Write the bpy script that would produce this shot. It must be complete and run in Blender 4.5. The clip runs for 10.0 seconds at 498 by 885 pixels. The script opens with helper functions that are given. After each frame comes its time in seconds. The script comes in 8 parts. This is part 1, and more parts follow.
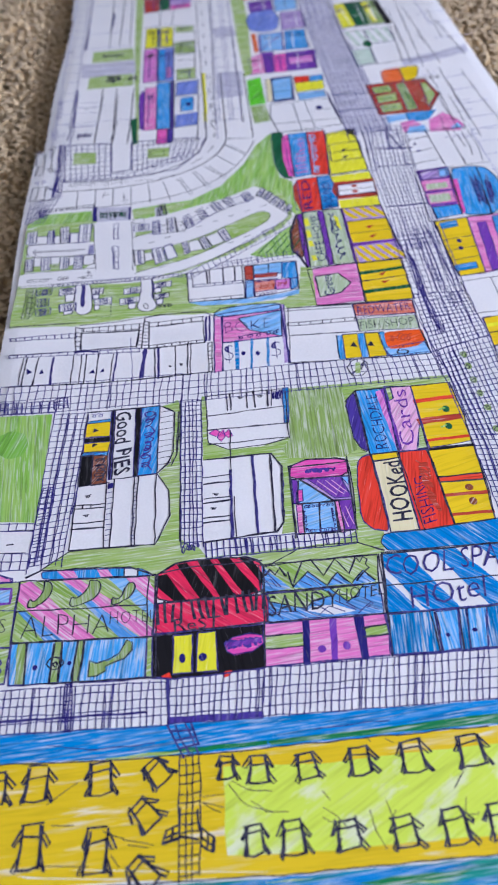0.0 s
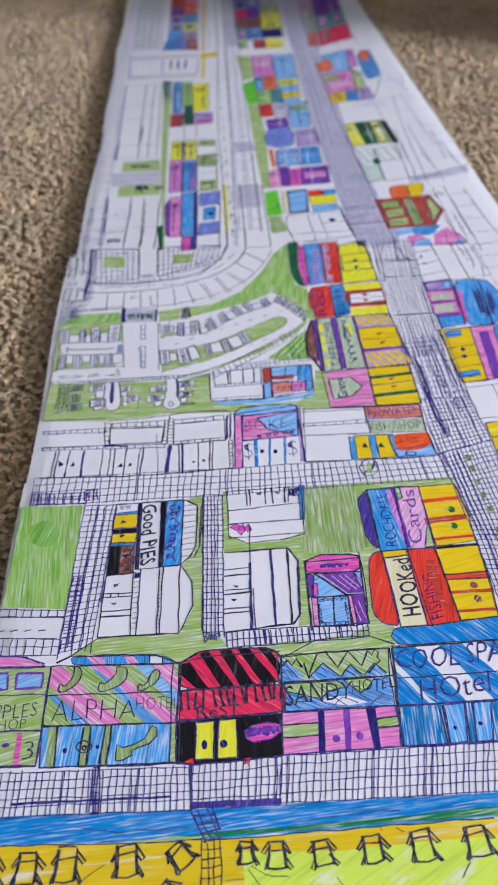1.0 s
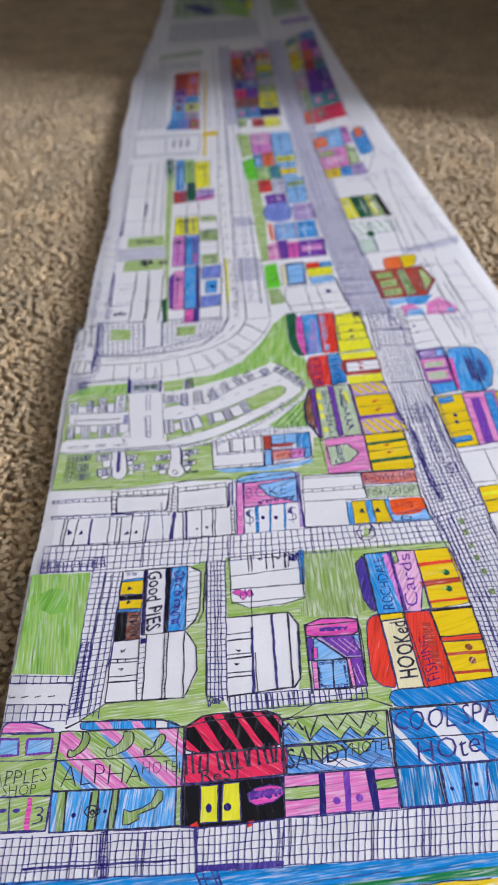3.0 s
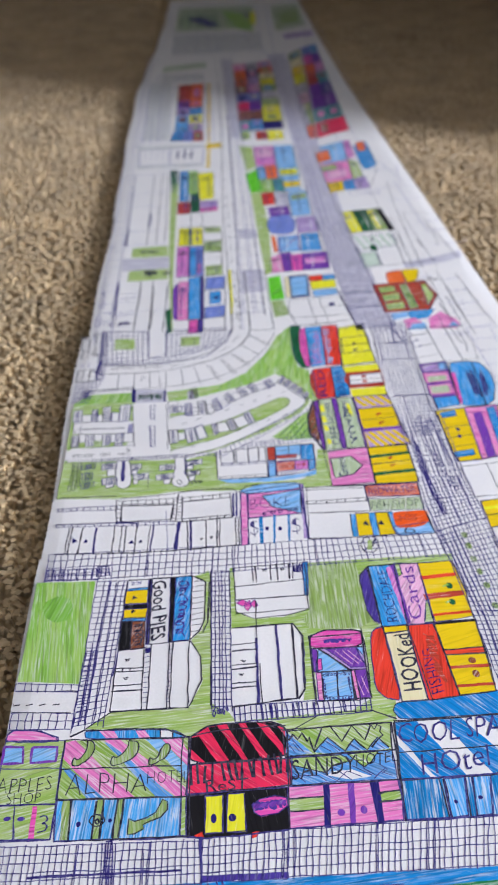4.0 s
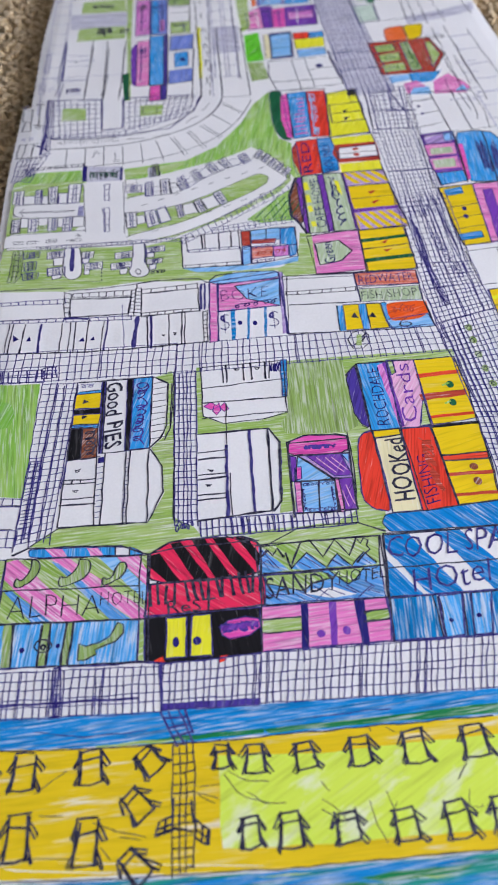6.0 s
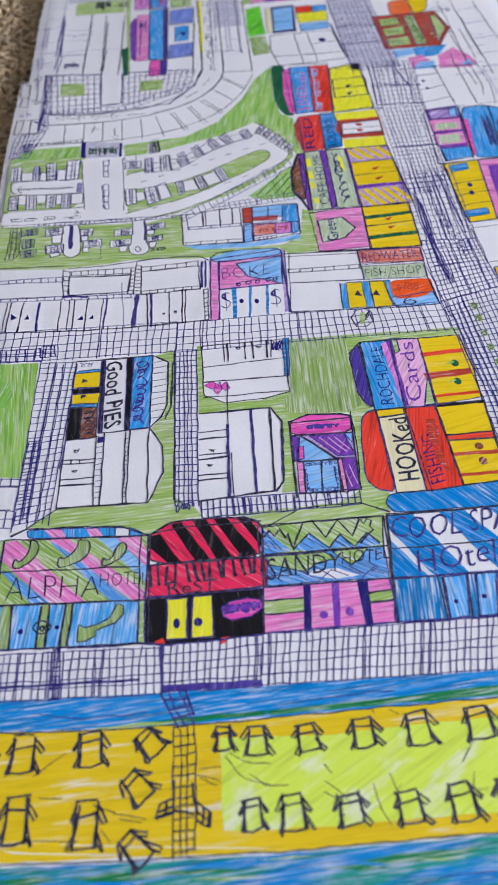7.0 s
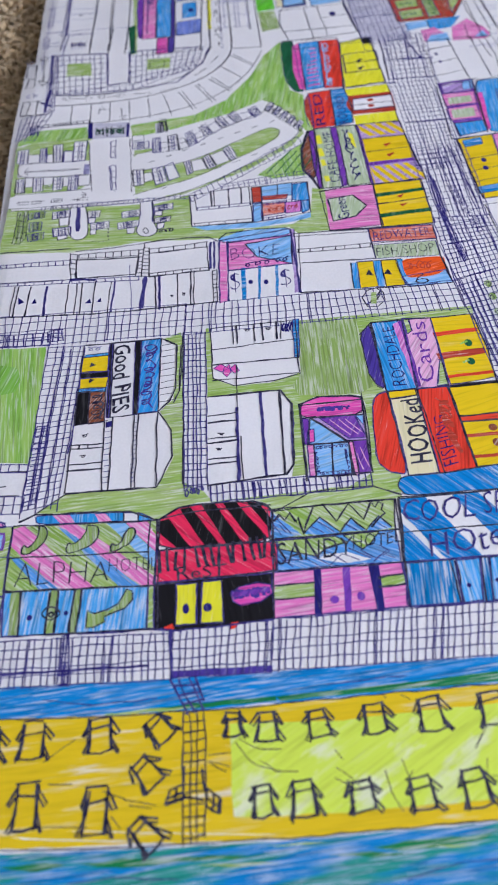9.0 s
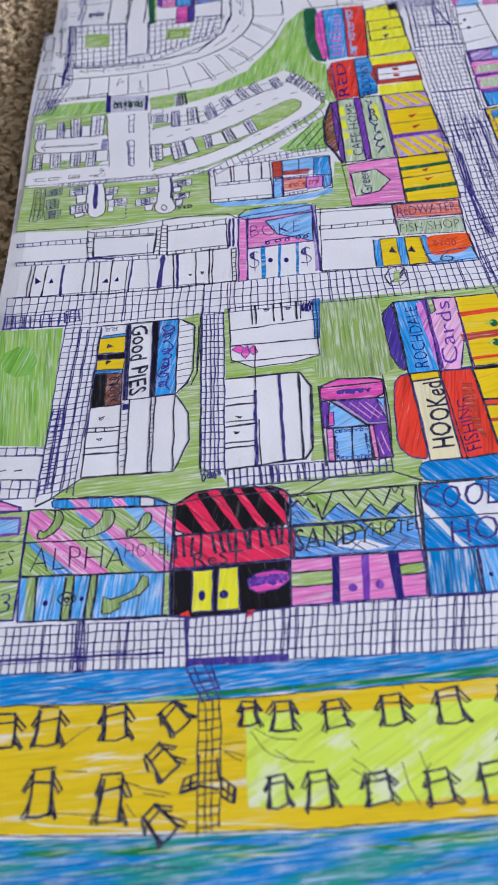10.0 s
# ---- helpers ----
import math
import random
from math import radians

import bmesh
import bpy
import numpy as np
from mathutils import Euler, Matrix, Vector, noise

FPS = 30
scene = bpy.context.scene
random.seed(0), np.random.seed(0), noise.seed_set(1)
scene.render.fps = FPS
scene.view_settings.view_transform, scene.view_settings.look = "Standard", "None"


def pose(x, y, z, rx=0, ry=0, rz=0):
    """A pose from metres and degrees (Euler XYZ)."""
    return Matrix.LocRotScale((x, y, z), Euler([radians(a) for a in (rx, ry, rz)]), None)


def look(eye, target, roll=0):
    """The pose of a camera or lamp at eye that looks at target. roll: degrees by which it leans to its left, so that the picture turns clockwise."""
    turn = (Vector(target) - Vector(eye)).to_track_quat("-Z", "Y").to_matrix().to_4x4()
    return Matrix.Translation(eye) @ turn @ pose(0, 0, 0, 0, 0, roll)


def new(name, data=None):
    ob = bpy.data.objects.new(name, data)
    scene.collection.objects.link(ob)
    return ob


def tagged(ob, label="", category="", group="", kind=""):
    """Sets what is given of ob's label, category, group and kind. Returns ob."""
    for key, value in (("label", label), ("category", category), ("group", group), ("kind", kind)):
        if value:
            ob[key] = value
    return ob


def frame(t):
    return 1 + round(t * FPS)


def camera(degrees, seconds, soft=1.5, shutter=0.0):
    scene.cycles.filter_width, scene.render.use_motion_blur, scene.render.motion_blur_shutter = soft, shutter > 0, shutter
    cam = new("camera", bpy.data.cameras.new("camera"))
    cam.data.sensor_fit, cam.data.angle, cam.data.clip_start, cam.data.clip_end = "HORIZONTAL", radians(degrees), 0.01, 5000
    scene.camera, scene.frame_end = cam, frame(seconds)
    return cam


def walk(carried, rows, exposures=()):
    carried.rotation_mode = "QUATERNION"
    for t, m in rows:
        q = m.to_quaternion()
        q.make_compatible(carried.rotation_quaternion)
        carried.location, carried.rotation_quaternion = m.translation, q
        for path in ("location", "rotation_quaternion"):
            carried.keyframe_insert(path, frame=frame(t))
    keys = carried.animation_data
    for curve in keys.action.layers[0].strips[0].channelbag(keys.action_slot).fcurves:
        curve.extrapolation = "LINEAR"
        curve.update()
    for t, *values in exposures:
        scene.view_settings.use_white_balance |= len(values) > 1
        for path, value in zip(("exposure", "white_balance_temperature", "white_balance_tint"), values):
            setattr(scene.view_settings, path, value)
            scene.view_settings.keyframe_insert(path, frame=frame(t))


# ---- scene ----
cam = camera(34.1, 10.0, soft=1.9)
cam.data.dof.use_dof, cam.data.dof.focus_distance, cam.data.dof.aperture_fstop = True, 0.44, 13.0
ROWS = [
    (0.0, (0.037, -0.174, 0.3496), (0.072, 1.161, -1.1384), -3.7),
    (0.5, (0.0293, -0.1817, 0.3727), (0.1043, 1.2253, -1.0473), -1.6),
    (1.0, (0.0246, -0.1879, 0.3835), (0.0756, 1.2791, -0.9745), -2),
    (1.5, (0.0254, -0.1902, 0.3881), (0.0704, 1.3008, -0.9439), -2.5),
    (2.0, (0.0185, -0.194, 0.3958), (0.0645, 1.33, -0.8982), -1.7),
    (2.5, (0.0223, -0.1979, 0.4035), (0.0633, 1.3451, -0.8675), -2.3),
    (3.0, (0.0285, -0.2002, 0.4058), (0.0725, 1.3558, -0.8492), -3),
    (4.5, (0.0169, -0.2017, 0.4096), (0.1079, 1.3683, -0.8244), -0.5),
    (5.0, (0.0193, -0.1863, 0.3865), (0.1402, 1.2827, -0.9655), 0.6),
    (5.5, (0.02, -0.1671, 0.3588), (0.124, 1.1729, -1.1222), 0.5),
    (6.0, (0.0316, -0.1586, 0.3388), (0.0956, 1.1134, -1.2032), -1.9),
    (7.5, (0.0316, -0.1563, 0.3319), (0.0886, 1.0847, -1.2351), -2.1),
    (8.0, (0.0331, -0.1571, 0.3342), (0.0971, 1.0849, -1.2318), -1.8),
    (8.5, (0.0331, -0.1548, 0.3303), (0.0791, 1.0712, -1.2497), -2.6),
    (9.0, (0.0354, -0.1532, 0.328), (0.0484, 1.0588, -1.263), -4.2),
    (9.5, (0.04, -0.1517, 0.3272), (0.029, 1.0443, -1.2757), -5.4),
    (10.0, (0.0393, -0.1448, 0.3257), (-0.0147, 1.0162, -1.3023), -6.7),
]
walk(cam, [(t, look(eye, target, roll)) for t, eye, target, roll in ROWS],
     [(0.0, 0.06, 5900, 13), (1.0, 0.00, 6200, 12), (2.0, 0.03, 6500, 10), (3.2, 0.10, 6450, 9), (4.5, 0.19, 6600, 7), (5.1, 0.16, 6600, 8),
      (6.0, 0.05, 6400, 9), (7.5, -0.02, 6250, 11), (10.0, 0.00, 6150, 11)])

# ---- world and light: a daylit room, a wide glazed door in the east wall ----
world = bpy.data.worlds.new("sky")
scene.world = world
world.use_nodes = True
wn = world.node_tree.nodes
sky = wn.new("ShaderNodeTexSky")
sky.sky_type, sky.sun_disc, sky.sun_elevation, sky.sun_rotation = "NISHITA", False, radians(40), radians(200)
world.node_tree.links.new(sky.outputs[0], wn["Background"].inputs[0])
wn["Background"].inputs[1].default_value = 0.1

DOOR_Y0, DOOR_Y1, DOOR_H = -1.5, -0.45, 2.2
CORNER = (0.88, 0.84)  # corner of two added unseen walls that shade the drawing's far end
ROOM = (-3.0, 4.6, -2.8, 3.4, 2.5)  # west, east, south, north, height
sky_lamp = bpy.data.lights.new("sky_light", "AREA")
sky_lamp.shape, sky_lamp.size, sky_lamp.size_y = "RECTANGLE", DOOR_H - 0.1, DOOR_Y1 - DOOR_Y0 - 0.1
sky_lamp.energy, sky_lamp.color = 1165, (0.915, 0.955, 1.12)
lamp = new("sky_light", sky_lamp)
lamp.matrix_world = look((ROOM[1] + 0.06, (DOOR_Y0 + DOOR_Y1) / 2, DOOR_H / 2 + 0.02), (0, (DOOR_Y0 + DOOR_Y1) / 2, DOOR_H / 2 + 0.02))
scene.view_settings.exposure = 0.0


# ---- materials ----
def material(name, rough=0.6, spec=0.3):
    m = bpy.data.materials.new(name)
    m.use_nodes = True
    n, l = m.node_tree.nodes, m.node_tree.links
    b = n["Principled BSDF"]
    b.inputs["Roughness"].default_value = rough
    b.inputs["Specular IOR Level"].default_value = spec
    return m, n, l, b


def mapped(n, l, scale, turn=0.0, source="Object"):
    """Texture coordinates in metres, turned about z and scaled."""
    c, r, s = n.new("ShaderNodeTexCoord"), n.new("ShaderNodeMapping"), n.new("ShaderNodeMapping")
    r.inputs["Rotation"].default_value = (0, 0, radians(turn))
    s.inputs["Scale"].default_value = scale
    l.new(c.outputs[source], r.inputs[0])
    l.new(r.outputs[0], s.inputs[0])
    return s.outputs[0]


def noise_of(n, l, vec, detail=2.0, rough=0.5):
    t = n.new("ShaderNodeTexNoise")
    t.inputs["Scale"].default_value, t.inputs["Detail"].default_value, t.inputs["Roughness"].default_value = 1.0, detail, rough
    l.new(vec, t.inputs["Vector"])
    return t.outputs["Fac"]


def ramp(n, l, fac, *stops):
    r = n.new("ShaderNodeValToRGB")
    e = r.color_ramp.elements
    while len(e) < len(stops):
        e.new(0.5)
    for k, (p, c) in zip(e, stops):
        k.position, k.color = p, (*c, 1)
    l.new(fac, r.inputs[0])
    return r.outputs[0]


def mix(n, l, fac, a, b, kind="MIX"):
    m = n.new("ShaderNodeMix")
    m.data_type, m.blend_type = "RGBA", kind
    for value, socket in ((fac, m.inputs[0]), (a, m.inputs[6]), (b, m.inputs[7])):
        if hasattr(value, "is_linked"):
            l.new(value, socket)
        else:
            socket.default_value = value if isinstance(value, float) else (*value, 1)
    return m.outputs[2]


PAPER_COLOUR = (0.80, 0.78, 0.77)


def paper_material():
    m, n, l, b = material("drawing_paper", 0.75, 0.25)
    big = ramp(n, l, noise_of(n, l, mapped(n, l, (9, 9, 9)), 3), (0.3, (0.745, 0.73, 0.725)), (0.7, PAPER_COLOUR))
    fine = ramp(n, l, noise_of(n, l, mapped(n, l, (700, 700, 700)), 2), (0.3, (0.95, 0.95, 0.95)), (0.7, (1, 1, 1)))
    l.new(mix(n, l, 1.0, big, fine, "MULTIPLY"), b.inputs["Base Color"])
    wave = n.new("ShaderNodeBump")
    wave.inputs["Strength"].default_value, wave.inputs["Distance"].default_value = 0.5, 0.004
    l.new(noise_of(n, l, mapped(n, l, (9, 14, 9)), 2), wave.inputs["Height"])
    bump = n.new("ShaderNodeBump")
    bump.inputs["Strength"].default_value, bump.inputs["Distance"].default_value = 0.25, 0.0004
    l.new(noise_of(n, l, mapped(n, l, (160, 160, 160)), 4), bump.inputs["Height"])
    l.new(wave.outputs[0], bump.inputs["Normal"])
    l.new(bump.outputs[0], b.inputs["Normal"])
    return m


def felt(name, colour, turn=0.0, cover=0.5, rough=0.5, second=None, depth=0.62, bare=0.5, vary=0.5, grain=(48, 950)):
    """Felt-tip colour laid on in strokes: along turn the strokes run, vary turns them from piece to piece, cover says how little paper shows between them and bare how pale it is there; second is a colour that some strokes take."""
    m, n, l, b = material(name, rough, 0.14)
    piece, swing, turned = n.new("ShaderNodeObjectInfo"), n.new("ShaderNodeMath"), n.new("ShaderNodeVectorRotate")
    swing.operation = "MULTIPLY_ADD"
    swing.inputs[1].default_value, swing.inputs[2].default_value = vary, -vary / 2 - radians(turn)
    turned.rotation_type = "Z_AXIS"
    l.new(piece.outputs["Random"], swing.inputs[0])
    l.new(swing.outputs[0], turned.inputs["Angle"])
    l.new(n.new("ShaderNodeTexCoord").outputs["Object"], turned.inputs["Vector"])

    def strokes(scale, lean, detail, rough=0.5):
        s = n.new("ShaderNodeMapping")
        s.inputs["Rotation"].default_value, s.inputs["Scale"].default_value = (0, 0, radians(lean)), scale
        l.new(turned.outputs[0], s.inputs[0])
        return noise_of(n, l, s.outputs[0], detail, rough)

    streak = strokes((*grain, 1), 0, 4, 0.6)
    cross = strokes((26, 800, 1), -7, 2)
    broad = strokes((22, 230, 1), 0, 3, 0.6)
    worked = strokes((60, 95, 1), 20, 2)
    pale = tuple(c + (p - c) * bare for c, p in zip(colour, PAPER_COLOUR))
    light = tuple(c + (p - c) * bare * 0.3 for c, p in zip(colour, PAPER_COLOUR))
    deep = tuple(c * depth for c in colour)
    base = ramp(n, l, broad, (0.30, deep), (0.46, colour), (0.58, colour), (0.72, light))
    if second:
        base = mix(n, l, ramp(n, l, strokes((14, 150, 1), -4, 3), (0.45, (0, 0, 0)), (0.55, (1, 1, 1))), base, second)
    over = ramp(n, l, cross, (0.53, (1, 1, 1)), (0.64, tuple(0.22 + 0.78 * depth for _ in colour)))
    gaps = ramp(n, l, streak, (cover + 0.02, (0, 0, 0)), (cover + 0.11, (1, 1, 1)))
    gaps = mix(n, l, 1.0, gaps, ramp(n, l, worked, (0.36, (0.25, 0.25, 0.25)), (0.60, (1, 1, 1))), "MULTIPLY")
    l.new(mix(n, l, 1.0, mix(n, l, gaps, base, pale), over, "MULTIPLY"), b.inputs["Base Color"])
    return m


def ink(name, colour):
    m, n, l, b = material(name, 0.5, 0.2)
    l.new(ramp(n, l, noise_of(n, l, mapped(n, l, (330, 330, 330)), 4, 0.65), (0.4, colour), (0.72, tuple(c * 1.8 + 0.09 for c in colour))), b.inputs["Base Color"])
    return m


PAPER = paper_material()
BIRO = ink("blue_biro", (0.020, 0.014, 0.135))
NIB = ink("black_pen", (0.009, 0.008, 0.028))
FAINT = ink("pale_biro", (0.20, 0.19, 0.33))
BLUE = felt("blue_felt_tip", (0.005, 0.235, 0.60), 4, 0.49, bare=0.55, vary=0)
SEA = felt("sea_blue_felt_tip", (0.006, 0.225, 0.56), 3, 0.48, second=(0.02, 0.28, 0.22), bare=0.5, vary=0)
SKY = felt("light_blue_felt_tip", (0.03, 0.31, 0.71), 86, 0.48, bare=0.42)
AQUA = felt("pale_blue_felt_tip", (0.20, 0.47, 0.80), 20, 0.46, bare=0.35)
SPA = felt("strong_blue_felt_tip", (0.003, 0.215, 0.58), -40, 0.52, bare=0.6)
POOL = felt("upright_blue_felt_tip", (0.003, 0.20, 0.50), 88, 0.47, bare=0.7, vary=0.15)
PINKSLANT = felt("slanted_pink_felt_tip", (0.78, 0.20, 0.50), -44, 0.47, bare=0.7, vary=0.15)
MINT = felt("pale_mint_felt_tip", (0.52, 0.66, 0.52), 30, 0.45, bare=0.7)
NAVY = felt("navy_felt_tip", (0.022, 0.018, 0.16), 88, 0.62)
INDIGO = felt("indigo_felt_tip", (0.075, 0.045, 0.30), 80, 0.56)
PURPLE = felt("purple_felt_tip", (0.19, 0.05, 0.40), 60, 0.56, bare=0.4)
VIOLET = felt("violet_blue_felt_tip", (0.17, 0.24, 0.64), 75, 0.52)
ORCHID = felt("orchid_felt_tip", (0.68, 0.20, 0.56), 70, 0.50)
TEAL = felt("teal_felt_tip", (0.05, 0.32, 0.34), 40, 0.50)
LILAC = felt("lilac_felt_tip", (0.42, 0.28, 0.58), 40, 0.48)
PINK = felt("pink_felt_tip", (0.78, 0.20, 0.50), 3, 0.47)
ROSE = felt("bright_pink_felt_tip", (0.78, 0.09, 0.42), 3, 0.52)
PALEPINK = felt("pale_pink_felt_tip", (0.80, 0.42, 0.62), 70, 0.50)
CRIMSON = felt("crimson_felt_tip", (0.80, 0.03, 0.10), -50, 0.56)
RED = felt("red_felt_tip", (0.80, 0.055, 0.03), 85, 0.60, bare=0.35)
BRICKRED = felt("brick_red_felt_tip", (0.50, 0.06, 0.035), 6, 0.56)
SCARLET = felt("scarlet_felt_tip", (0.78, 0.07, 0.03), 6, 0.58)
WAVE = felt("sea_green_felt_tip", (0.012, 0.20, 0.06), 4, 0.49, vary=0)
ORANGE = felt("orange_felt_tip", (0.85, 0.16, 0.03), 10, 0.54)
RUST = felt("rust_felt_tip", (0.26, 0.075, 0.03), 50, 0.5)
BLACK = felt("black_felt_tip", (0.012, 0.011, 0.013), 86, 0.60, bare=0.3)
YELLOW = felt("yellow_felt_tip", (0.80, 0.56, 0.010), 4, 0.62, depth=0.84, bare=0.3)
SAND = felt("sand_yellow_felt_tip", (0.75, 0.53, 0.012), 2, 0.555, depth=0.86, bare=0.75, vary=0, grain=(16, 190))
LEMON = felt("lemon_felt_tip", (0.80, 0.76, 0.03), 80, 0.58, depth=0.86)
LIME = felt("lime_highlighter", (0.63, 0.77, 0.085), 30, 0.50, depth=0.86, bare=0.6, vary=0, grain=(34, 75))
CREAM = felt("cream_felt_tip", (0.78, 0.70, 0.42), 85, 0.54, depth=0.86)
GREEN = felt("grass_green_felt_tip", (0.25, 0.50, 0.075), 84, 0.48, second=(0.34, 0.55, 0.12))
OLIVE = felt("olive_green_felt_tip", (0.27, 0.40, 0.10), 84, 0.45)
LEAF = felt("leaf_green_felt_tip", (0.39, 0.52, 0.165), 8, 0.48, second=(0.31, 0.47, 0.10), depth=0.75, bare=0.6)
LAWN = felt("deep_lawn_green_felt_tip", (0.21, 0.48, 0.065), 80, 0.50)
VIVID = felt("vivid_green_felt_tip", (0.14, 0.62, 0.03), 40, 0.55)
PINE = felt("dark_green_felt_tip", (0.015, 0.12, 0.05), 85, 0.6)
SAGE = felt("sage_green_pencil", (0.43, 0.53, 0.32), 80, 0.47, bare=0.6, depth=0.75)
CORN = felt("cornflower_blue_felt_tip", (0.10, 0.33, 0.72), -40, 0.49, bare=0.6)
LEAFSLANT = felt("slanted_leaf_green_felt_tip", (0.37, 0.51, 0.15), -42, 0.46, second=(0.26, 0.43, 0.07), depth=0.7, bare=0.65, vary=0.3)
BASIN = felt("upright_light_blue_felt_tip", (0.06, 0.37, 0.78), 88, 0.45, bare=0.65, vary=0.2)
SALMON = felt("salmon_felt_tip", (0.72, 0.16, 0.09), 5, 0.46, bare=0.6)
VERMILION = felt("vermilion_felt_tip", (0.85, 0.11, 0.015), 10, 0.60)
GREY = felt("grey_pencil", (0.53, 0.515, 0.61), 5, 0.46)
ASH = felt("pale_grey_pencil", (0.60, 0.61, 0.60), 5, 0.46)
MOSS = felt("faded_green_pencil", (0.36, 0.47, 0.30), 20, 0.44, second=(0.48, 0.56, 0.44))


# ---- the room ----
def mesh_object(name, bm, mat, parent=None):
    me = bpy.data.meshes.new(name)
    bm.to_mesh(me)
    bm.free()
    if mat:
        me.materials.append(mat)
    ob = new(name, me)
    ob.parent = parent
    return ob


def box(name, x0, y0, z0, x1, y1, z1, mat, parent=None, bevel=0.0):
    bm = bmesh.new()
    bmesh.ops.create_cube(bm, size=1, matrix=Matrix.Translation(((x0 + x1) / 2, (y0 + y1) / 2, (z0 + z1) / 2)) @ Matrix.Diagonal((x1 - x0, y1 - y0, z1 - z0, 1)))
    if bevel:
        bmesh.ops.bevel(bm, geom=bm.edges[:], offset=bevel, segments=2, affect="EDGES", profile=0.6)
    return mesh_object(name, bm, mat, parent)


def plaster():
    m, n, l, b = material("painted_plaster", 0.8, 0.2)
    l.new(ramp(n, l, noise_of(n, l, mapped(n, l, (3, 3, 3)), 4), (0.3, (0.27, 0.27, 0.275)), (0.7, (0.31, 0.31, 0.31))), b.inputs["Base Color"])
    return m


PLASTER = plaster()
W, E_, S_, N_, H = ROOM
FLOOR_Z = -0.012
tagged(box("wall_west", W - 0.1, S_ - 0.1, FLOOR_Z - 0.1, W, N_ + 0.1, H, PLASTER), "plain painted plaster wall", "wall", kind="structure")
tagged(box("wall_south", W, S_ - 0.1, FLOOR_Z - 0.1, E_, S_, H, PLASTER), "plain painted plaster wall", "wall", kind="structure")
tagged(box("wall_north", W, N_, FLOOR_Z - 0.1, E_, N_ + 0.1, H, PLASTER), "plain painted plaster wall", "wall", kind="structure")
CX, CY = CORNER
tagged(box("wall_east", E_, S_ - 0.1, FLOOR_Z - 0.1, E_ + 0.1, DOOR_Y0, H, PLASTER), "plain painted wall beside the glazed opening", "wall", kind="structure")
tagged(box("wall_east_far", E_, DOOR_Y1, FLOOR_Z - 0.1, E_ + 0.1, CY, H, PLASTER), "plain painted wall beside the glazed opening", "wall", kind="structure")
tagged(box("wall_east_head", E_, DOOR_Y0, DOOR_H, E_ + 0.1, DOOR_Y1, H, PLASTER), "plain painted wall above the glazed opening", "wall", kind="structure")
# two walls out of view, added to cast shade over the far sheets
tagged(box("wall_return", CX, CY, FLOOR_Z - 0.1, E_ + 0.1, CY + 0.1, H, PLASTER), "plain painted wall, unseen, added to shade the far end of the drawing", "wall", kind="structure")
tagged(box("wall_inner", CX, CY + 0.1, FLOOR_Z - 0.1, CX + 0.1, N_, H, PLASTER), "plain painted wall, unseen, added to carry on the shading corner", "wall", kind="structure")
tagged(box("ceiling", W - 0.1, S_ - 0.1, H, E_ + 0.1, N_ + 0.1, H + 0.1, PLASTER), "plain pale ceiling", "ceiling", kind="structure")


# ---- carpet ----
def carpet_material():
    m, n, l, b = material("carpet_wool", 0.95, 0.1)
    patch = ramp(n, l, noise_of(n, l, mapped(n, l, (14, 14, 14)), 3), (0.3, (0.80, 0.80, 0.80)), (0.7, (1.1, 1.08, 1.05)))
    tuft = ramp(n, l, noise_of(n, l, mapped(n, l, (150, 150, 60)), 3, 0.65), (0.3, (0.38, 0.275, 0.15)), (0.5, (0.51, 0.38, 0.215)), (0.72, (0.61, 0.465, 0.28)))
    l.new(mix(n, l, 1.0, tuft, patch, "MULTIPLY"), b.inputs["Base Color"])
    b.inputs["Sheen Weight"].default_value = 0.2
    return m


WOOL = carpet_material()


def sheet_mesh(name, x, y, z):
    """A grid mesh from 2D arrays of coordinates."""
    ny, nx = z.shape
    k = np.arange(ny * nx).reshape(ny, nx)
    quads = np.stack([k[:-1, :-1], k[:-1, 1:], k[1:, 1:], k[1:, :-1]], -1).reshape(-1, 4)
    me = bpy.data.meshes.new(name)
    me.from_pydata(np.stack([x, y, z], -1).reshape(-1, 3).tolist(), [], quads.tolist())
    return me


tagged(box("floor", W, S_, FLOOR_Z - 0.1, E_, N_, FLOOR_Z - 0.02, WOOL), "floor under the brown carpet", "floor", kind="structure")


def carpet():
    rng = np.random.default_rng(4)
    xs, ys = np.arange(W, E_ + 0.001, 0.012), np.arange(S_, N_ + 0.001, 0.012)
    x, y = np.meshgrid(xs, ys)
    z = FLOOR_Z - 0.012 + 0.010 * rng.random(x.shape)
    me = sheet_mesh("carpet", x, y, z)
    me.materials.append(WOOL)
    return tagged(new("carpet", me), "brown twist-pile wool carpet over the whole floor", "carpet", kind="structure")


rug = carpet()


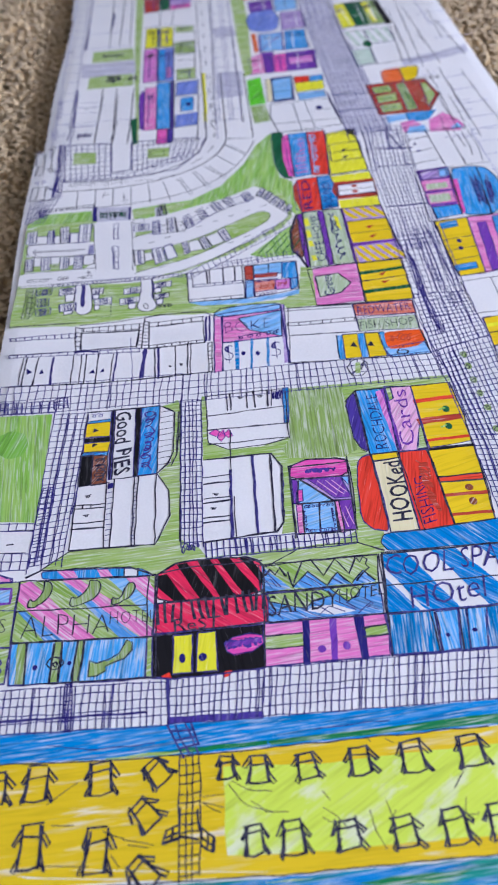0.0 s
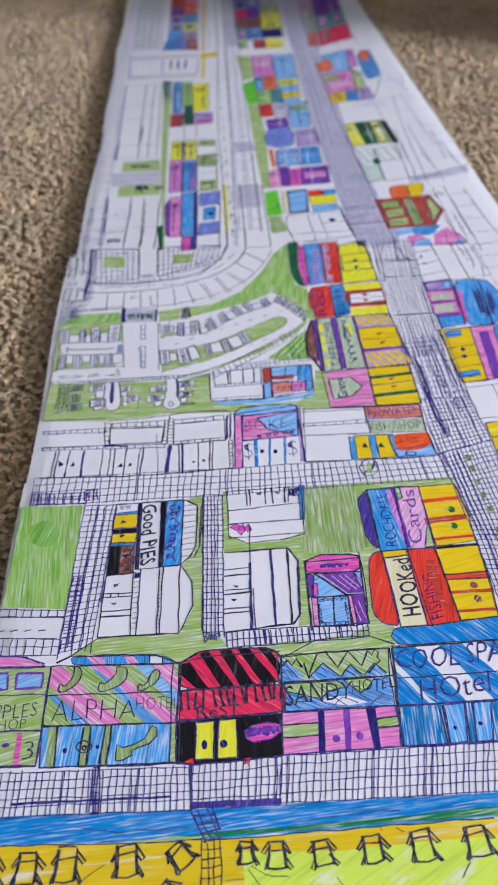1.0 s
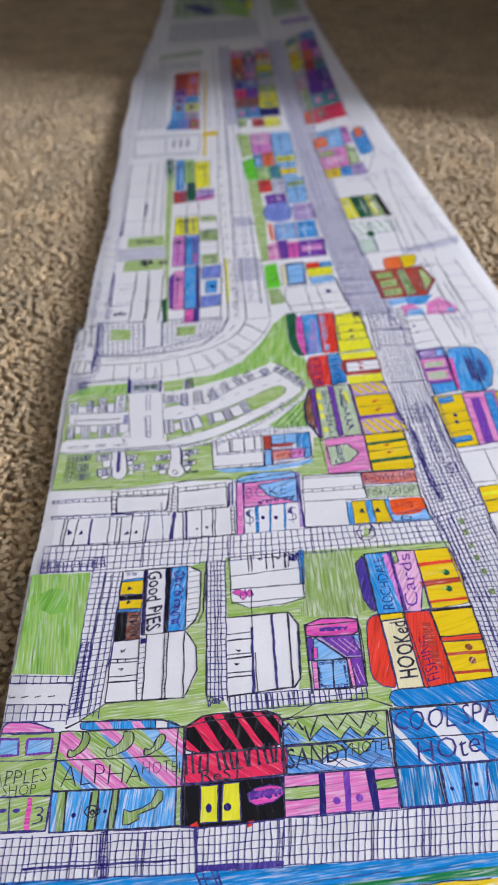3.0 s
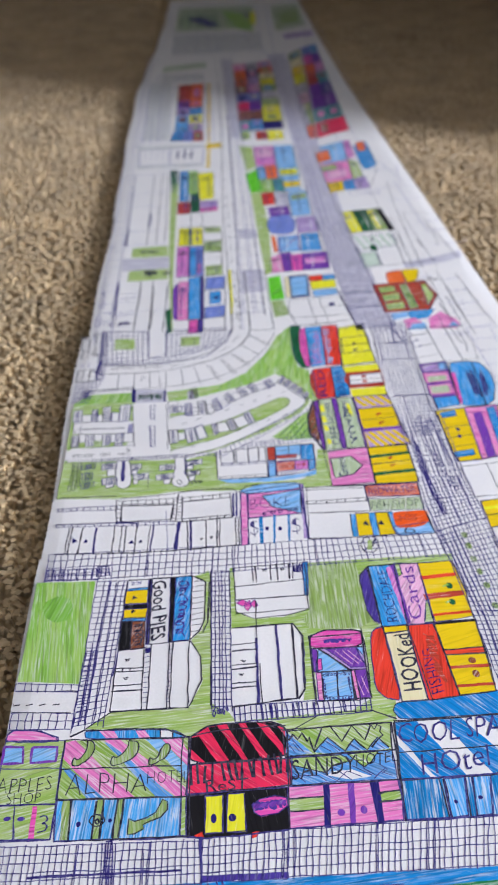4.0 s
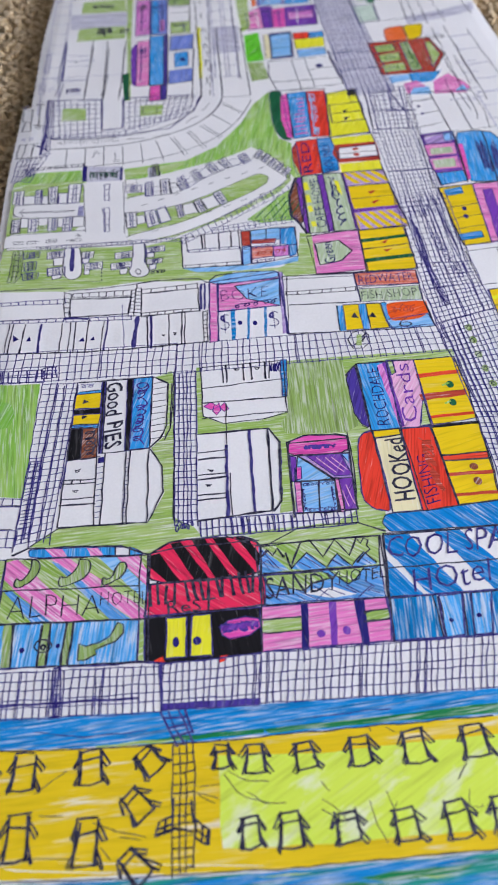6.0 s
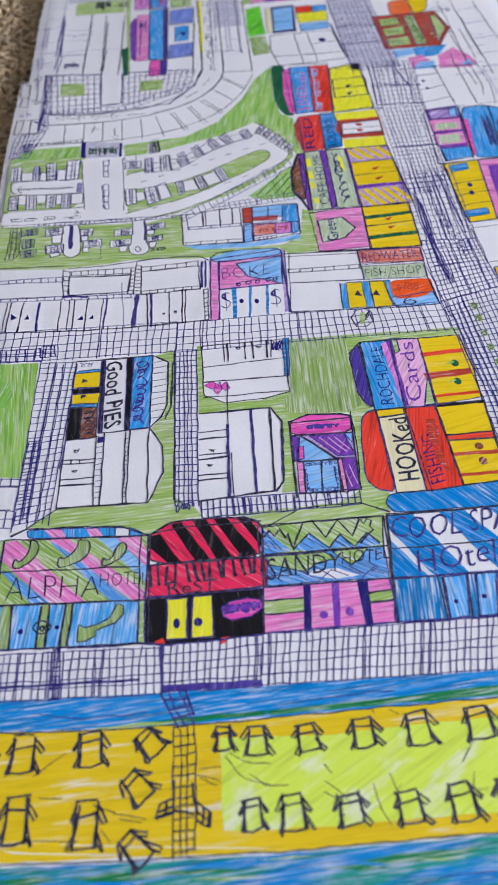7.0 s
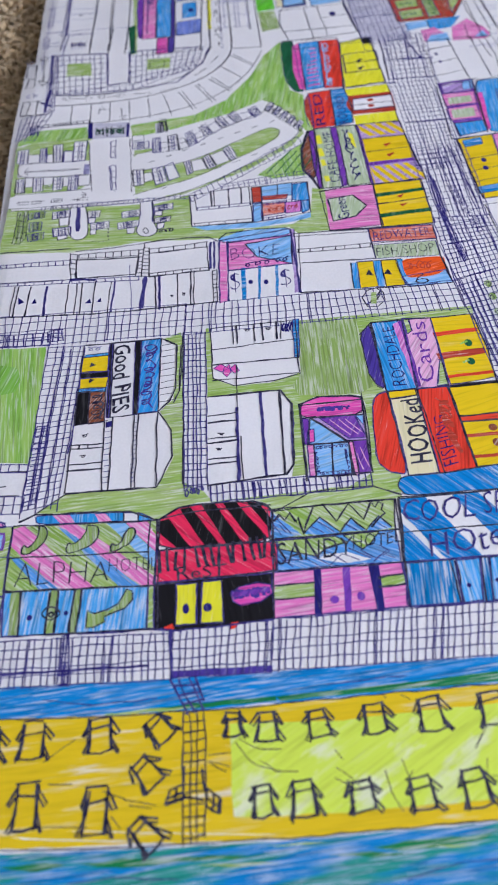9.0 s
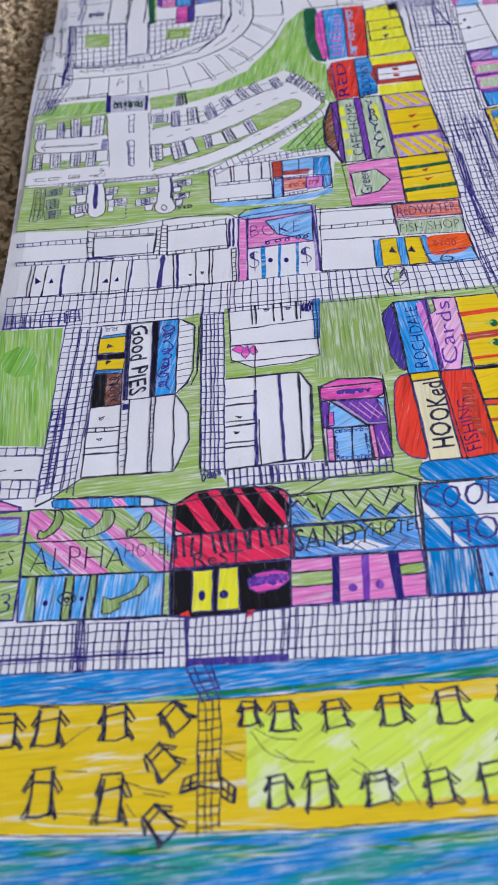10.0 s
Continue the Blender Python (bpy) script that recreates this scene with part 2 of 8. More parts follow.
def tufts(name, x0, x1, y0, y1, step, seed):
    """Twisted tufts of pile, each a small leaning four-sided cone."""
    rng = np.random.default_rng(seed)
    x, y = np.meshgrid(np.arange(x0, x1, step), np.arange(y0, y1, step))
    x, y = (v.ravel() + rng.normal(0, step * 0.35, v.size) for v in (x, y))
    n = x.size
    r, h = step * rng.uniform(0.75, 1.1, n), rng.uniform(0.0068, 0.0098, n)
    lean_x, lean_y, spin = rng.normal(0, 0.003, n), rng.normal(-0.001, 0.003, n), rng.uniform(0, 1.57, n)
    rings = []
    for k in range(4):
        a = spin + k * math.pi / 2
        rings.append(np.stack([x + r * np.cos(a), y + r * np.sin(a), np.full(n, FLOOR_Z - 0.0045)], -1))
    for k in range(4):
        a = spin + k * math.pi / 2 + 0.6
        rings.append(np.stack([x + lean_x + 0.55 * r * np.cos(a), y + lean_y + 0.55 * r * np.sin(a), FLOOR_Z - 0.0045 + h], -1))
    verts = np.stack(rings, 1).reshape(-1, 3)
    cell = np.array([[k, (k + 1) % 4, 4 + (k + 1) % 4, 4 + k] for k in range(4)] + [[4, 5, 6, 7]])
    faces = (np.arange(n)[:, None, None] * 8 + cell[None]).reshape(-1, 4)
    me = bpy.data.meshes.new(name)
    me.from_pydata(verts.tolist(), [], faces.tolist())
    me.materials.append(WOOL)
    ob = new(name, me)
    ob.parent = rug
    return tagged(ob, kind="stuff")


# ---- the drawing ----
town = tagged(new("town_drawing"), "long hand-drawn felt-tip town plan on joined white paper sheets", "drawing")
MM = 0.001
SERIAL = [0]


def lift(layer):
    """Height of a drawn layer over the paper; neighbours on one layer never share a plane."""
    SERIAL[0] += 1
    return layer * 1.5e-5 + (SERIAL[0] % 19) * 7e-7


def pairs(flat):
    return [(flat[k], flat[k + 1]) for k in range(0, len(flat), 2)]


def wavy(path, step, amount, seed):
    """A path through corners, divided into short steps with the wander of a hand-drawn line."""
    out = []
    for (ax, ay), (bx, by) in zip(path, path[1:]):
        n = max(1, int(math.hypot(bx - ax, by - ay) / step))
        for k in range(n):
            out.append((ax + (bx - ax) * k / n, ay + (by - ay) * k / n))
    out.append(path[-1])
    return [(x + amount * noise.noise((x * 0.12, y * 0.12, seed)), y + amount * noise.noise((x * 0.12, y * 0.12, seed + 40))) for x, y in out]


def rounded(path, closed, share=0.2, times=2):
    """Cuts the corners of a path, as a hand rounds them."""
    for _ in range(times):
        out = [] if closed else [path[0]]
        ends = path + path[:1] if closed else path
        for (ax, ay), (bx, by) in zip(ends, ends[1:]):
            out += [(ax + (bx - ax) * share, ay + (by - ay) * share), (bx + (ax - bx) * share, by + (ay - by) * share)]
        path = out if closed else out + [path[-1]]
    return path


ROUND_FILLS = ("roof", "awning", "poster", "pool", "road", "cul_de_sac", "island", "shade")
OUTLINED = ("front", "sign", "panel", "shop", "roof", "window", "door", "wall", "side", "lower", "awning", "gable", "ground_floor", "upper_wall", "shop_sign", "shop_front", "pool")
TWICE = ("outline", "door_line", "house_outline", "zigzag", "kerb", "verge_line")
ROUND_LINES = ("road_line", "cul_de_sac", "hook", "ring", "stray_line", "kerb", "tree", "sign_scrawl", "door_scrawl", "lane_line")


def flat_mesh(name, verts, faces, mat, parent):
    me = bpy.data.meshes.new(name)
    me.from_pydata([(x * MM, y * MM, z) for x, y, z in verts], [], faces)
    me.materials.append(mat)
    ob = new(name, me)
    ob.parent = parent
    return ob


def fill(parent, name, mat, *xy, layer=1, label=""):
    """An area coloured in, with a slightly uneven border. Corners in millimetres."""
    corners = rounded(pairs(xy), True, 0.14) if name in ROUND_FILLS else pairs(xy)
    edge = wavy(corners + corners[:1], 3.0, 0.55, SERIAL[0] * 0.37)[:-1]
    area = sum(a[0] * b[1] - b[0] * a[1] for a, b in zip(edge, edge[1:] + edge[:1]))
    if area < 0:
        edge.reverse()
    z = lift(layer)
    ob = flat_mesh(name, [(x, y, z) for x, y in edge], [list(range(len(edge)))], mat, parent)
    if name in OUTLINED:
        round_it = [v for x, y in corners + corners[:1] for v in (x, y)]
        pen(parent, "outline", BIRO if SERIAL[0] % 3 else NIB, 0.62, round_it, wander=0.55)
    q = pairs(xy)
    if name in ("shop", "front", "shop_front") and len(q) == 4 and q[0][1] > 560:
        rng = random.Random(SERIAL[0])
        mark = (NIB, BIRO, PAPER, INDIGO)[rng.randrange(4)]
        u, v = rng.uniform(0.3, 0.7), rng.uniform(0.35, 0.65)
        pen(parent, "shop_mark", mark, 1.3, (*blend(q, 0.12, v), *blend(q, 0.88, v)), (*blend(q, u, 0.1), *blend(q, u, 0.9)))
        scribble(parent, "shop_scrawl", (BIRO, NIB)[rng.randrange(2)], 0.8, 4, *blend(q, 0.15, 0.12), *blend(q, 0.8, 0.12), *blend(q, 0.8, 0.35), *blend(q, 0.15, 0.35))
    return tagged(ob, label)


def ribbons(paths, width, wander, layer, smooth=False):
    verts, faces = [], []
    for flat in paths:
        pts = wavy(rounded(pairs(flat), False, 0.25) if smooth else pairs(flat), 3.5, wander, SERIAL[0] * 0.71)
        z = lift(layer)
        start = len(verts)
        for k, (x, y) in enumerate(pts):
            a, b = pts[max(0, k - 1)], pts[min(len(pts) - 1, k + 1)]
            dx, dy = b[0] - a[0], b[1] - a[1]
            d = math.hypot(dx, dy) or 1
            w = width * (0.42 + 0.22 * noise.noise((x * 0.3, y * 0.3, SERIAL[0] * 0.3)))
            up = z + k * 1.5e-7
            verts += [(x - dy / d * w, y + dx / d * w, up), (x + dy / d * w, y - dx / d * w, up)]
        for k in range(len(pts) - 1):
            i = start + 2 * k
            faces.append((i + 1, i + 3, i + 2, i))
    return verts, faces


def pen(parent, name, mat, width, *paths, layer=4, wander=0.7, label=""):
    """Pen strokes: each path is x, y, x, y... in millimetres. The first strokes of a place are its own mesh."""
    if name in TWICE:
        again = random.Random(SERIAL[0])
        paths = list(paths) + [[v + again.uniform(-0.55, 0.55) for v in path] for path in paths if again.random() < 0.5]
    verts, faces = ribbons(paths, width, wander, layer, name in ROUND_LINES)
    if parent.type == "MESH" and not parent.data.vertices:
        parent.data.from_pydata([(x * MM, y * MM, z) for x, y, z in verts], [], faces)
        parent.data.materials.append(mat)
        return parent
    return tagged(flat_mesh(name, verts, faces, mat, parent), label)


def blend(q, u, v):
    """The place at (u, v) in a four-cornered area q = near left, near right, far right, far left."""
    (ax, ay), (bx, by), (cx, cy), (dx, dy) = q
    return ((1 - u) * (1 - v) * ax + u * (1 - v) * bx + u * v * cx + (1 - u) * v * dx, (1 - u) * (1 - v) * ay + u * (1 - v) * by + u * v * cy + (1 - u) * v * dy)


def tiles(parent, name, mat, width, nx, ny, *xy, layer=4, label=""):
    """Squared paving drawn line by line over an area of four corners."""
    q, rng, paths = pairs(xy), random.Random(SERIAL[0]), []
    width *= 1.15
    for k in range(nx + 1):
        u = k / nx + rng.uniform(-0.14, 0.14) / nx
        a, b, c = blend(q, u, -rng.uniform(0, 0.05)), blend(q, u + rng.uniform(-0.1, 0.1) / nx, 0.5), blend(q, u + rng.uniform(-0.15, 0.15) / nx, 1 + rng.uniform(-0.03, 0.02))
        paths.append((*a, *b, *c))
        if rng.random() < 0.12:
            paths.append((*blend(q, u + 0.25 / nx, 0), *blend(q, u + 0.2 / nx, 1)))
    for k in range(ny + 1):
        v = k / ny + rng.uniform(-0.12, 0.12) / ny
        a, b, c = blend(q, 0, v), blend(q, 0.5, v + rng.uniform(-0.1, 0.1) / ny), blend(q, 1, v + rng.uniform(-0.12, 0.12) / ny)
        paths.append((*a, *b, *c))
    return pen(parent, name, mat, width, *paths, layer=layer, label=label)


def stripes(parent, name, mat, n, share, slant, *xy, layer=2):
    """n slanting bands of colour across an area of four corners."""
    q, verts, faces = pairs(xy), [], []
    for k in range(n):
        u0, u1 = (k + 0.1) / n, (k + 0.1 + share) / n
        z, start = lift(layer), len(verts)
        lo0, lo1, hi0, hi1 = u0 + slant / 2, u1 + slant / 2, u0 - slant / 2, u1 - slant / 2
        for v in (0, 0.25, 0.5, 0.75, 1):
            for a, b in ((lo0, hi0), (lo1, hi1)):
                u = min(1, max(0, a + (b - a) * v))
                verts.append((*blend(q, u, v), z))
        faces += [(start + 2 * i, start + 2 * i + 1, start + 2 * i + 3, start + 2 * i + 2) for i in range(4)]
    return flat_mesh(name, verts, faces, mat, parent)


def word(parent, text, mat, *xy, thin=0.0, layer=5):
    """Lettering that fills an area: start of the baseline, end of the baseline, end of the top, start of the top."""
    curve = bpy.data.curves.new("lettering", "FONT")
    curve.body, curve.offset, curve.resolution_u = text, thin, 2
    ob = bpy.data.objects.new("lettering", curve)
    scene.collection.objects.link(ob)
    bpy.context.view_layer.update()
    me = bpy.data.meshes.new_from_object(ob.evaluated_get(bpy.context.evaluated_depsgraph_get()))
    bpy.data.objects.remove(ob)
    q = pairs(xy)
    xs, ys = [v.co.x for v in me.vertices], [v.co.y for v in me.vertices]
    x0, x1, y0, y1, z, s = min(xs), max(xs), min(ys), max(ys), lift(layer), SERIAL[0]
    for v in me.vertices:
        u, w = (v.co.x - x0) / (x1 - x0), (v.co.y - y0) / (y1 - y0)
        w += 0.17 * noise.noise((u * len(text) * 0.8, 0, s)) + 0.05 * noise.noise((u * len(text) * 2.1, w, s))
        u += 0.022 * noise.noise((u * len(text) * 0.7, w, s + 9))
        x, y = blend(q, u, w)
        v.co = (x * MM, y * MM, z)
    me.materials.clear()
    me.materials.append(mat)
    lettering = new("lettering", me)
    lettering.parent = parent
    return lettering


def spot(parent, name, mat, x, y, rx, ry, layer=5):
    ring = [(x + rx * math.cos(a * 0.5236), y + ry * math.sin(a * 0.5236)) for a in range(12)]
    z = lift(layer)
    return flat_mesh(name, [(*p, z) for p in ring], [list(range(12))], mat, parent)


def scribble(parent, name, mat, width, loops, *xy, layer=5):
    """Looped scrawl along an area, for writing too rough to read and for shading."""
    q, path, rng = pairs(xy), [], random.Random(SERIAL[0])
    reach, slip = 0.4, 0.0
    for k in range(loops * 8 + 1):
        if k % 4 == 0:
            reach, slip = rng.uniform(0.18, 0.46), rng.uniform(-0.06, 0.06)
        a = k / 8 * 2 * math.pi
        path += blend(q, min(1, max(0, k / (loops * 8) + (0.5 / loops) * math.sin(a) + slip)), 0.5 + reach * math.cos(a) + slip)
    return pen(parent, name, mat, width, path, layer=layer, wander=0.3)


def drawn(name, label=""):
    """A drawn building or place, whose pen outline holds its coloured pieces."""
    ob = new(name, bpy.data.meshes.new(name))
    ob.parent = town
    return tagged(ob, label)


def deck_chair(x, y, size, turn, tall=1.0):
    """One beach chair in black pen: back, seat, arms."""
    c, s = math.cos(radians(turn)), math.sin(radians(turn))
    rng = random.Random(int(x * 7 + y * 13))

    def at(*flat):
        out = []
        for px, py in pairs(flat):
            px, py = px * size + rng.uniform(-0.5, 0.5), py * size * tall + rng.uniform(-0.5, 0.5)
            out += [x + px * c - py * s, y + px * s + py * c]
        return out

    def loop(side, y0, y1, out):
        """An arm or leg rest: a thin loop that leaves the frame and comes back to it."""
        x0 = 0.31 if side > 0 else -0.31
        return at(x0, y0, x0 + side * out, y0 + (y1 - y0) * 0.9, x0 + side * out * 0.7, y1, x0 + side * 0.02, y0 + (y1 - y0) * 0.45)

    chair = drawn_chair_frame(at)
    strokes = chair + [loop(1, 0.44, 0.02, 0.3), loop(1, -0.04, -0.52, 0.3), loop(-1, 0.42, 0.04, 0.24), loop(-1, -0.1, -0.5, 0.2)]
    return pen(beach, "deck_chair", NIB, 1.05, *strokes, wander=0.8)


def drawn_chair_frame(at):
    """The frame of a beach chair: two uprights gone over twice, head, seat and foot rails."""
    return [at(-0.31, 0.5, -0.33, 0.0, -0.37, -0.47), at(-0.28, 0.44, -0.35, -0.44), at(0.29, 0.5, 0.33, 0.02, 0.37, -0.42), at(0.32, 0.46, 0.34, -0.4), at(-0.36, 0.47, 0.33, 0.5), at(-0.3, 0.3, -0.35, -0.3), at(0.31, 0.3, 0.36, -0.35),
            at(-0.3, 0.2, 0.3, 0.24), at(-0.38, -0.45, 0.0, -0.47, 0.4, -0.4)]


def course(place, n, *xy):
    """A double line with ticks across it, as a drawn course of bricks or a ladder: one end, along, across, back."""
    q, rng, lines = pairs(xy), random.Random(SERIAL[0]), []
    for v in (0, 1):
        lines.append((*blend(q, -0.01, v), *blend(q, 0.5, v + rng.uniform(-0.12, 0.12)), *blend(q, 1.01, v)))
    for k in range(n + 1):
        u = min(1, max(0, (k + rng.uniform(-0.12, 0.12)) / n))
        lines.append((*blend(q, u, -0.05), *blend(q, u + rng.uniform(-0.08, 0.08) / n, 1.05)))
    pen(place, "brick_course", NIB if SERIAL[0] % 3 else BIRO, 0.72, *lines, wander=0.4)


def plot_house(place, corners, bare=False, ground=None):
    """A little drawn house seen from above: outline, ridge and scrawled hatching; bare for an empty yard."""
    q, rng = pairs(corners), random.Random(SERIAL[0])
    fill(place, "house_plot", ground or PAPER, *corners, layer=3)
    pen(place, "house_outline", NIB if SERIAL[0] % 2 else BIRO, 0.75, (*corners, *corners[:2]), wander=0.5)
    if bare:
        return
    a, b = rng.uniform(0.25, 0.4), rng.uniform(0.62, 0.78)
    pen(place, "roof_ridge", BIRO, 0.7, (*blend(q, a, 0.04), *blend(q, a, 0.96)), (*blend(q, b, 0.04), *blend(q, b, 0.96)), wander=0.4)
    path = []
    for k in range(13):
        v = 0.05 + 0.9 * k / 12
        path += blend(q, (a if k % 2 else b) + rng.uniform(-0.12, 0.12), v + rng.uniform(-0.04, 0.04))
    pen(place, "roof_hatching", BIRO, 0.65, path, wander=0.3)
    pen(place, "roof_hatching", NIB, 0.55, *((*blend(q, 0.08, v), *blend(q, 0.92, v + rng.uniform(-0.06, 0.06))) for v in (0.22, 0.48, 0.74)), wander=0.3)


def small_houses(place, n, *xy):
    """A row of little drawn houses with hatched roofs along an area."""
    q, lines, hatch = pairs(xy), [], []
    rng = random.Random(SERIAL[0])
    for k in range(n):
        u0, u1 = (k + 0.08) / n, (k + 0.66) / n
        a, b, c, d = blend(q, u0, 0), blend(q, u1, 0), blend(q, u1, 1), blend(q, u0, 1)
        fill(place, "house_plot", PAPER, *a, *b, *c, *d, layer=3)
        lines.append((*a, *b, *c, *d, *a))
        e, f = blend(q, (k + 0.95) / n, 0), blend(q, (k + 0.95) / n, 0.5)
        lines.append((*b, *e, *f, *blend(q, u1, 0.5)))
        for j in range(5):
            v = 0.2 + 0.15 * j
            hatch.append((*blend(q, u0 + 0.12 / n, v), *blend(q, u1 - 0.1 / n, v + rng.uniform(-0.1, 0.15))))
        hatch.append((*blend(q, u0 + 0.14 / n, 0.1), *blend(q, u0 + 0.14 / n, 0.95)))
        hatch.append((*blend(q, u1 - 0.14 / n, 0.1), *blend(q, u1 - 0.14 / n, 0.95)))
    pen(place, "house_outline", NIB, 0.75, *lines)
    pen(place, "roof_hatching", BIRO, 0.75, *hatch)


def shop_block(name, colours, nx, *xy):
    """A far block of shops: rows of nx coloured-in fronts, the near row first, with signs and outlines."""
    place, q, rng = drawn(name), pairs(xy), random.Random(SERIAL[0])
    ny = len(colours) // nx
    for k, mat in enumerate(colours):
        i, j = k % nx, k // nx
        v0, v1, u0, u1 = j / ny, (j + 0.98) / ny, i / nx, (i + 1) / nx
        fill(place, "shop_front", mat, *blend(q, u0, v0), *blend(q, u1, v0), *blend(q, u1, v1), *blend(q, u0, v1), layer=1)
        if rng.random() < 0.45:
            a, b = rng.uniform(0.1, 0.5) / ny, rng.uniform(0.6, 0.85) / ny
            sign = (PINK, AQUA, NAVY, CREAM, OLIVE, RUST)[rng.randrange(6)]
            fill(place, "shop_sign", sign, *blend(q, u0 + 0.25 / nx, v0 + a), *blend(q, u1 - 0.25 / nx, v0 + a), *blend(q, u1 - 0.25 / nx, v0 + b), *blend(q, u0 + 0.25 / nx, v0 + b), layer=2)
    tiles(place, "outline", NIB, 0.6, nx, ny, *xy)
    return place


# paper sheets, taped end to end
def paper_sheets():
    pitch, first = 0.297, -0.394
    for k in range(9):
        y0, y1 = first + k * pitch - 0.004, first + (k + 1) * pitch
        left = (-0.114, -0.113, -0.112, -0.1085, -0.104, -0.105, -0.102, -0.080, -0.064)[k]
        end = (-0.112, -0.112, -0.1145, -0.1035, -0.1055, -0.102, -0.080, -0.064, -0.060)[k]
        right = (0.309, 0.309, 0.309, 0.310, 0.300, 0.290, 0.281, 0.279, 0.278)[k]
        right_end = (0.309, 0.309, 0.309, 0.300, 0.2895, 0.281, 0.279, 0.278, 0.278)[k]
        y1 = min(y1, 2.24)
        z = (0.0, -4e-5)[k % 2]
        xs, ys = np.linspace(0, 1, 40), np.linspace(y0, y1, 30)
        u, y = np.meshgrid(xs, ys)
        v = (y - y0) / (y1 - y0)
        lo = left + (end - left) * v
        edge_wave = 0.0012 * np.sin(y * 23 + k) * (u < 0.01)
        hi = right + (right_end - right) * v
        x = lo + (hi - lo) * u + edge_wave
        # the margins sag towards the carpet a little
        margin = np.clip((0.018 - (x - lo)) / 0.018, 0, 1) + np.clip((x - hi + 0.018) / 0.018, 0, 1)
        me = sheet_mesh("paper_sheet", x, y, z - 0.001 * margin ** 2)
        me.materials.append(PAPER)
        ob = new("paper_sheet", me)
        ob.parent = town
        tagged(ob, "white drawing paper sheet taped to the next")


paper_sheets()
tufts("pile", -0.55, -0.085, -0.1, 2.75, 0.005, 1)
tufts("pile", 0.27, 0.95, 0.2, 2.75, 0.005, 2)


# ---- the shore ----

beach = drawn("drawn_beach", "yellow beach with deck chairs between two strips of sea")
fill(beach, "sea", SEA, -103.1, -84, -76, -84.8, -21.5, -87.6, 41.5, -89.1, 135.2, -88.8, 132, -133, -97, -115.4)
fill(beach, "sand", SAND, -111, -33.4, -83, -34.5, -34.5, -36.6, 7.1, -38, 46.6, -37.8, 136.7, -37, 155.2, -36.8, 142.9, -88.3, 41.5, -88.4, -76.2, -83.3, -103.4, -82.4)
fill(beach, "lime_sand", LIME, 20.7, -44.2, 59.5, -46.7, 92, -45.7, 134.5, -45.1, 150.4, -45, 142.3, -81, 124.8, -81.2, 63.8, -81.1, 20.1, -79.6, layer=2, label="lime highlighter patch on the sand")
stripes(beach, "bare_paper", PAPER, 2, 0.1, 0.7, -63.6, -83.3, 41.7, -86.8, 42.1, -83, -64.2, -78.4, layer=2)
fill(beach, "near_sea", BLUE, -111, -20.5, -84.9, -21.1, -35.2, -22.8, 7.5, -23.7, 40.8, -24.3, 86.3, -24.9, 139.7, -25.7, 156.2, -25.5, 154.2, -36.2, 136.7, -37, 93.5, -37.4, 46.7, -37.5, 0.2, -37.7, -69.2, -34.9, -83, -34.5, -111, -33.4)
fill(beach, "green_wave", WAVE, 39.9, -34.9, 80, -33.9, 138, -32, 154.3, -31.9, 153.1, -36.2, 136.8, -36.2, 79.6, -36.3, 42, -36.9, layer=2)
fill(beach, "green_wave", WAVE, -12, -35.4, 4, -34.9, 40, -34.6, 40, -36.6, 4, -36.9, -12, -36.6, layer=2)
fill(beach, "green_wave", LEAF, -30, -36.1, -8, -35.6, 8, -36.3, -8, -37.2, -30, -36.9, layer=3)
fill(beach, "green_wave", WAVE, 70.3, -94.1, 83.2, -92.5, 102.3, -92.2, 114.9, -92.7, 110.2, -94.6, 95.3, -95.3, 80.5, -95.7, layer=2)
fill(beach, "green_wave", WAVE, -38, -91.2, -21.4, -90.4, -0.6, -91.3, 24.4, -92.7, 20.2, -93.9, -0.6, -93, -21.3, -93.6, layer=2)
fill(beach, "green_wave", WAVE, 53.4, -95, 70.1, -95.2, 86.6, -96.9, 69.8, -97.1, layer=2)
fill(beach, "green_wave", WAVE, -67, -90, -50.5, -89.4, -42.1, -90.8, -54.4, -92.5, layer=2)
fill(beach, "green_wave", LEAF, 28.8, -90, 45.6, -90.2, 53.9, -90.7, 45.5, -91, layer=3)
fill(beach, "green_wave", LEAF, 86.9, -95, 101.7, -95.1, 110, -95.4, 99.4, -95.8, layer=3)
fill(beach, "green_wave", LEAF, 5.6, -94.6, 24.2, -95, 36.6, -95.9, 20, -96.1, layer=3)
pen(beach, "pencil_line", NIB, 0.4, (-53.7, -53.4, -47.4, -48.7, -41.3, -45.2), (-51.2, -61.7, -41.9, -62.8), (-29.7, -66.1, -20.9, -69.5), (-60.1, -77.6, -47.3, -77.4, -34.5, -78.8), (-26.1, -75.5, -22.5, -80.2), (11.1, -56.1, 20.1, -55.9), (12.1, -59, 18.6, -62.7), (-19.8, -72, -11.1, -74.3), (79.2, -66.6, 81, -76.1, 83.7, -82.7), (88.7, -70.5, 90.4, -68.1), (60.1, -64.6, 65.7, -67.6, 69.3, -73.1), (118.3, -70.8, 119.9, -65.8), (120.1, -72.4, 122.6, -73, 123.8, -71.7), (31.3, -59, 37.3, -64.2, 46.2, -64.5), (115.6, -61.6, 119.6, -56.2), (83, -37, 84.3, -39.5), (91, -38.6, 94.1, -40.8), (61.5, -57.6, 64.3, -61.7))
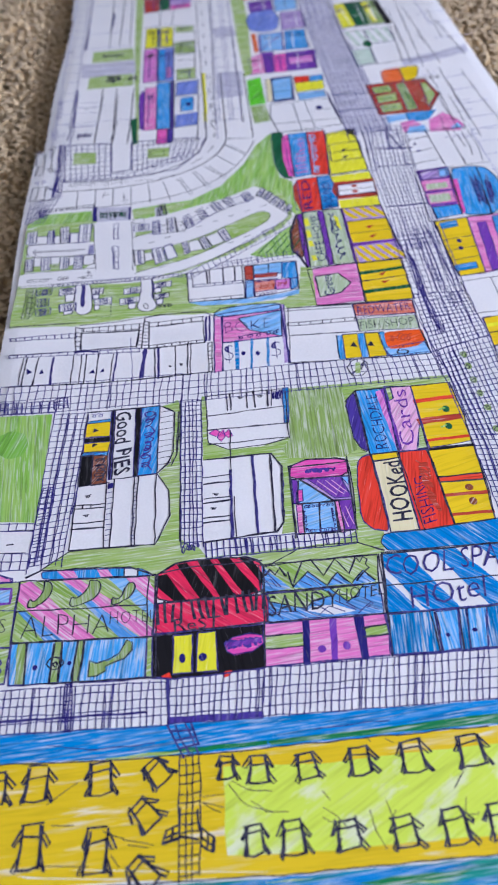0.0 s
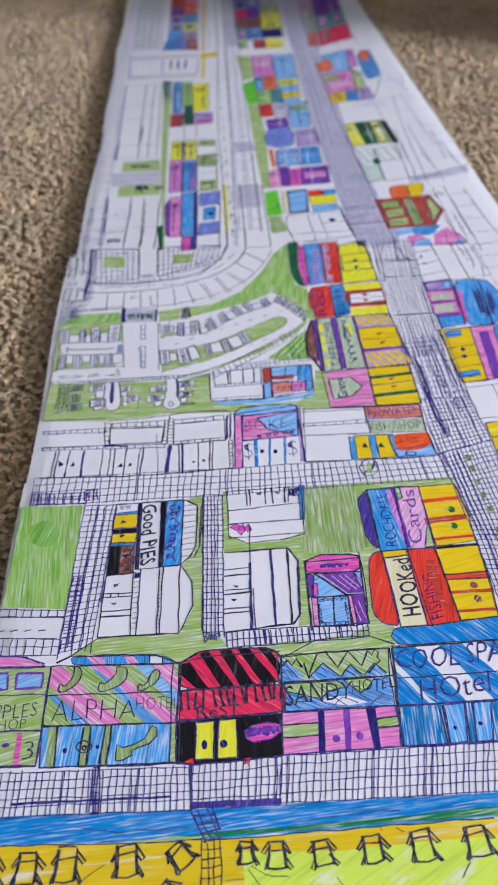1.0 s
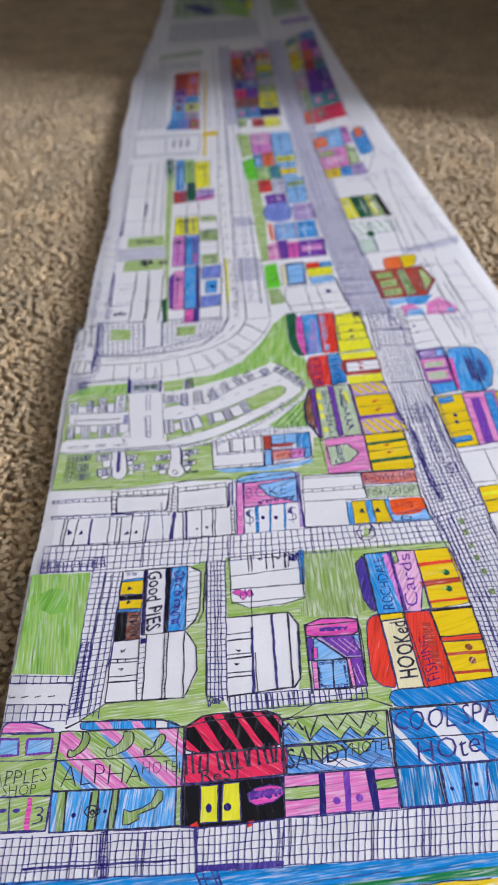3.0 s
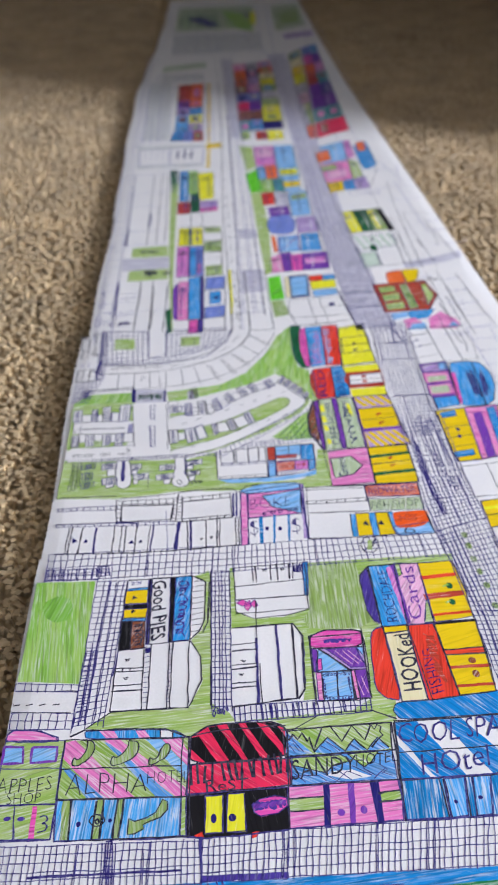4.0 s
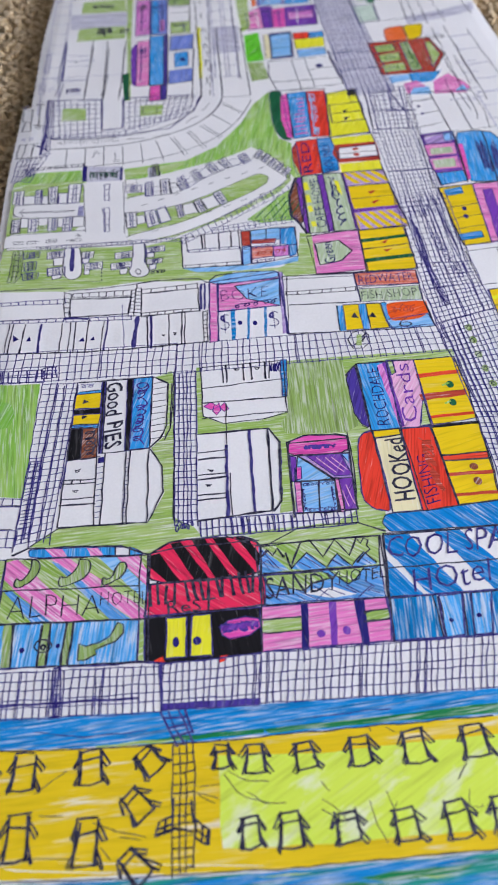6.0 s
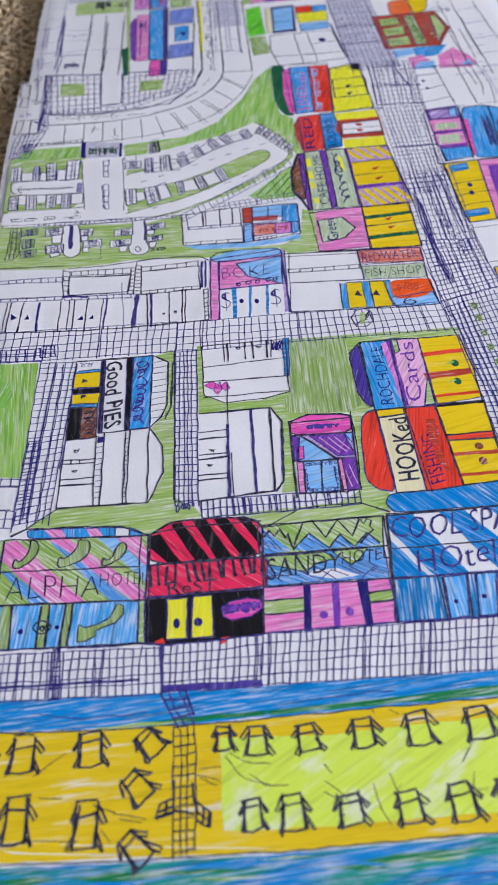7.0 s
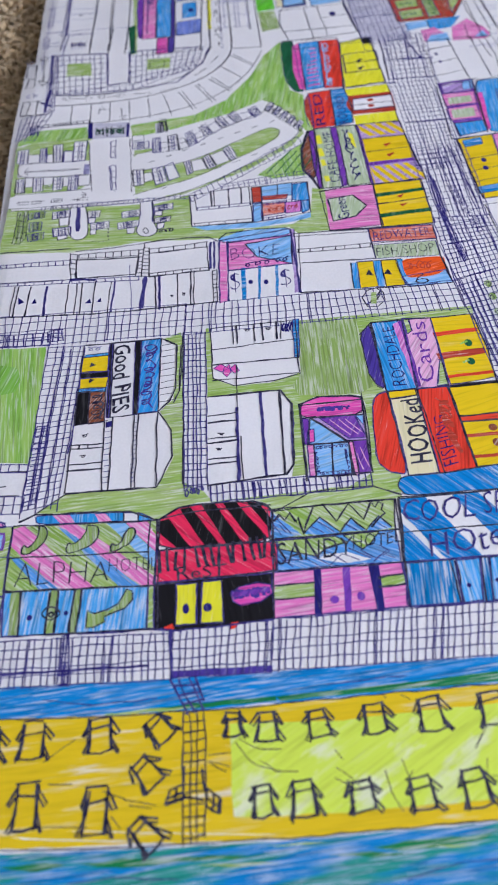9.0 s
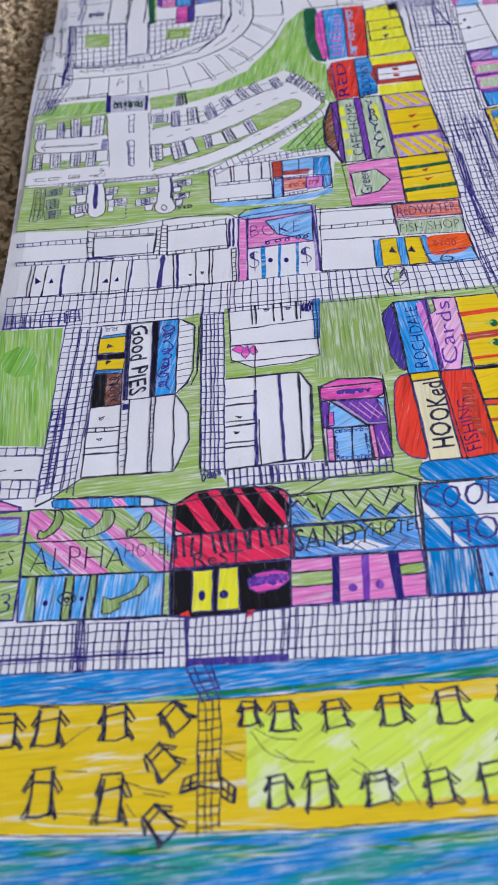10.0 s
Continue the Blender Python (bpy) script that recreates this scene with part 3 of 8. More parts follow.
pen(beach, "ripple", BIRO, 0.5, (80.9, -104.9, 100.2, -101.3, 119.6, -100.6), (-41.7, -97.1, -25.3, -96.2, -0.7, -99.3), (-56, -27.8, -37.1, -31.8, -9.1, -31.7), (61.5, -31.4, 94.8, -30.8))
pen(beach, "shore_line", NIB, 0.7, (-111, -33.6, -83, -34.7, -34.5, -36.9, 7.1, -38.2, 46.6, -37.8, 136.7, -37), (-103.3, -82.8, -76.1, -83.8, -21.5, -86.8, 41.6, -88.2, 139.7, -88))
tiles(beach, "jetty", NIB, 0.6, 3, 12, 1, -85.9, 9, -85.4, 10.8, -38.1, 2, -38.3)
pen(beach, "jetty", BIRO, 1, (-3.5, -24, 0.2, -32.5, 3.8, -39.4), (0.3, -23.9, 3, -31.8, 7.1, -38.5), (4.6, -23.7, 7.3, -30.7, 10.6, -38.1), (7.5, -23.5, 9.6, -30.4, 10.9, -34.1), (-2.1, -27.1, 7.4, -26.9), (-0.2, -31, 9.2, -30.4), (1.4, -35, 10.7, -33.4))
tiles(beach, "jetty_step", NIB, 0.9, 2, 2, -5.7, -72.8, 1.4, -71.3, 1.5, -65.9, -4, -68.2)
tiles(beach, "jetty_step", NIB, 0.9, 2, 2, 9.4, -74, 14.6, -77.6, 15.7, -72.2, 10.7, -67.9)
pen(beach, "jetty_step", NIB, 1.2, (-5.7, -72.3, 1.4, -70.5, 9.4, -72.3), (1.5, -65.9, 1.6, -59.2), (9.3, -69.3, 8.7, -60.8))
deck_chair(-76.6, -45.2, 13.2, 0, 1.1)
deck_chair(-59, -44.8, 13.2, -2, 1.15)
deck_chair(-31.8, -44.8, 13.2, 2, 1.1)
deck_chair(-7.9, -44.3, 11.9, 38)
deck_chair(-12.8, -61, 12.4, 38)
deck_chair(-13.2, -83.1, 11.9, 40, 1.1)
deck_chair(-59.4, -69.9, 12.6, -3, 1.45)
deck_chair(-32.2, -73.5, 12.5, -3, 1.45)
deck_chair(-83.3, -71, 12.5, 0, 1.4)
deck_chair(-97, -71.5, 12.5, 0, 1.4)
deck_chair(-93.9, -45.3, 12.7, 0, 1.1)
deck_chair(22, -44.8, 8.23, 0, 1.2)
deck_chair(35.4, -46.8, 11.4, -2, 1.05)
deck_chair(56, -47.5, 11.3, 5, 1.05)
deck_chair(79, -47.2, 12.5, 2)
deck_chair(101.5, -47, 13.2, 2, 1.05)
deck_chair(126.5, -47, 13.2, 3, 1.1)
deck_chair(147.6, -46.6, 13.2, 3, 1.1)
deck_chair(31.6, -74.7, 9.93, 2, 1.2)
deck_chair(47.2, -75.2, 12.5, 2, 1.15)
deck_chair(69.3, -75.7, 12.1, 3, 1.05)
deck_chair(92.2, -77.2, 12.4, 4)
deck_chair(112.9, -76.4, 12.9, 4, 1.15)
deck_chair(131.2, -76, 12.9, 4, 1.1)
pen(beach, "stray_line", NIB, 0.42, (22.5, -52.2, 28.7, -60.3, 39.5, -64.4), (23.8, -50.5, 31.4, -55.1, 40.3, -56.3), (86.3, -63.9, 88.4, -70.5, 89.2, -74.7), (116.2, -61, 121, -55.4), (60.1, -68.2, 67.1, -72.9), (9.9, -58.1, 19.8, -60.7), (-22, -69.8, -9, -72.9))

promenade = drawn("drawn_promenade", "squared paving in blue biro along the seafront")
tiles(promenade, "paving", BIRO, 0.52, 33, 5, -111, -20.8, -2.7, -23.6, -2.1, -2.6, -111, 0.9)
tiles(promenade, "paving", BIRO, 0.55, 14, 5, -2.7, -23.1, 38.9, -23.9, 41.8, -1.3, -2.1, -2.6)
tiles(promenade, "paving", BIRO, 0.52, 38, 5, 39, -23.7, 156.2, -25.5, 163.6, -0.9, 41.9, -0.8)
pen(promenade, "paving_edge", BIRO, 1.5, (-3.1, -1.2, -2.7, -23.6), (-88.1, -15.5, -38, -16.2, -11.6, -17.4), (-43.8, 0.4, -8.7, -1.2))
tiles(promenade, "paving", BIRO, 0.7, 3, 5, -50.9, -22, -46.1, -22.2, -46.7, -0.1, -50.6, -0.3)
fill(promenade, "kerb", INDIGO, -2.5, -20.2, 24.3, -20.9, 39.6, -21.5, 39.4, -24.2, 24.1, -23.9, -2.5, -23.6, layer=3)


# ---- the hotels on the seafront ----

apples = drawn("drawn_shop", "green shop front with a pink roof lettered apples shop")
fill(apples, "roof", PINK, -111, 64, -107.5, 66.3, -93, 64.9, -81.9, 59.5, -81.6, 57.4, -111, 59.4)
fill(apples, "wall", LEAF, -111, 59.9, -77.9, 57.8, -78.2, 39.8, -77.9, 20.8, -111, 22.6)
fill(apples, "wall", LEAF, -111, 22.6, -78.3, 21.4, -79.2, 2.5, -111, 4.1)
fill(apples, "window", AQUA, -111, 56.1, -100.4, 55.6, -99.5, 45.6, -111, 46.2, layer=2)
fill(apples, "window", AQUA, -95.6, 54.9, -81.9, 54.2, -81.3, 45.4, -94.9, 45.6, layer=2)
pen(apples, "window_frame", PURPLE, 1.8, (-111, 56.1, -100.4, 55.6, -99.5, 45.6, -111, 46.2, -111, 56.1), (-95.6, 54.9, -81.9, 54.2, -81.3, 45.4, -94.9, 45.6, -95.6, 54.9))
fill(apples, "post", ROSE, -90.5, 20.7, -88.1, 20.6, -87.3, 3, -90.1, 2.9, layer=2)
pen(apples, "outline", BIRO, 0.7, (-111, 59.5, -77.9, 57.8, -78.2, 39.8, -77.9, 20.8, -79.2, 2.2), (-111, 43, -78.4, 41.2), (-111, 22.3, -78.2, 21.1), (-99.4, 21.3, -98.1, 3.7), (-111, 3.8, -78.4, 2.4), (-111, 64, -107.6, 66.6, -93.1, 65.2, -81.9, 59.5))
word(apples, "APPLES", NIB, -111, 28.7, -81.9, 29.1, -82.1, 36.8, -111, 37.4, thin=-0.02)
word(apples, "SHOP", NIB, -104.2, 22.3, -86.7, 22.6, -86.9, 28.2, -104.8, 28.8, thin=-0.02)
word(apples, "3", BIRO, -86, 5.8, -80.8, 5.8, -80.9, 14.9, -86.1, 15, thin=-0.02)
spot(apples, "knob", INDIGO, -102.4, 14.9, 2.1, 1.2)
spot(apples, "knob", INDIGO, -95.3, 14.4, 2, 1.2)

alpha = drawn("drawn_hotel", "hotel front in pink, green and blue stripes lettered alpha hotel")
fill(alpha, "wall", LEAFSLANT, -77.7, 57.8, -8.9, 54.5, -9.8, 20.3, -77.9, 23.3)
fill(alpha, "stripe", PINKSLANT, -78.1, 56.2, -71.8, 57.5, -37.5, 22.1, -54.1, 22.4, -77.6, 46.8, layer=2)
fill(alpha, "stripe", CORN, -77.5, 41.4, -72.6, 40, -53.4, 22.6, -61.8, 22.5, layer=2)
fill(alpha, "stripe", PINKSLANT, -57.1, 57.2, -47.9, 56.7, -8.8, 24.2, -9.8, 20, -15.7, 20.5, layer=2)
fill(alpha, "stripe", CORN, -55.9, 55.5, -52, 53.6, -16.5, 20.6, -25.7, 20.8, layer=3)
fill(alpha, "stripe", AQUA, -33.3, 55.7, -24.3, 55.2, -8.8, 36.8, -8.8, 28.2, -14.1, 34.6, layer=2)
fill(alpha, "stripe", PINKSLANT, -24.3, 55.2, -13.2, 54.9, -8.9, 45.7, -8.8, 37.1, layer=3)
fill(alpha, "roof", SKY, -67.4, 63.2, -17.6, 60.4, -10, 55.5, -17.6, 55.3, -66.4, 57.7)
fill(alpha, "stripe", PINKSLANT, -59.2, 62.5, -51, 62.1, -47.9, 57, -55, 57.3, layer=2)
fill(alpha, "stripe", PINKSLANT, -39, 61.3, -33.5, 61.2, -30.6, 56.4, -36.6, 56.6, layer=2)
fill(alpha, "roof_end", PAPER, -75.2, 59.8, -68, 63.6, -66.9, 58.1, -74.5, 58.1, layer=2)
fill(alpha, "roof_end", PAPER, -24.7, 60.4, -18.2, 60.1, -17.6, 55.6, -24.6, 55.9, layer=3)
fill(alpha, "ground_floor", BASIN, -78.4, 23.1, -12.9, 20.5, -13.4, -0.6, -77.1, 1.4)
fill(alpha, "post", OLIVE, -74.8, 22.8, -70.7, 22.7, -69.9, 1.3, -73.9, 1.4, layer=2)
fill(alpha, "post", OLIVE, -56.9, 22.1, -53.3, 22, -53.7, 1, -58.1, 1.1, layer=2)
fill(alpha, "post", OLIVE, -45.7, 21.7, -43.1, 21.7, -44.8, 1.1, -47.3, 1, layer=2)
fill(alpha, "post", LEAF, -12.6, 20.5, -10.1, 20.6, -10.7, -0.5, -13.2, -0.6, layer=2)
fill(alpha, "arrow", OLIVE, -24, 17, -22.6, 19.7, -20, 18.3, -19.9, 13.8, -23.1, 10, -29.3, 8, -32.2, 6.7, -31.6, 4.5, -36.5, 2.2, -40, 2.5, -39.9, 10.6, -36.8, 8.7, -30.6, 10.1, -25.7, 12.7, layer=3)
pen(alpha, "arrow", NIB, 0.8, (-24, 17, -22.6, 19.7, -20, 18.3, -19.9, 13.8, -23.1, 10, -29.3, 8, -32.2, 6.7, -31.6, 4.5, -36.5, 2.2, -40, 2.5, -39.9, 10.6, -36.8, 8.7, -30.6, 10.1, -25.7, 12.7, -24, 17), layer=5)
pen(alpha, "outline", NIB, 0.9, (-77.1, 1.4, -13.4, -0.6, -8.7, -0.7, -7.8, 54.4), (-75.2, 59.8, -67.5, 63.6, -21.7, 60.8, -10, 55.2, -7.8, 55), (-77.7, 58.1, -8.9, 54.8), (-78.4, 40.6, -13.1, 38.1), (-78.4, 23.1, -9.8, 20.5), (-77.7, 57.8, -78.4, 23.1), (-12.1, 54.8, -13.1, 38.1, -12.6, 20.5, -13.4, -0.6), (-70.2, 22.7, -69.9, 1.3), (-57.4, 21.8, -58.1, 1.1), (-53.3, 22, -53.7, 1), (-45.7, 21.7, -47.8, 1), (-42.6, 21.7, -44.6, 1), (-17.6, 60.1, -17.6, 55.6), (-24.7, 60.4, -24.6, 55.9))
for hook in ((-65, 57.3, -62, 56.7, -60.8, 52.8, -62.2, 47.6, -65.6, 44, -67.7, 43.5, -68.6, 42.1, -72.8, 42.2, -71.8, 47.6, -69.7, 45.2, -66.8, 48, -65, 51.9),
             (-41.9, 55.2, -37, 54.8, -36.2, 50, -38.7, 44.6, -44.3, 42.1, -46.4, 41.1, -51.6, 40.6, -50.5, 47.2, -48.5, 44.9, -44.7, 48.2, -42.5, 52.1),
             (-22.3, 51.3, -19.7, 51.6, -18.8, 48.4, -22.1, 42.6, -24.5, 42.2, -26.6, 40.2, -31, 39.4, -29.9, 44.5, -28, 42.5, -25.4, 44.4, -24.7, 48.3)):
    fill(alpha, "hook", OLIVE, *hook, layer=4)
    pen(alpha, "hook", NIB, 0.85, (*hook, *hook[:2]), layer=5)
pen(alpha, "ring", NIB, 1, (-60, 10.7, -58.7, 13.3, -55.7, 13.9, -52.6, 12.2, -51.9, 10, -54.2, 7.5, -57.7, 8, -60, 10.7), (-56.9, 10.4, -55.6, 11.9, -54.4, 10.2, -55.6, 8.9, -56.9, 10.4), layer=5)
spot(alpha, "knob", NAVY, -65.3, 9.5, 1.2, 1.4)
spot(alpha, "knob", NAVY, -49.2, 10.3, 1, 1.1)
word(alpha, "ALPHA", NIB, -74.1, 25.5, -31, 25, -30.3, 35.4, -74.4, 37.5, thin=-0.025)
word(alpha, "HOTEL", NIB, -31.1, 29, -8.8, 28.8, -8.8, 35.3, -30.9, 36.1, thin=-0.02)

inn = drawn("drawn_inn", "inn front with crimson and black striped roof and a crimson sign")
fill(inn, "roof", CRIMSON, -8.6, 54.5, 1.5, 60.6, 13.9, 61.8, 37.2, 61, 43.1, 58.2, 46.1, 54.7, 45.5, 38.4, -8, 38.3)
fill(inn, "roof_stripe", BLACK, -8.9, 53.9, -3.2, 54.9, 6.5, 38.8, 0.7, 38.4, -8.6, 48.8, layer=2)
fill(inn, "roof_stripe", BLACK, 2, 60.3, 7.5, 60.8, 20.3, 39.1, 13.4, 38.8, layer=2)
fill(inn, "roof_stripe", BLACK, 12.5, 61.6, 19.1, 61.7, 30.9, 39.1, 23.5, 38.9, layer=2)
fill(inn, "roof_stripe", BLACK, 22.9, 61.3, 29.5, 61.4, 43, 39.9, 35.7, 38.7, layer=2)
fill(inn, "roof_stripe", BLACK, 34.5, 61, 40.2, 59.8, 45.7, 50.3, 45.1, 43.4, layer=2)
fill(inn, "sign", CRIMSON, -8.8, 38.4, 47.3, 38.3, 46, 22.9, -10.1, 21.4)
fill(inn, "front", BLACK, -10.3, 21.4, 43.8, 21.9, 42.4, -0.8, 0.6, -2.6, -10, -0.6)
fill(inn, "door", LEMON, -0.1, 20.3, 8.9, 20.1, 8.6, 0.2, -0.6, -0.1, layer=2)
fill(inn, "door", LEMON, 11.5, 20.1, 20.5, 20.2, 20, 0, 10.6, 0, layer=2)
spot(inn, "door_knob", NAVY, 4, 7.6, 1.5, 2.5)
spot(inn, "door_knob", NAVY, 13.6, 7.4, 2, 2.1)
fill(inn, "window", ROSE, 24.2, 12.8, 27.7, 15.9, 36.7, 17.4, 42.3, 15.7, 43, 12, 37.3, 8.3, 28.4, 6.9, 25, 9.4, layer=2)
scribble(inn, "window", INDIGO, 1.8, 7, 24.7, 8.9, 42.8, 10.6, 42.3, 16.3, 24.3, 15, layer=3)
scribble(inn, "window", PURPLE, 1.6, 9, 25.6, 11, 42, 12.9, 42.2, 14.6, 24.7, 13.3)
fill(inn, "mat", RED, -6.3, -0.6, -2.3, 0.9, -1.3, -1.6, -4.3, -2.4, layer=3)
fill(inn, "mat", RED, 23.5, -0.8, 26.7, -0.5, 26, -3.4, 23.3, -4.2, layer=3)
pen(inn, "outline", NIB, 0.9, (-8.6, 54.5, 1.5, 61, 13.9, 62.1, 37.3, 61.4, 43.1, 58.5, 46.3, 54.7, 45.8, 38.4, 45.5, 22.9), (-8.8, 38.1, 47.3, 38.3), (-10.1, 21.1, 45.4, 22.6), (-8.6, 54.5, -8.8, 38.4, -10.3, 20.9), (-7.3, 55.3, 9.7, 58, 45.8, 58))
pen(inn, "lettering", NIB, 1.7, (-8, 37.2, -7.4, 26.5), (-4.2, 39.5, -3.8, 26.7), (0.4, 37.2, -0.6, 27.0), (4.2, 38.0, 3.9, 27.2), (8.8, 38.9, 10.3, 27.5), (12.6, 38.9, 14.2, 27.7), (15.8, 39.8, 17.4, 27.9), (20.4, 39.4, 19.4, 28.2), (23.6, 38.9, 25.5, 28.4), (26.8, 39.5, 25.9, 28.6), (30.6, 40.2, 31.8, 28.8), (34.4, 41.2, 36.2, 29.0), (38.2, 41.5, 38.9, 29.3), (41.4, 42.1, 40.7, 29.5), (44.6, 41.1, 44.4, 29.7), layer=5)
word(inn, "ReST", NIB, 0.5, 21.7, 22.7, 22.6, 22.9, 28.4, 0, 28.6)

sandy = drawn("drawn_hotel", "hotel front with blue zigzag band and pink ground floor lettered sandy hotel")
fill(sandy, "upper_wall", LEAFSLANT, 43.9, 38.9, 102.5, 39.2, 104.6, 55.5, 44, 55.5)
fill(sandy, "zigzag", CORN, 45.3, 54.8, 59.2, 40, 44.2, 39.2, layer=2)
fill(sandy, "zigzag", CORN, 59.8, 40.9, 68.8, 49.1, 76.6, 40.6, 76.3, 38.5, layer=2)
fill(sandy, "zigzag", CORN, 77.3, 39.9, 82.8, 46.9, 89, 40.1, layer=2)
fill(sandy, "zigzag", CORN, 89, 39.5, 95.8, 47.3, 101.1, 40.2, layer=2)
pen(sandy, "zigzag", NIB, 1, (46.6, 48.6, 49.6, 52.1, 51.5, 49.1, 54.3, 53, 57, 47.7, 58.6, 50, 59.8, 40.9, 65.7, 55.1), (70, 56.4, 76, 45.9, 82.7, 55.5, 88.9, 46, 93.5, 54.9), (59.3, 40.6, 68.3, 49.2, 76.5, 40.3, 82.9, 47.2, 89, 40.1, 95.8, 47.3, 101.2, 40.5), (93.5, 54.9, 94.7, 52.2, 96.8, 54.9, 99, 53.4, 97.5, 50.6, 99, 48.3, 96, 46.3, 91.4, 41.4))
pen(sandy, "hatching", BIRO, 0.6, (45.9, 52.8, 54, 41.1), (45.6, 48.7, 49.7, 40.9), (63.7, 44.5, 69.3, 40.3), (66.6, 46.8, 73.9, 40.5), (80.2, 43.7, 84.5, 40.2), (93.2, 44.4, 98.7, 40.1), (46.3, 44.9, 49.2, 47.1, 51.9, 41.9))
fill(sandy, "sign", CORN, 44.4, 22.6, 101.9, 22.4, 102.5, 38.9, 43.9, 38.3)
fill(sandy, "sign", LEAFSLANT, 45.8, 38.5, 73.6, 38.4, 79.7, 34.2, 68.8, 31.9, 64.4, 28.1, 53.1, 32.1, 46.7, 34.1, layer=2)
fill(sandy, "sign", LEAFSLANT, 77.6, 38.3, 94.9, 38.6, 90.1, 33.3, 85.7, 30.3, layer=2)
fill(sandy, "bare_paper", PAPER, 65.1, 26.8, 68.5, 28.9, 79, 29.2, 88.7, 24.7, 78.1, 23.3, layer=2)
pen(sandy, "hatching", BIRO, 0.6, (46.4, 30.3, 53.6, 23.8), (46.9, 27.3, 60.4, 27.3, 64.7, 23.4), (63.1, 28.2, 70.4, 23.4, 76.2, 28.2, 83.5, 24.6), (84.3, 29.9, 91.3, 24.5, 96.6, 28.2), (79.3, 31.2, 88.8, 25.3), (68.7, 30.7, 78.2, 23.9), (89.7, 22.9, 94.3, 26.6, 100.1, 24.3), (93.8, 31.4, 97.7, 28.1, 94.2, 26))
word(sandy, "SANDY", NIB, 46.2, 25.2, 81.1, 28.1, 82.5, 37.6, 47.2, 37.1, thin=-0.005)
word(sandy, "HOTEL", NIB, 81.4, 30.4, 103.9, 32.1, 105, 38.1, 82.5, 37.6, thin=-0.01)
fill(sandy, "ground_floor", PINK, 43.3, 22, 103.1, 21.7, 101.5, -0.5, 42.4, -0.5)
fill(sandy, "window_bar", LEAF, 44, 15, 61.7, 15.2, 61.4, 8.5, 43.4, 8.4, layer=2)
fill(sandy, "window_bar", LEAF, 90.5, 15, 102.5, 15.7, 102.2, 11.1, 90.2, 10.5, layer=2)
fill(sandy, "post", NAVY, 62, 22.1, 65.6, 22, 63.5, -1.3, 60.3, -1.3, layer=3)
fill(sandy, "post", PURPLE, 75, 22.1, 78.7, 22.4, 76.4, -0.2, 73.9, -0.3, layer=3)
fill(sandy, "post", NAVY, 87, 22.2, 91.7, 22.4, 90.9, -0.6, 87.4, -0.9, layer=3)
pen(sandy, "outline", NIB, 0.9, (46.1, 54.7, 105.5, 55.9, 102, -0.5), (46.9, 39.2, 105.2, 38.7), (45.9, 22.3, 103.1, 21.7), (46.1, 54.7, 42.4, -0.5), (44, 15, 61.7, 15.2), (43.4, 8.4, 61.4, 8.5), (90.5, 15, 102.5, 15.7), (90.2, 10.5, 102.2, 11.1))
spot(sandy, "door_knob", PURPLE, 69.7, 6.1, 2, 1.9)
spot(sandy, "door_knob", PURPLE, 81.5, 6.7, 1.8, 2.2)

spa = drawn("drawn_hotel", "hotel front in blue and white diagonal stripes lettered cool spar hotel")
fill(spa, "stripe", SPA, 106.9, 55.8, 119.4, 56, 138.7, 21.8, 122.9, 21.4, 106.9, 48)
fill(spa, "stripe", SPA, 131.9, 56.1, 144.4, 56.3, 169.3, 22.7, 153.2, 21.7)
fill(spa, "stripe", SPA, 156.1, 56.3, 169.6, 56.7, 177.3, 45.2, 173.9, 33.8)
fill(spa, "stripe", SPA, 105.8, 42.1, 120.2, 21.1, 102.5, 21.2)
fill(spa, "ground_floor", POOL, 102.5, 21.5, 170.2, 21.4, 163.6, -0.9, 102, -0.2)
fill(spa, "door", BASIN, 126.6, 20.5, 138, 21, 134.4, 0, 125.2, -0.3, layer=2)
fill(spa, "door", BASIN, 141.7, 21, 151.7, 21.3, 147.1, 0, 138.4, -0.4, layer=2)
pen(spa, "outline", NIB, 0.9, (106.9, 55.8, 180.6, 56.4), (104.3, 36.9, 175, 37.5), (102.5, 21.2, 170.2, 21.4), (106.9, 55.8, 105.5, 40.5, 102, -0.5), (124.1, 20.7, 124.4, -0.5), (126.6, 20.5, 125.7, -0.4), (138, 21, 135.3, -0.4), (141.7, 21, 138.9, -0.4), (102, -0.5, 163.6, -0.9))
spot(spa, "door_knob", NAVY, 129.6, 7.6, 1, 1.1)
spot(spa, "door_knob", NAVY, 142.8, 9, 1.3, 1.1)
word(spa, "COOL SPAR", BIRO, 106.8, 41.7, 171.5, 44.1, 174.7, 56.9, 108.5, 53.7, thin=-0.008)
word(spa, "HOtel", BIRO, 115.9, 23.2, 153, 25.9, 154.8, 38.7, 117.3, 35.2, thin=-0.008)

verge = drawn("drawn_verge", "grass verges in light green felt tip")
fill(verge, "grass", LEAF, -67, 64.2, -54, 73.9, -8.9, 73.9, -0.4, 91.5, -1.4, 108.5, -7.3, 121.7, 0, 129.7, 3, 169.5, -6, 174.9, 4.8, 179.3, 5.9, 169.3, 4.2, 75.7, 14.1, 68.7, 18.1, 63.1, 9.8, 62.8, 1.5, 61, -8.9, 55.1, -21.8, 61.1)
fill(verge, "grass", LEAF, 13.9, 62.5, 29.1, 63.1, 62.4, 64.4, 84.8, 65.1, 97.1, 72.1, 109.1, 69.6, 108.7, 57.9, 108.3, 56, 72.4, 54.9, 46.4, 55.3, 42.6, 59.6, 37.3, 62)
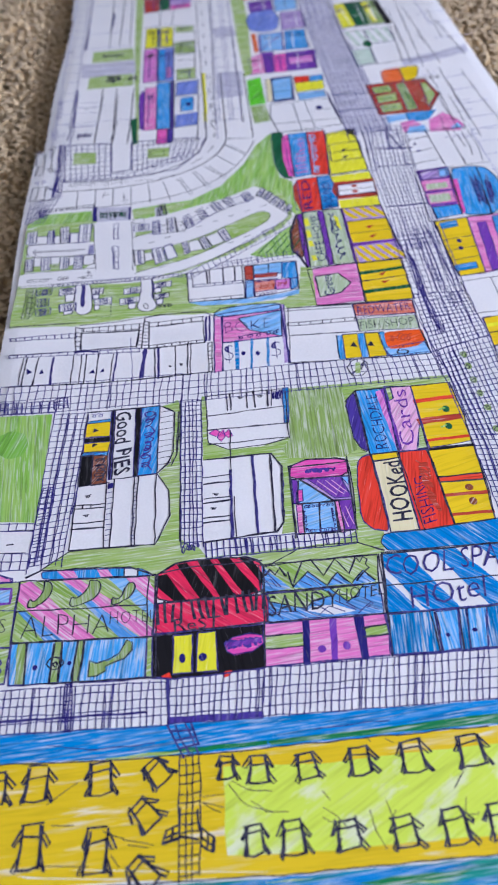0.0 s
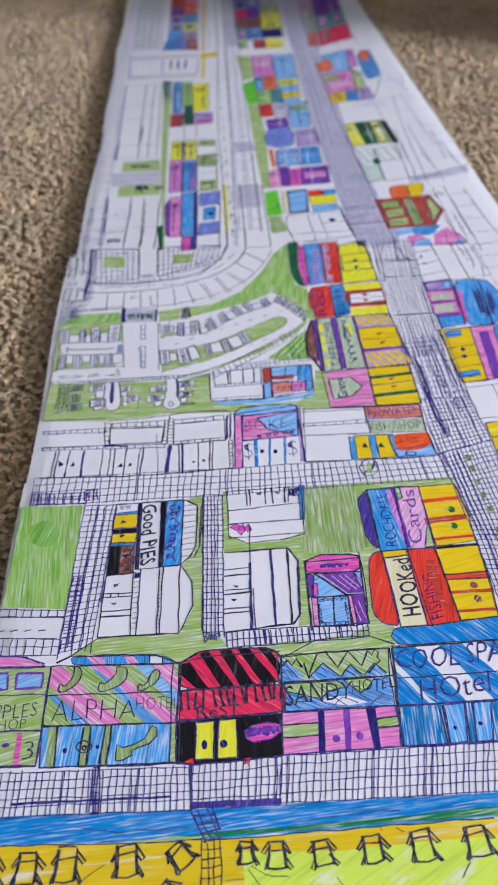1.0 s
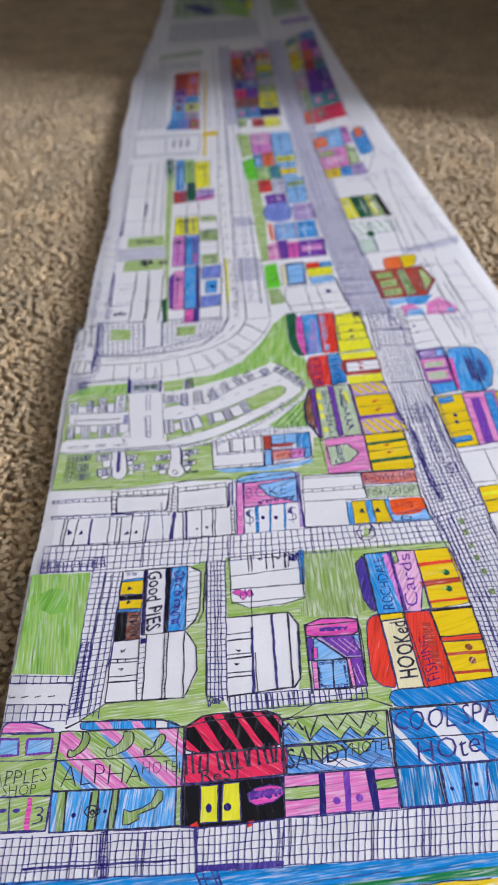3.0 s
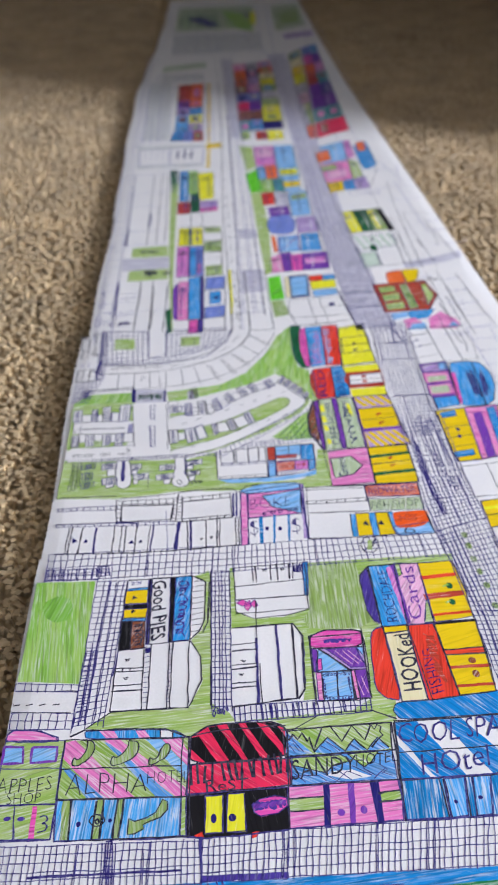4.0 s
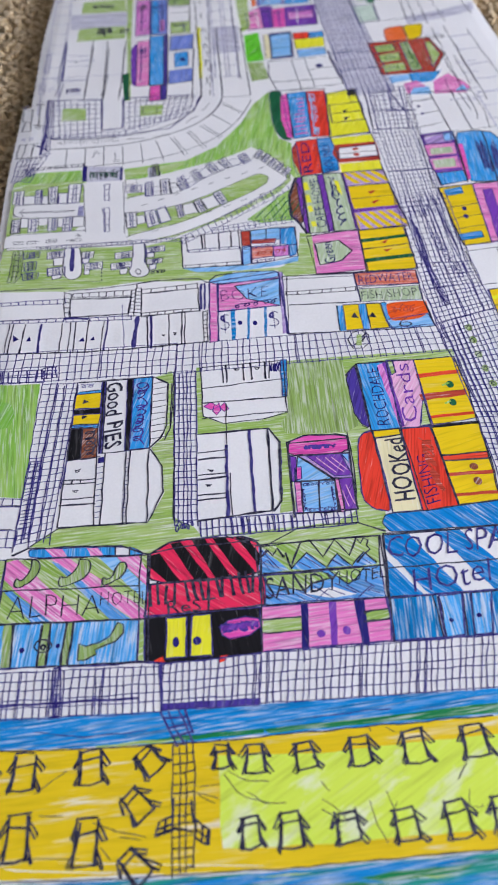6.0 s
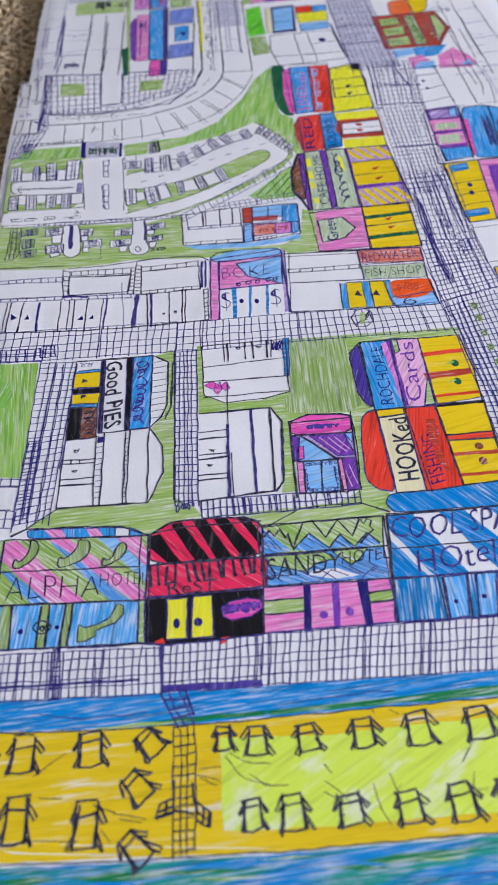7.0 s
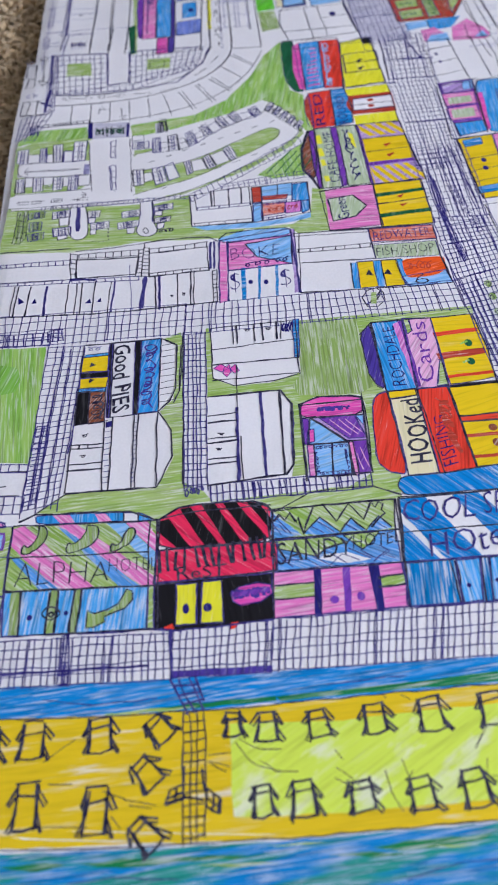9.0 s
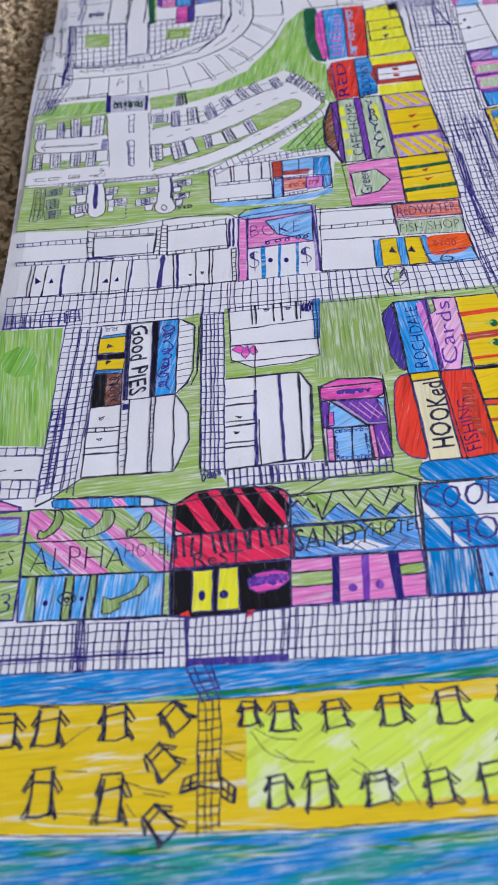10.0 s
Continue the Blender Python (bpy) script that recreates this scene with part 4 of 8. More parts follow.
fill(verge, "grass", LEAF, 19.1, 180.7, 22.1, 180.4, 21.8, 141.9, 33.2, 135.4, 51.7, 135.7, 69, 141.5, 72.5, 181, 109.9, 181.6, 171.9, 181.6, 171.2, 176, 146.5, 174.7, 113.6, 174.2, 105.2, 166.3, 105.3, 138.1, 108, 127.9, 112.8, 123.4, 105.2, 118.6, 102.3, 95.1, 102.2, 77.2, 110.9, 70.2, 109, 59.5, 96.4, 67.4, 97.2, 72.4, 100.6, 116.2, 98, 122.4, 75, 123.4, 67.2, 119.4, 65.8, 74.3, 57.8, 73.6, 59.4, 81.1, 61.9, 119.9, 57.3, 129.5, 18.2, 128.8)
fill(verge, "lawn", OLIVE, 73.2, 180.9, 105.4, 180.6, 104.6, 164.1, 105.3, 138.1, 106.7, 127.2, 98.7, 123.2, 75.1, 124.2, 66.7, 125.4, 63.7, 132.1, 68.9, 140.7, layer=2)
pen(verge, "verge_line", NIB, 0.7, (-67, 64.2, -54, 73.9, -8.9, 73.9), (29.1, 62.4, 47.6, 53.6, 65.1, 63.5, 94.8, 64.5), (94.8, 64.5, 108.6, 57.6), (6.4, 179.2, 4.2, 74.4), (4.6, 169.4, 3.1, 135.4, 0, 127.7), (99.3, 123.1, 99.7, 102.8, 97.2, 72.4))
tiles(verge, "path", BIRO, 0.7, 26, 2, 17.5, 62.5, 95.8, 64.1, 96, 72.2, 17.3, 72.5)
scribble(verge, "bush", BIRO, 0.8, 5, 4.9, 64.9, 14.9, 68.7, 14.3, 74.1, 4.5, 72.3)
fill(verge, "pool", SPA, 110.6, 68.1, 130.3, 68.4, 165.7, 71.4, 185.4, 72.4, 180.8, 57, 161.8, 56.8, 111.2, 56.7, 107.9, 63, layer=2)


# ---- shops between the two pavements ----

west_path = drawn("drawn_pavement", "squared paving in blue biro")
tiles(west_path, "paving", BIRO, 0.55, 5, 24, -75.2, 66.6, -57.2, 69.4, -49.1, 174.6, -69.7, 175.7)
tiles(west_path, "paving", BIRO, 0.6, 2, 14, -74.4, 68, -68, 69.4, -65.2, 118, -71.8, 118)
pen(west_path, "paving_edge", BIRO, 0.9, (-61.4, 175.8, -66, 120, -67.8, 72), (-51.9, 118.9, -54.4, 98.6))

mid_path = drawn("drawn_pavement", "squared paving in blue biro")
tiles(mid_path, "paving", BIRO, 0.65, 5, 24, 4.2, 73.7, 15.7, 73.3, 18.7, 178, 6.4, 178.2)

pies = drawn("drawn_shop", "pie shop in yellow, black and white lettered good pies")
fill(pies, "panel", YELLOW, -50.2, 165.4, -35.6, 165.7, -36.1, 154.1, -50.5, 154.2)
fill(pies, "panel", BLACK, -51.1, 153.4, -34.8, 154, -35.3, 149.8, -51.1, 149.7)
fill(pies, "panel", YELLOW, -50.8, 149.6, -35.3, 149.8, -36.2, 141.6, -50.9, 141.4)
fill(pies, "panel", SKY, -51, 142.2, -36.2, 142, -36.4, 139.2, -51.4, 139.4)
fill(pies, "panel", BLACK, -51.7, 139.4, -44.7, 140, -45.1, 117.8, -52.4, 117)
fill(pies, "panel", RUST, -45, 139.6, -36.5, 140, -36.5, 118.2, -45, 117.5)
fill(pies, "panel", BLACK, -35.6, 174.6, -33.7, 174.9, -34.2, 120.7, -35.7, 120.8)
fill(pies, "panel", BLACK, -20.8, 175, -17.3, 175.1, -19, 121.6, -21.6, 121.1)
fill(pies, "panel", SKY, -17.3, 175.1, -6.3, 175.8, -8.2, 122.1, -19, 121.6)
fill(pies, "panel", SKY, -48.1, 167.4, -35.4, 167.9, -35.3, 165.7, -50.2, 165.4)
fill(pies, "door_knob", NIB, -46.4, 157.7, -45.3, 161, -42.3, 158.9, layer=5)
fill(pies, "door_knob", NIB, -46.2, 148.1, -45.3, 149.3, -42.8, 148.1, -45.8, 146, layer=5)
scribble(pies, "window", FAINT, 0.8, 2, -47.9, 169, -40, 168.9, -40.2, 174.2, -47.5, 174.2)
word(pies, "Good PIES", NIB, -32.4, 173, -32.8, 122.9, -23.5, 125.1, -23, 173, thin=0.012)
scribble(pies, "sign_scrawl", INDIGO, 1, 13, -16.3, 170.5, -18.1, 124.6, -10.9, 124.7, -7.9, 172.4)
scribble(pies, "sign_scrawl", NIB, 1, 5, -43.9, 136.6, -44.2, 119.3, -37.1, 120.2, -36.7, 137.6)
pen(pies, "outline", NIB, 0.8, (-49.1, 174.6, -22.8, 174.7, -6, 175.4, 2.4, 169.6, 1.6, 137.6, -1.8, 128.6, -7.9, 122.1), (-6.3, 174.9, -8.2, 122.1), (-50.1, 174.7, -52.4, 117, -54.1, 74.2), (-52.1, 117, -34.7, 118.4), (-33.4, 174.4, -33.6, 120.6), (-34.2, 120.7, -7.9, 122.1), (-53.9, 103.7, -36.4, 103.9), (-54.3, 101.5, -36.3, 101.3), (-36.5, 120.1, -36.3, 74), (-31.8, 120.5, -32.9, 74.7), (-21, 121, -21.5, 74), (-18.7, 121.6, -20.1, 74.2), (-8.5, 121.8, -9.5, 74.2), (-54.1, 74.6, -8.9, 74.2, -0.9, 91.9, -1.4, 109.2, -7.9, 121.7), (-53.9, 91.8, -36.8, 91.6), (-53.9, 87.9, -36.6, 87.7), (-48.7, 104.3, -48.8, 101.7), (-44, 104.2, -44.1, 101.3))
pen(pies, "roof_hatching", NIB, 0.5, (-6, 170.4, 1.7, 171.4), (-6.2, 165.5, 1.5, 166.6), (-6.4, 160.7, 1.4, 161.7), (-6.6, 156, 1.2, 157), (-6.8, 151.3, 1, 152.3), (-7, 146.7, 0.8, 147.6), (-7.1, 142.1, 0.6, 143.1), (-7.3, 137.6, 0.5, 138.5), (-7.5, 133.2, 0.3, 134.1), (-7.7, 128.8, 0.1, 129.7))
pen(pies, "wall_tiles", BIRO, 0.5, (-35.7, 114.7, -32.5, 115.1), (-35.7, 110.9, -32.5, 111.4), (-35.8, 107.2, -32.6, 107.6), (-35.8, 103.5, -32.7, 103.9), (-35.8, 99.8, -32.7, 100.3), (-35.8, 96.2, -32.8, 96.6), (-35.8, 92.6, -32.9, 93.1), (-35.9, 89.1, -32.9, 89.5), (-35.9, 85.6, -33, 86), (-35.9, 82.1, -33.1, 82.5), (-35.9, 78.7, -33.1, 79.1), (-21.2, 115.6, -18.9, 116.2), (-21.3, 112.6, -19, 113.1), (-21.4, 109.6, -19.1, 110.1), (-21.5, 106.6, -19.2, 107.1), (-21.6, 103.6, -19.4, 104.2), (-21.6, 100.7, -19.5, 101.2), (-21.7, 97.8, -19.6, 98.3), (-21.8, 94.9, -19.7, 95.4), (-21.9, 92.1, -19.8, 92.6), (-22, 89.2, -20, 89.7), (-22.1, 86.4, -20.1, 86.9), (-22.1, 83.6, -20.2, 84.1), (-22.2, 80.9, -20.3, 81.4), (-22.3, 78.1, -20.4, 78.6))
scribble(pies, "door_knob", NIB, 0.6, 1, -47.7, 108.3, -44.3, 108.7, -44.4, 111.3, -47.9, 110.9)
scribble(pies, "door_knob", NIB, 0.6, 1, -48.1, 95.2, -44.7, 95.6, -44.8, 97.7, -48.2, 97.3)
fill(pies, "corner", NAVY, -35.8, 117.8, -31.7, 118.1, -32.2, 114.4, -35.7, 113.9, layer=3)

east_houses = drawn("drawn_shop", "two white uncoloured shop fronts in blue biro")
pen(east_houses, "outline", NIB, 0.8, (21.7, 180.4, 70.3, 181.7, 68.6, 140.7, 54.9, 137.1, 33.2, 135.8, 21.8, 141.9, 21.7, 180.4), (21.1, 163.3, 68.8, 166.7), (21.6, 152, 69.5, 152.6), (21.1, 140.3, 68.7, 141.6), (34.2, 181.1, 34.3, 166.5), (36.5, 181.3, 36.3, 166.8), (46.6, 181.2, 46.6, 167.5), (50.6, 181.8, 50.8, 167.6), (59.5, 181.8, 58.9, 167.7), (62.1, 182, 61.4, 167.4), (35, 150.7, 34.7, 144.8))
fill(east_houses, "panel", BLUE, 68.7, 182.3, 72.4, 182.4, 69.9, 152.5, 67.3, 152.3)
fill(east_houses, "petal", ROSE, 22.1, 149.6, 26.6, 152.4, 30.7, 148.6, 26.3, 146.2, layer=3)
fill(east_houses, "petal", ROSE, 28.5, 148.9, 31.2, 151.5, 32.1, 146, 29.1, 142.2, 27.1, 144.9, layer=3)
fill(east_houses, "petal", ROSE, 31.3, 148.1, 33.9, 151.1, 36.1, 146.3, 33.6, 144.5, layer=3)
pen(east_houses, "petal", INDIGO, 0.6, (22.1, 149.6, 26.6, 152.4, 30.7, 148.6, 26.3, 146.2, 22.1, 149.6), (28.5, 148.9, 31.2, 151.5, 32.1, 146, 29.1, 142.2, 27.1, 144.9, 28.5, 148.9), (31.3, 148.1, 33.9, 151.1, 36.1, 146.3, 33.6, 144.5, 31.3, 148.1))
scribble(east_houses, "window", NAVY, 0.8, 4, 61.8, 171, 68.4, 172.2, 68.6, 181.4, 62, 180.2)
pen(east_houses, "outline", NIB, 0.9, (18.2, 128.8, 57.3, 129.9, 61.9, 119.9, 59.4, 81.1, 55.4, 75.2, 16.2, 72.6), (17.8, 115.8, 33.3, 116.7), (17.6, 111.3, 33.1, 112.1), (17.2, 100.8, 32.5, 101.6), (17.1, 98.2, 32.3, 98.7), (16.7, 87.8, 31.7, 88.6), (16.6, 85, 31.5, 85.4), (56.7, 129.5, 54.6, 75.3))
pen(east_houses, "thick_line", BIRO, 1.8, (33.3, 120.6, 32.8, 101.6, 31.4, 73.3), (46.4, 130.5, 45.8, 100.4, 45.5, 74), (61.6, 114.1, 59.8, 84.6))
pen(east_houses, "thin_line", NIB, 0.7, (35, 150.7, 33.3, 116.7), (34.5, 101.4, 33.6, 73.7))
scribble(east_houses, "door_knob", NIB, 0.7, 1, 22.3, 102.5, 25.8, 102.6, 25.9, 104.4, 22.3, 104.4)
scribble(east_houses, "door_knob", NIB, 0.7, 1, 21, 93.1, 24.4, 93.2, 24.5, 95, 21.1, 94.9)
scribble(east_houses, "door_knob", NIB, 0.7, 1, 40.7, 175.4, 44.6, 175.4, 44.8, 177.7, 40.8, 177.6)
scribble(east_houses, "door_knob", NIB, 0.7, 1, 52.4, 175.1, 56.3, 175.2, 56.5, 177.5, 52.6, 177.4)

purple_house = drawn("drawn_house", "small house in pink, lilac and blue felt tip")
fill(purple_house, "roof", ROSE, 65.8, 109.8, 98.1, 109.2, 98.9, 120.2, 92.9, 122, 76.7, 123.1, 67.1, 119.5)
fill(purple_house, "gable", AQUA, 67.7, 92.4, 87.9, 92.3, 83.7, 97.1, 70.4, 109.3, layer=2)
fill(purple_house, "wall", LILAC, 70.7, 109.2, 87.6, 92.7, 97.3, 92.4, 98.3, 108.4)
fill(purple_house, "wall", PURPLE, 75.3, 108.7, 89, 94, 98, 93.7, 93.4, 108.9, layer=2)
fill(purple_house, "gable", AQUA, 94, 108.9, 97.3, 101.8, 98, 108.8, layer=3)
fill(purple_house, "side", PURPLE, 66, 92.6, 68.5, 92.6, 70, 108.6, 66.6, 109, layer=2)
fill(purple_house, "side", ROSE, 67.5, 93.5, 71.2, 93.8, 71.9, 101.7, 68.4, 101.4, layer=3)
fill(purple_house, "side", PINK, 66.3, 72.1, 69.6, 72.4, 70.5, 92.1, 67.3, 92.1, layer=2)
fill(purple_house, "door", AQUA, 69.6, 72.4, 87.4, 71.5, 88, 91.6, 70.5, 92.1, layer=2)
fill(purple_house, "side", PINK, 87.4, 71.5, 90.7, 71.5, 90.4, 92, 88.1, 91.9, layer=2)
fill(purple_house, "wall", PURPLE, 90.7, 71.5, 96.6, 71.9, 97.8, 92.3, 90.4, 92.4, layer=2)
pen(purple_house, "hatching", PALEPINK, 0.6, (76.8, 107.1, 86.3, 95.7), (80.6, 107, 89.8, 96.1), (85, 106.9, 93.3, 96.4), (88.4, 106.9, 95.8, 97.6), (93.7, 87.8, 96, 75.4), (91.5, 84.5, 93.1, 74))
pen(purple_house, "outline", NIB, 0.85, (65.9, 119.3, 75.8, 123.2, 93, 122.4, 99.2, 120.5, 97.8, 93.8, 96.9, 71.9), (65.9, 119.3, 65.8, 109.8, 65.2, 70.2), (65.7, 109.4, 98.3, 108.8), (67.3, 92.1, 97.9, 92.7), (70.7, 109.2, 87.6, 92.4), (79.5, 91.8, 78.1, 71.9), (88, 91.6, 88, 71.5), (65.2, 72.2, 96.9, 72.2), (66.9, 118, 98.7, 119))
scribble(purple_house, "door_scrawl", BIRO, 0.5, 7, 71.2, 88.8, 87, 88.5, 87.4, 90.9, 71.5, 91.3)
scribble(purple_house, "door_scrawl", BIRO, 0.5, 7, 70.2, 72.7, 86.4, 72, 86.3, 75.1, 70.3, 75.7)
scribble(purple_house, "door_scrawl", BIRO, 0.5, 5, 72.2, 73.5, 71.7, 88.4, 70.1, 88.6, 70, 73.7)
scribble(purple_house, "door_scrawl", BIRO, 0.5, 5, 87, 72.6, 86.9, 87.8, 85.3, 88, 85.4, 72.8)
scribble(purple_house, "roof_scrawl", INDIGO, 1.6, 5, 74.6, 113, 92.2, 112.9, 92.3, 115.5, 74.6, 115.6)

hooked = drawn("drawn_shop", "angling shop in red, cream and yellow lettered hooked fishing shop")
fill(hooked, "roof", RED, 104.5, 117.8, 108.2, 121.9, 113.4, 123.4, 114.4, 69.2, 106, 71.3, 100.8, 77.3, 102.1, 98.9)
fill(hooked, "sign", CREAM, 113.9, 117.8, 128.4, 119.2, 129.5, 68.5, 114.3, 68.5)
fill(hooked, "panel", YELLOW, 112.7, 123, 128.5, 122.8, 129, 118.7, 113.8, 117.4, layer=2)
fill(hooked, "sign", RED, 128.4, 122.7, 146, 123.2, 148.3, 70.2, 131.7, 68.3, 129.2, 68.5)
fill(hooked, "front", YELLOW, 145.6, 124.4, 171.9, 124.3, 171.2, 88.8, 169.5, 71.7, 148.3, 70.2)
fill(hooked, "band", SCARLET, 146, 102.7, 171.8, 103, 171.4, 98.1, 146.6, 98.9, layer=2)
fill(hooked, "band", BRICKRED, 146.8, 90.7, 172.1, 90.9, 172, 88.3, 146.9, 88.5, layer=2)
fill(hooked, "band", BRICKRED, 147.2, 77.3, 171.1, 77.6, 170.8, 75.5, 147.3, 75.5, layer=2)
spot(hooked, "door_knob", RUST, 161.9, 93.7, 2.3, 2.3)
spot(hooked, "door_knob", RUST, 161.6, 84.2, 2.2, 2.6)
pen(hooked, "outline", NIB, 0.8, (113.4, 123.4, 114.3, 68.8, 129.5, 68.5), (129.1, 122.7, 131.7, 67.9), (145.2, 123.2, 148.2, 69.9), (146, 102.7, 172.4, 102.9), (146.6, 98.5, 172.3, 98.4), (148.2, 69.9, 169.4, 71.4))
word(hooked, "HOOKed", NIB, 127.3, 75.6, 129.8, 117, 119.4, 116.4, 116.4, 75.2, thin=0.012)
word(hooked, "FISHING", NAVY, 140, 73.7, 139.3, 104.5, 133.1, 103.5, 132.2, 71.7, thin=-0.01)
scribble(hooked, "sign_scrawl", BRICKRED, 1.4, 8, 143.4, 73.4, 144.2, 116.1, 136.8, 115.6, 137.7, 91.9)

cards = drawn("drawn_shop", "card shop in blue, pink and yellow lettered rochdale cards")
fill(cards, "roof", INDIGO, 104.8, 165.5, 112.3, 174.3, 112.7, 124.7, 108.1, 128.7, 105.5, 137.2)
fill(cards, "sign", SKY, 112.4, 174.8, 130.2, 175.3, 129, 123.5, 112.7, 123)
fill(cards, "stripe", ORCHID, 124.5, 172, 129, 174, 131, 124, 128.5, 124, 126.8, 145, layer=2)
fill(cards, "stripe", PURPLE, 128, 174, 130.6, 174.4, 131.6, 124.4, 130, 124.4, layer=3)
fill(cards, "panel", LEAF, 130.9, 175.3, 134.2, 175.4, 134.3, 165.8, 131.3, 163.8, layer=2)
fill(cards, "sign", PALEPINK, 130.4, 175.4, 146.6, 175.2, 147, 123.2, 129.2, 123)
fill(cards, "front", YELLOW, 146.5, 174.7, 170.4, 175.1, 172.5, 146.5, 171.6, 126.8, 147, 123.4)
fill(cards, "panel", LEAF, 144.8, 141.9, 146.1, 141.8, 146, 124.3, 139.8, 124.1, layer=2)
fill(cards, "band", SCARLET, 145.4, 162.9, 170.4, 164.5, 170.6, 161.3, 145.7, 159.7, layer=2)
fill(cards, "band", BRICKRED, 144, 147.1, 170.8, 148.9, 171, 144.5, 145.2, 142.3, layer=2)
fill(cards, "band", SCARLET, 145.6, 130.9, 172.2, 131.7, 172, 129.6, 145.8, 128.8, layer=2)
fill(cards, "band", BLACK, 145.5, 123.6, 172, 124.7, 172.1, 122.7, 145.8, 121.9, layer=3)
spot(cards, "cherry", PINE, 163.2, 153.1, 2.2, 2.7)
pen(cards, "cherry_stalk", GREEN, 1.4, (162.6, 154.5, 158.6, 152.7), layer=5)
spot(cards, "cherry", PINE, 161.6, 139.4, 2.1, 2.6)
pen(cards, "cherry_stalk", GREEN, 1.4, (161, 140.8, 157.1, 139), layer=5)
word(cards, "ROCHDALE", NAVY, 124.3, 126.4, 124.7, 170.3, 118.1, 169.6, 116.9, 126.3, thin=-0.01)
word(cards, "Cards", PURPLE, 139.9, 127.3, 142.8, 172.3, 134.7, 171.2, 131.1, 126.6, thin=-0.005)
pen(cards, "outline", NIB, 0.8, (104.8, 165.5, 112.3, 174.3, 112.7, 123), (130.2, 175.3, 129.2, 123.1), (146.5, 174.7, 145.8, 123.1), (112.3, 174.3, 170.4, 175.1, 172.5, 146.5, 171.9, 124.3), (112.7, 123, 147, 123.4))

lawn = drawn("drawn_lawn", "square green lawn beside a small road")
fill(lawn, "grass", GREEN, -111, 177.9, -71.8, 175.9, -72.8, 94.7, -111, 99.2)
fill(lawn, "shade", LAWN, -102.7, 160.8, -95.2, 165.1, -86.7, 161.6, -83.5, 152.8, -86, 143.7, -94.4, 142.4, -101.6, 147.5, -104.1, 155.1, layer=2)
pen(lawn, "road_line", NIB, 0.6, (-111, 92.1, -74.3, 89.8), (-111, 78.4, -76.6, 75.5))
pen(lawn, "dashes", NIB, 0.8, (-111, 83.2, -111, 83.7), (-110.5, 82.7, -106.7, 83.2), (-103.3, 82.2, -99.5, 82.7), (-95.4, 81.7, -91.6, 82.2), (-87.6, 81.1, -83.8, 81.6))
tiles(lawn, "paving", BIRO, 0.6, 8, 2, -111, 67.3, -75.4, 65.3, -74.5, 74.7, -111, 77.5)
tiles(lawn, "paving", BIRO, 0.6, 8, 1, -111, 92.1, -74.2, 89, -73.5, 94.4, -111, 98.3)


# ---- the cross street ----

cross_street = drawn("drawn_pavement", "squared cross street in blue biro")
tiles(cross_street, "paving", BIRO, 0.55, 25, 4, -106.5, 177.9, 7, 177.3, 8.8, 201.6, -106.5, 202.9)
tiles(cross_street, "paving", BIRO, 0.55, 36, 4, 7, 177.3, 168.1, 180.4, 166.4, 203.7, 8.8, 201.6)
tiles(cross_street, "paving", BIRO, 0.8, 7, 2, -106, 179.6, -69.6, 177.5, -70.3, 186.7, -106, 188)
tiles(cross_street, "paving", BIRO, 0.8, 3, 3, -71.1, 180.3, -61.7, 180.3, -63, 188.7, -71.5, 188.6)
fill(cross_street, "planter", LEAF, 115.5, 190, 118.8, 189.7, 120.1, 199.4, 117, 199.2, layer=5)
pen(cross_street, "planter", NIB, 0.8, (112.7, 188.9, 123.4, 201), (113.8, 189.7, 122.8, 199.6), (114.9, 190.6, 122.2, 198.1), (116.1, 191.4, 121.7, 196.7), (117.2, 192.3, 121.1, 195.3), (118.4, 193.1, 120.5, 193.9), (119.5, 194, 119.9, 192.5), (111, 195.3, 114.6, 200.9, 120, 202.8, 123.7, 199, 123.9, 192.1, 119.1, 187.3, 113.2, 187.9, 111, 195.3))

parade = drawn("drawn_shop", "row of white uncoloured shops in blue biro")
pen(parade, "outline", NIB, 0.8, (-108, 262.2, -81.9, 261.7, -62.9, 260.9), (-104.9, 233.5, -79.3, 232.5, -61.3, 232.2), (-60.2, 257.8, -38.8, 258.4, -17.4, 260.7), (-59, 249.5, -38.4, 248.5, -20, 248.2, -21.9, 231.9, -57.9, 232.4, -59, 249.5), (-16.6, 256.1, -16.6, 260.6, -3, 262, 9.7, 262.4, 24.1, 261.5, 29.3, 257), (-13.7, 250.3, 22.7, 252.1, 23, 230.5, -13.5, 229, -13.7, 250.3), (-102.6, 203.4, -63.2, 201, -46.6, 199.8, -18.3, 200.4, 3.4, 201.2, 26.2, 201.8))
course(parade, 9, -106.6, 250, -62.5, 249.9, -62.2, 245.5, -106.2, 247.3)
course(parade, 8, -104.9, 233, -61.3, 231.7, -61.8, 228.7, -104.5, 230.4)
course(parade, 7, -57.5, 254.8, -20.1, 254.8, -20.1, 249.3, -57.3, 251)
course(parade, 8, -61.2, 230.7, -19.8, 230.1, -19.7, 226.5, -60, 228)
course(parade, 5, -13.7, 254.2, 22.9, 257.1, 22.7, 252.1, -13.7, 250.3)
course(parade, 7, -13.5, 231.6, 23.1, 233.1, 22.9, 230, -13.5, 228.4)
course(parade, 5, -61.3, 231.7, -63, 256.5, -58.6, 254.9, -57.8, 231.4)
course(parade, 7, -21.8, 229.8, -20.1, 254.3, -17.3, 255.1, -18.4, 229.5)
course(parade, 8, -18, 229.4, -16.9, 256.2, -13.7, 255.8, -13.9, 229)
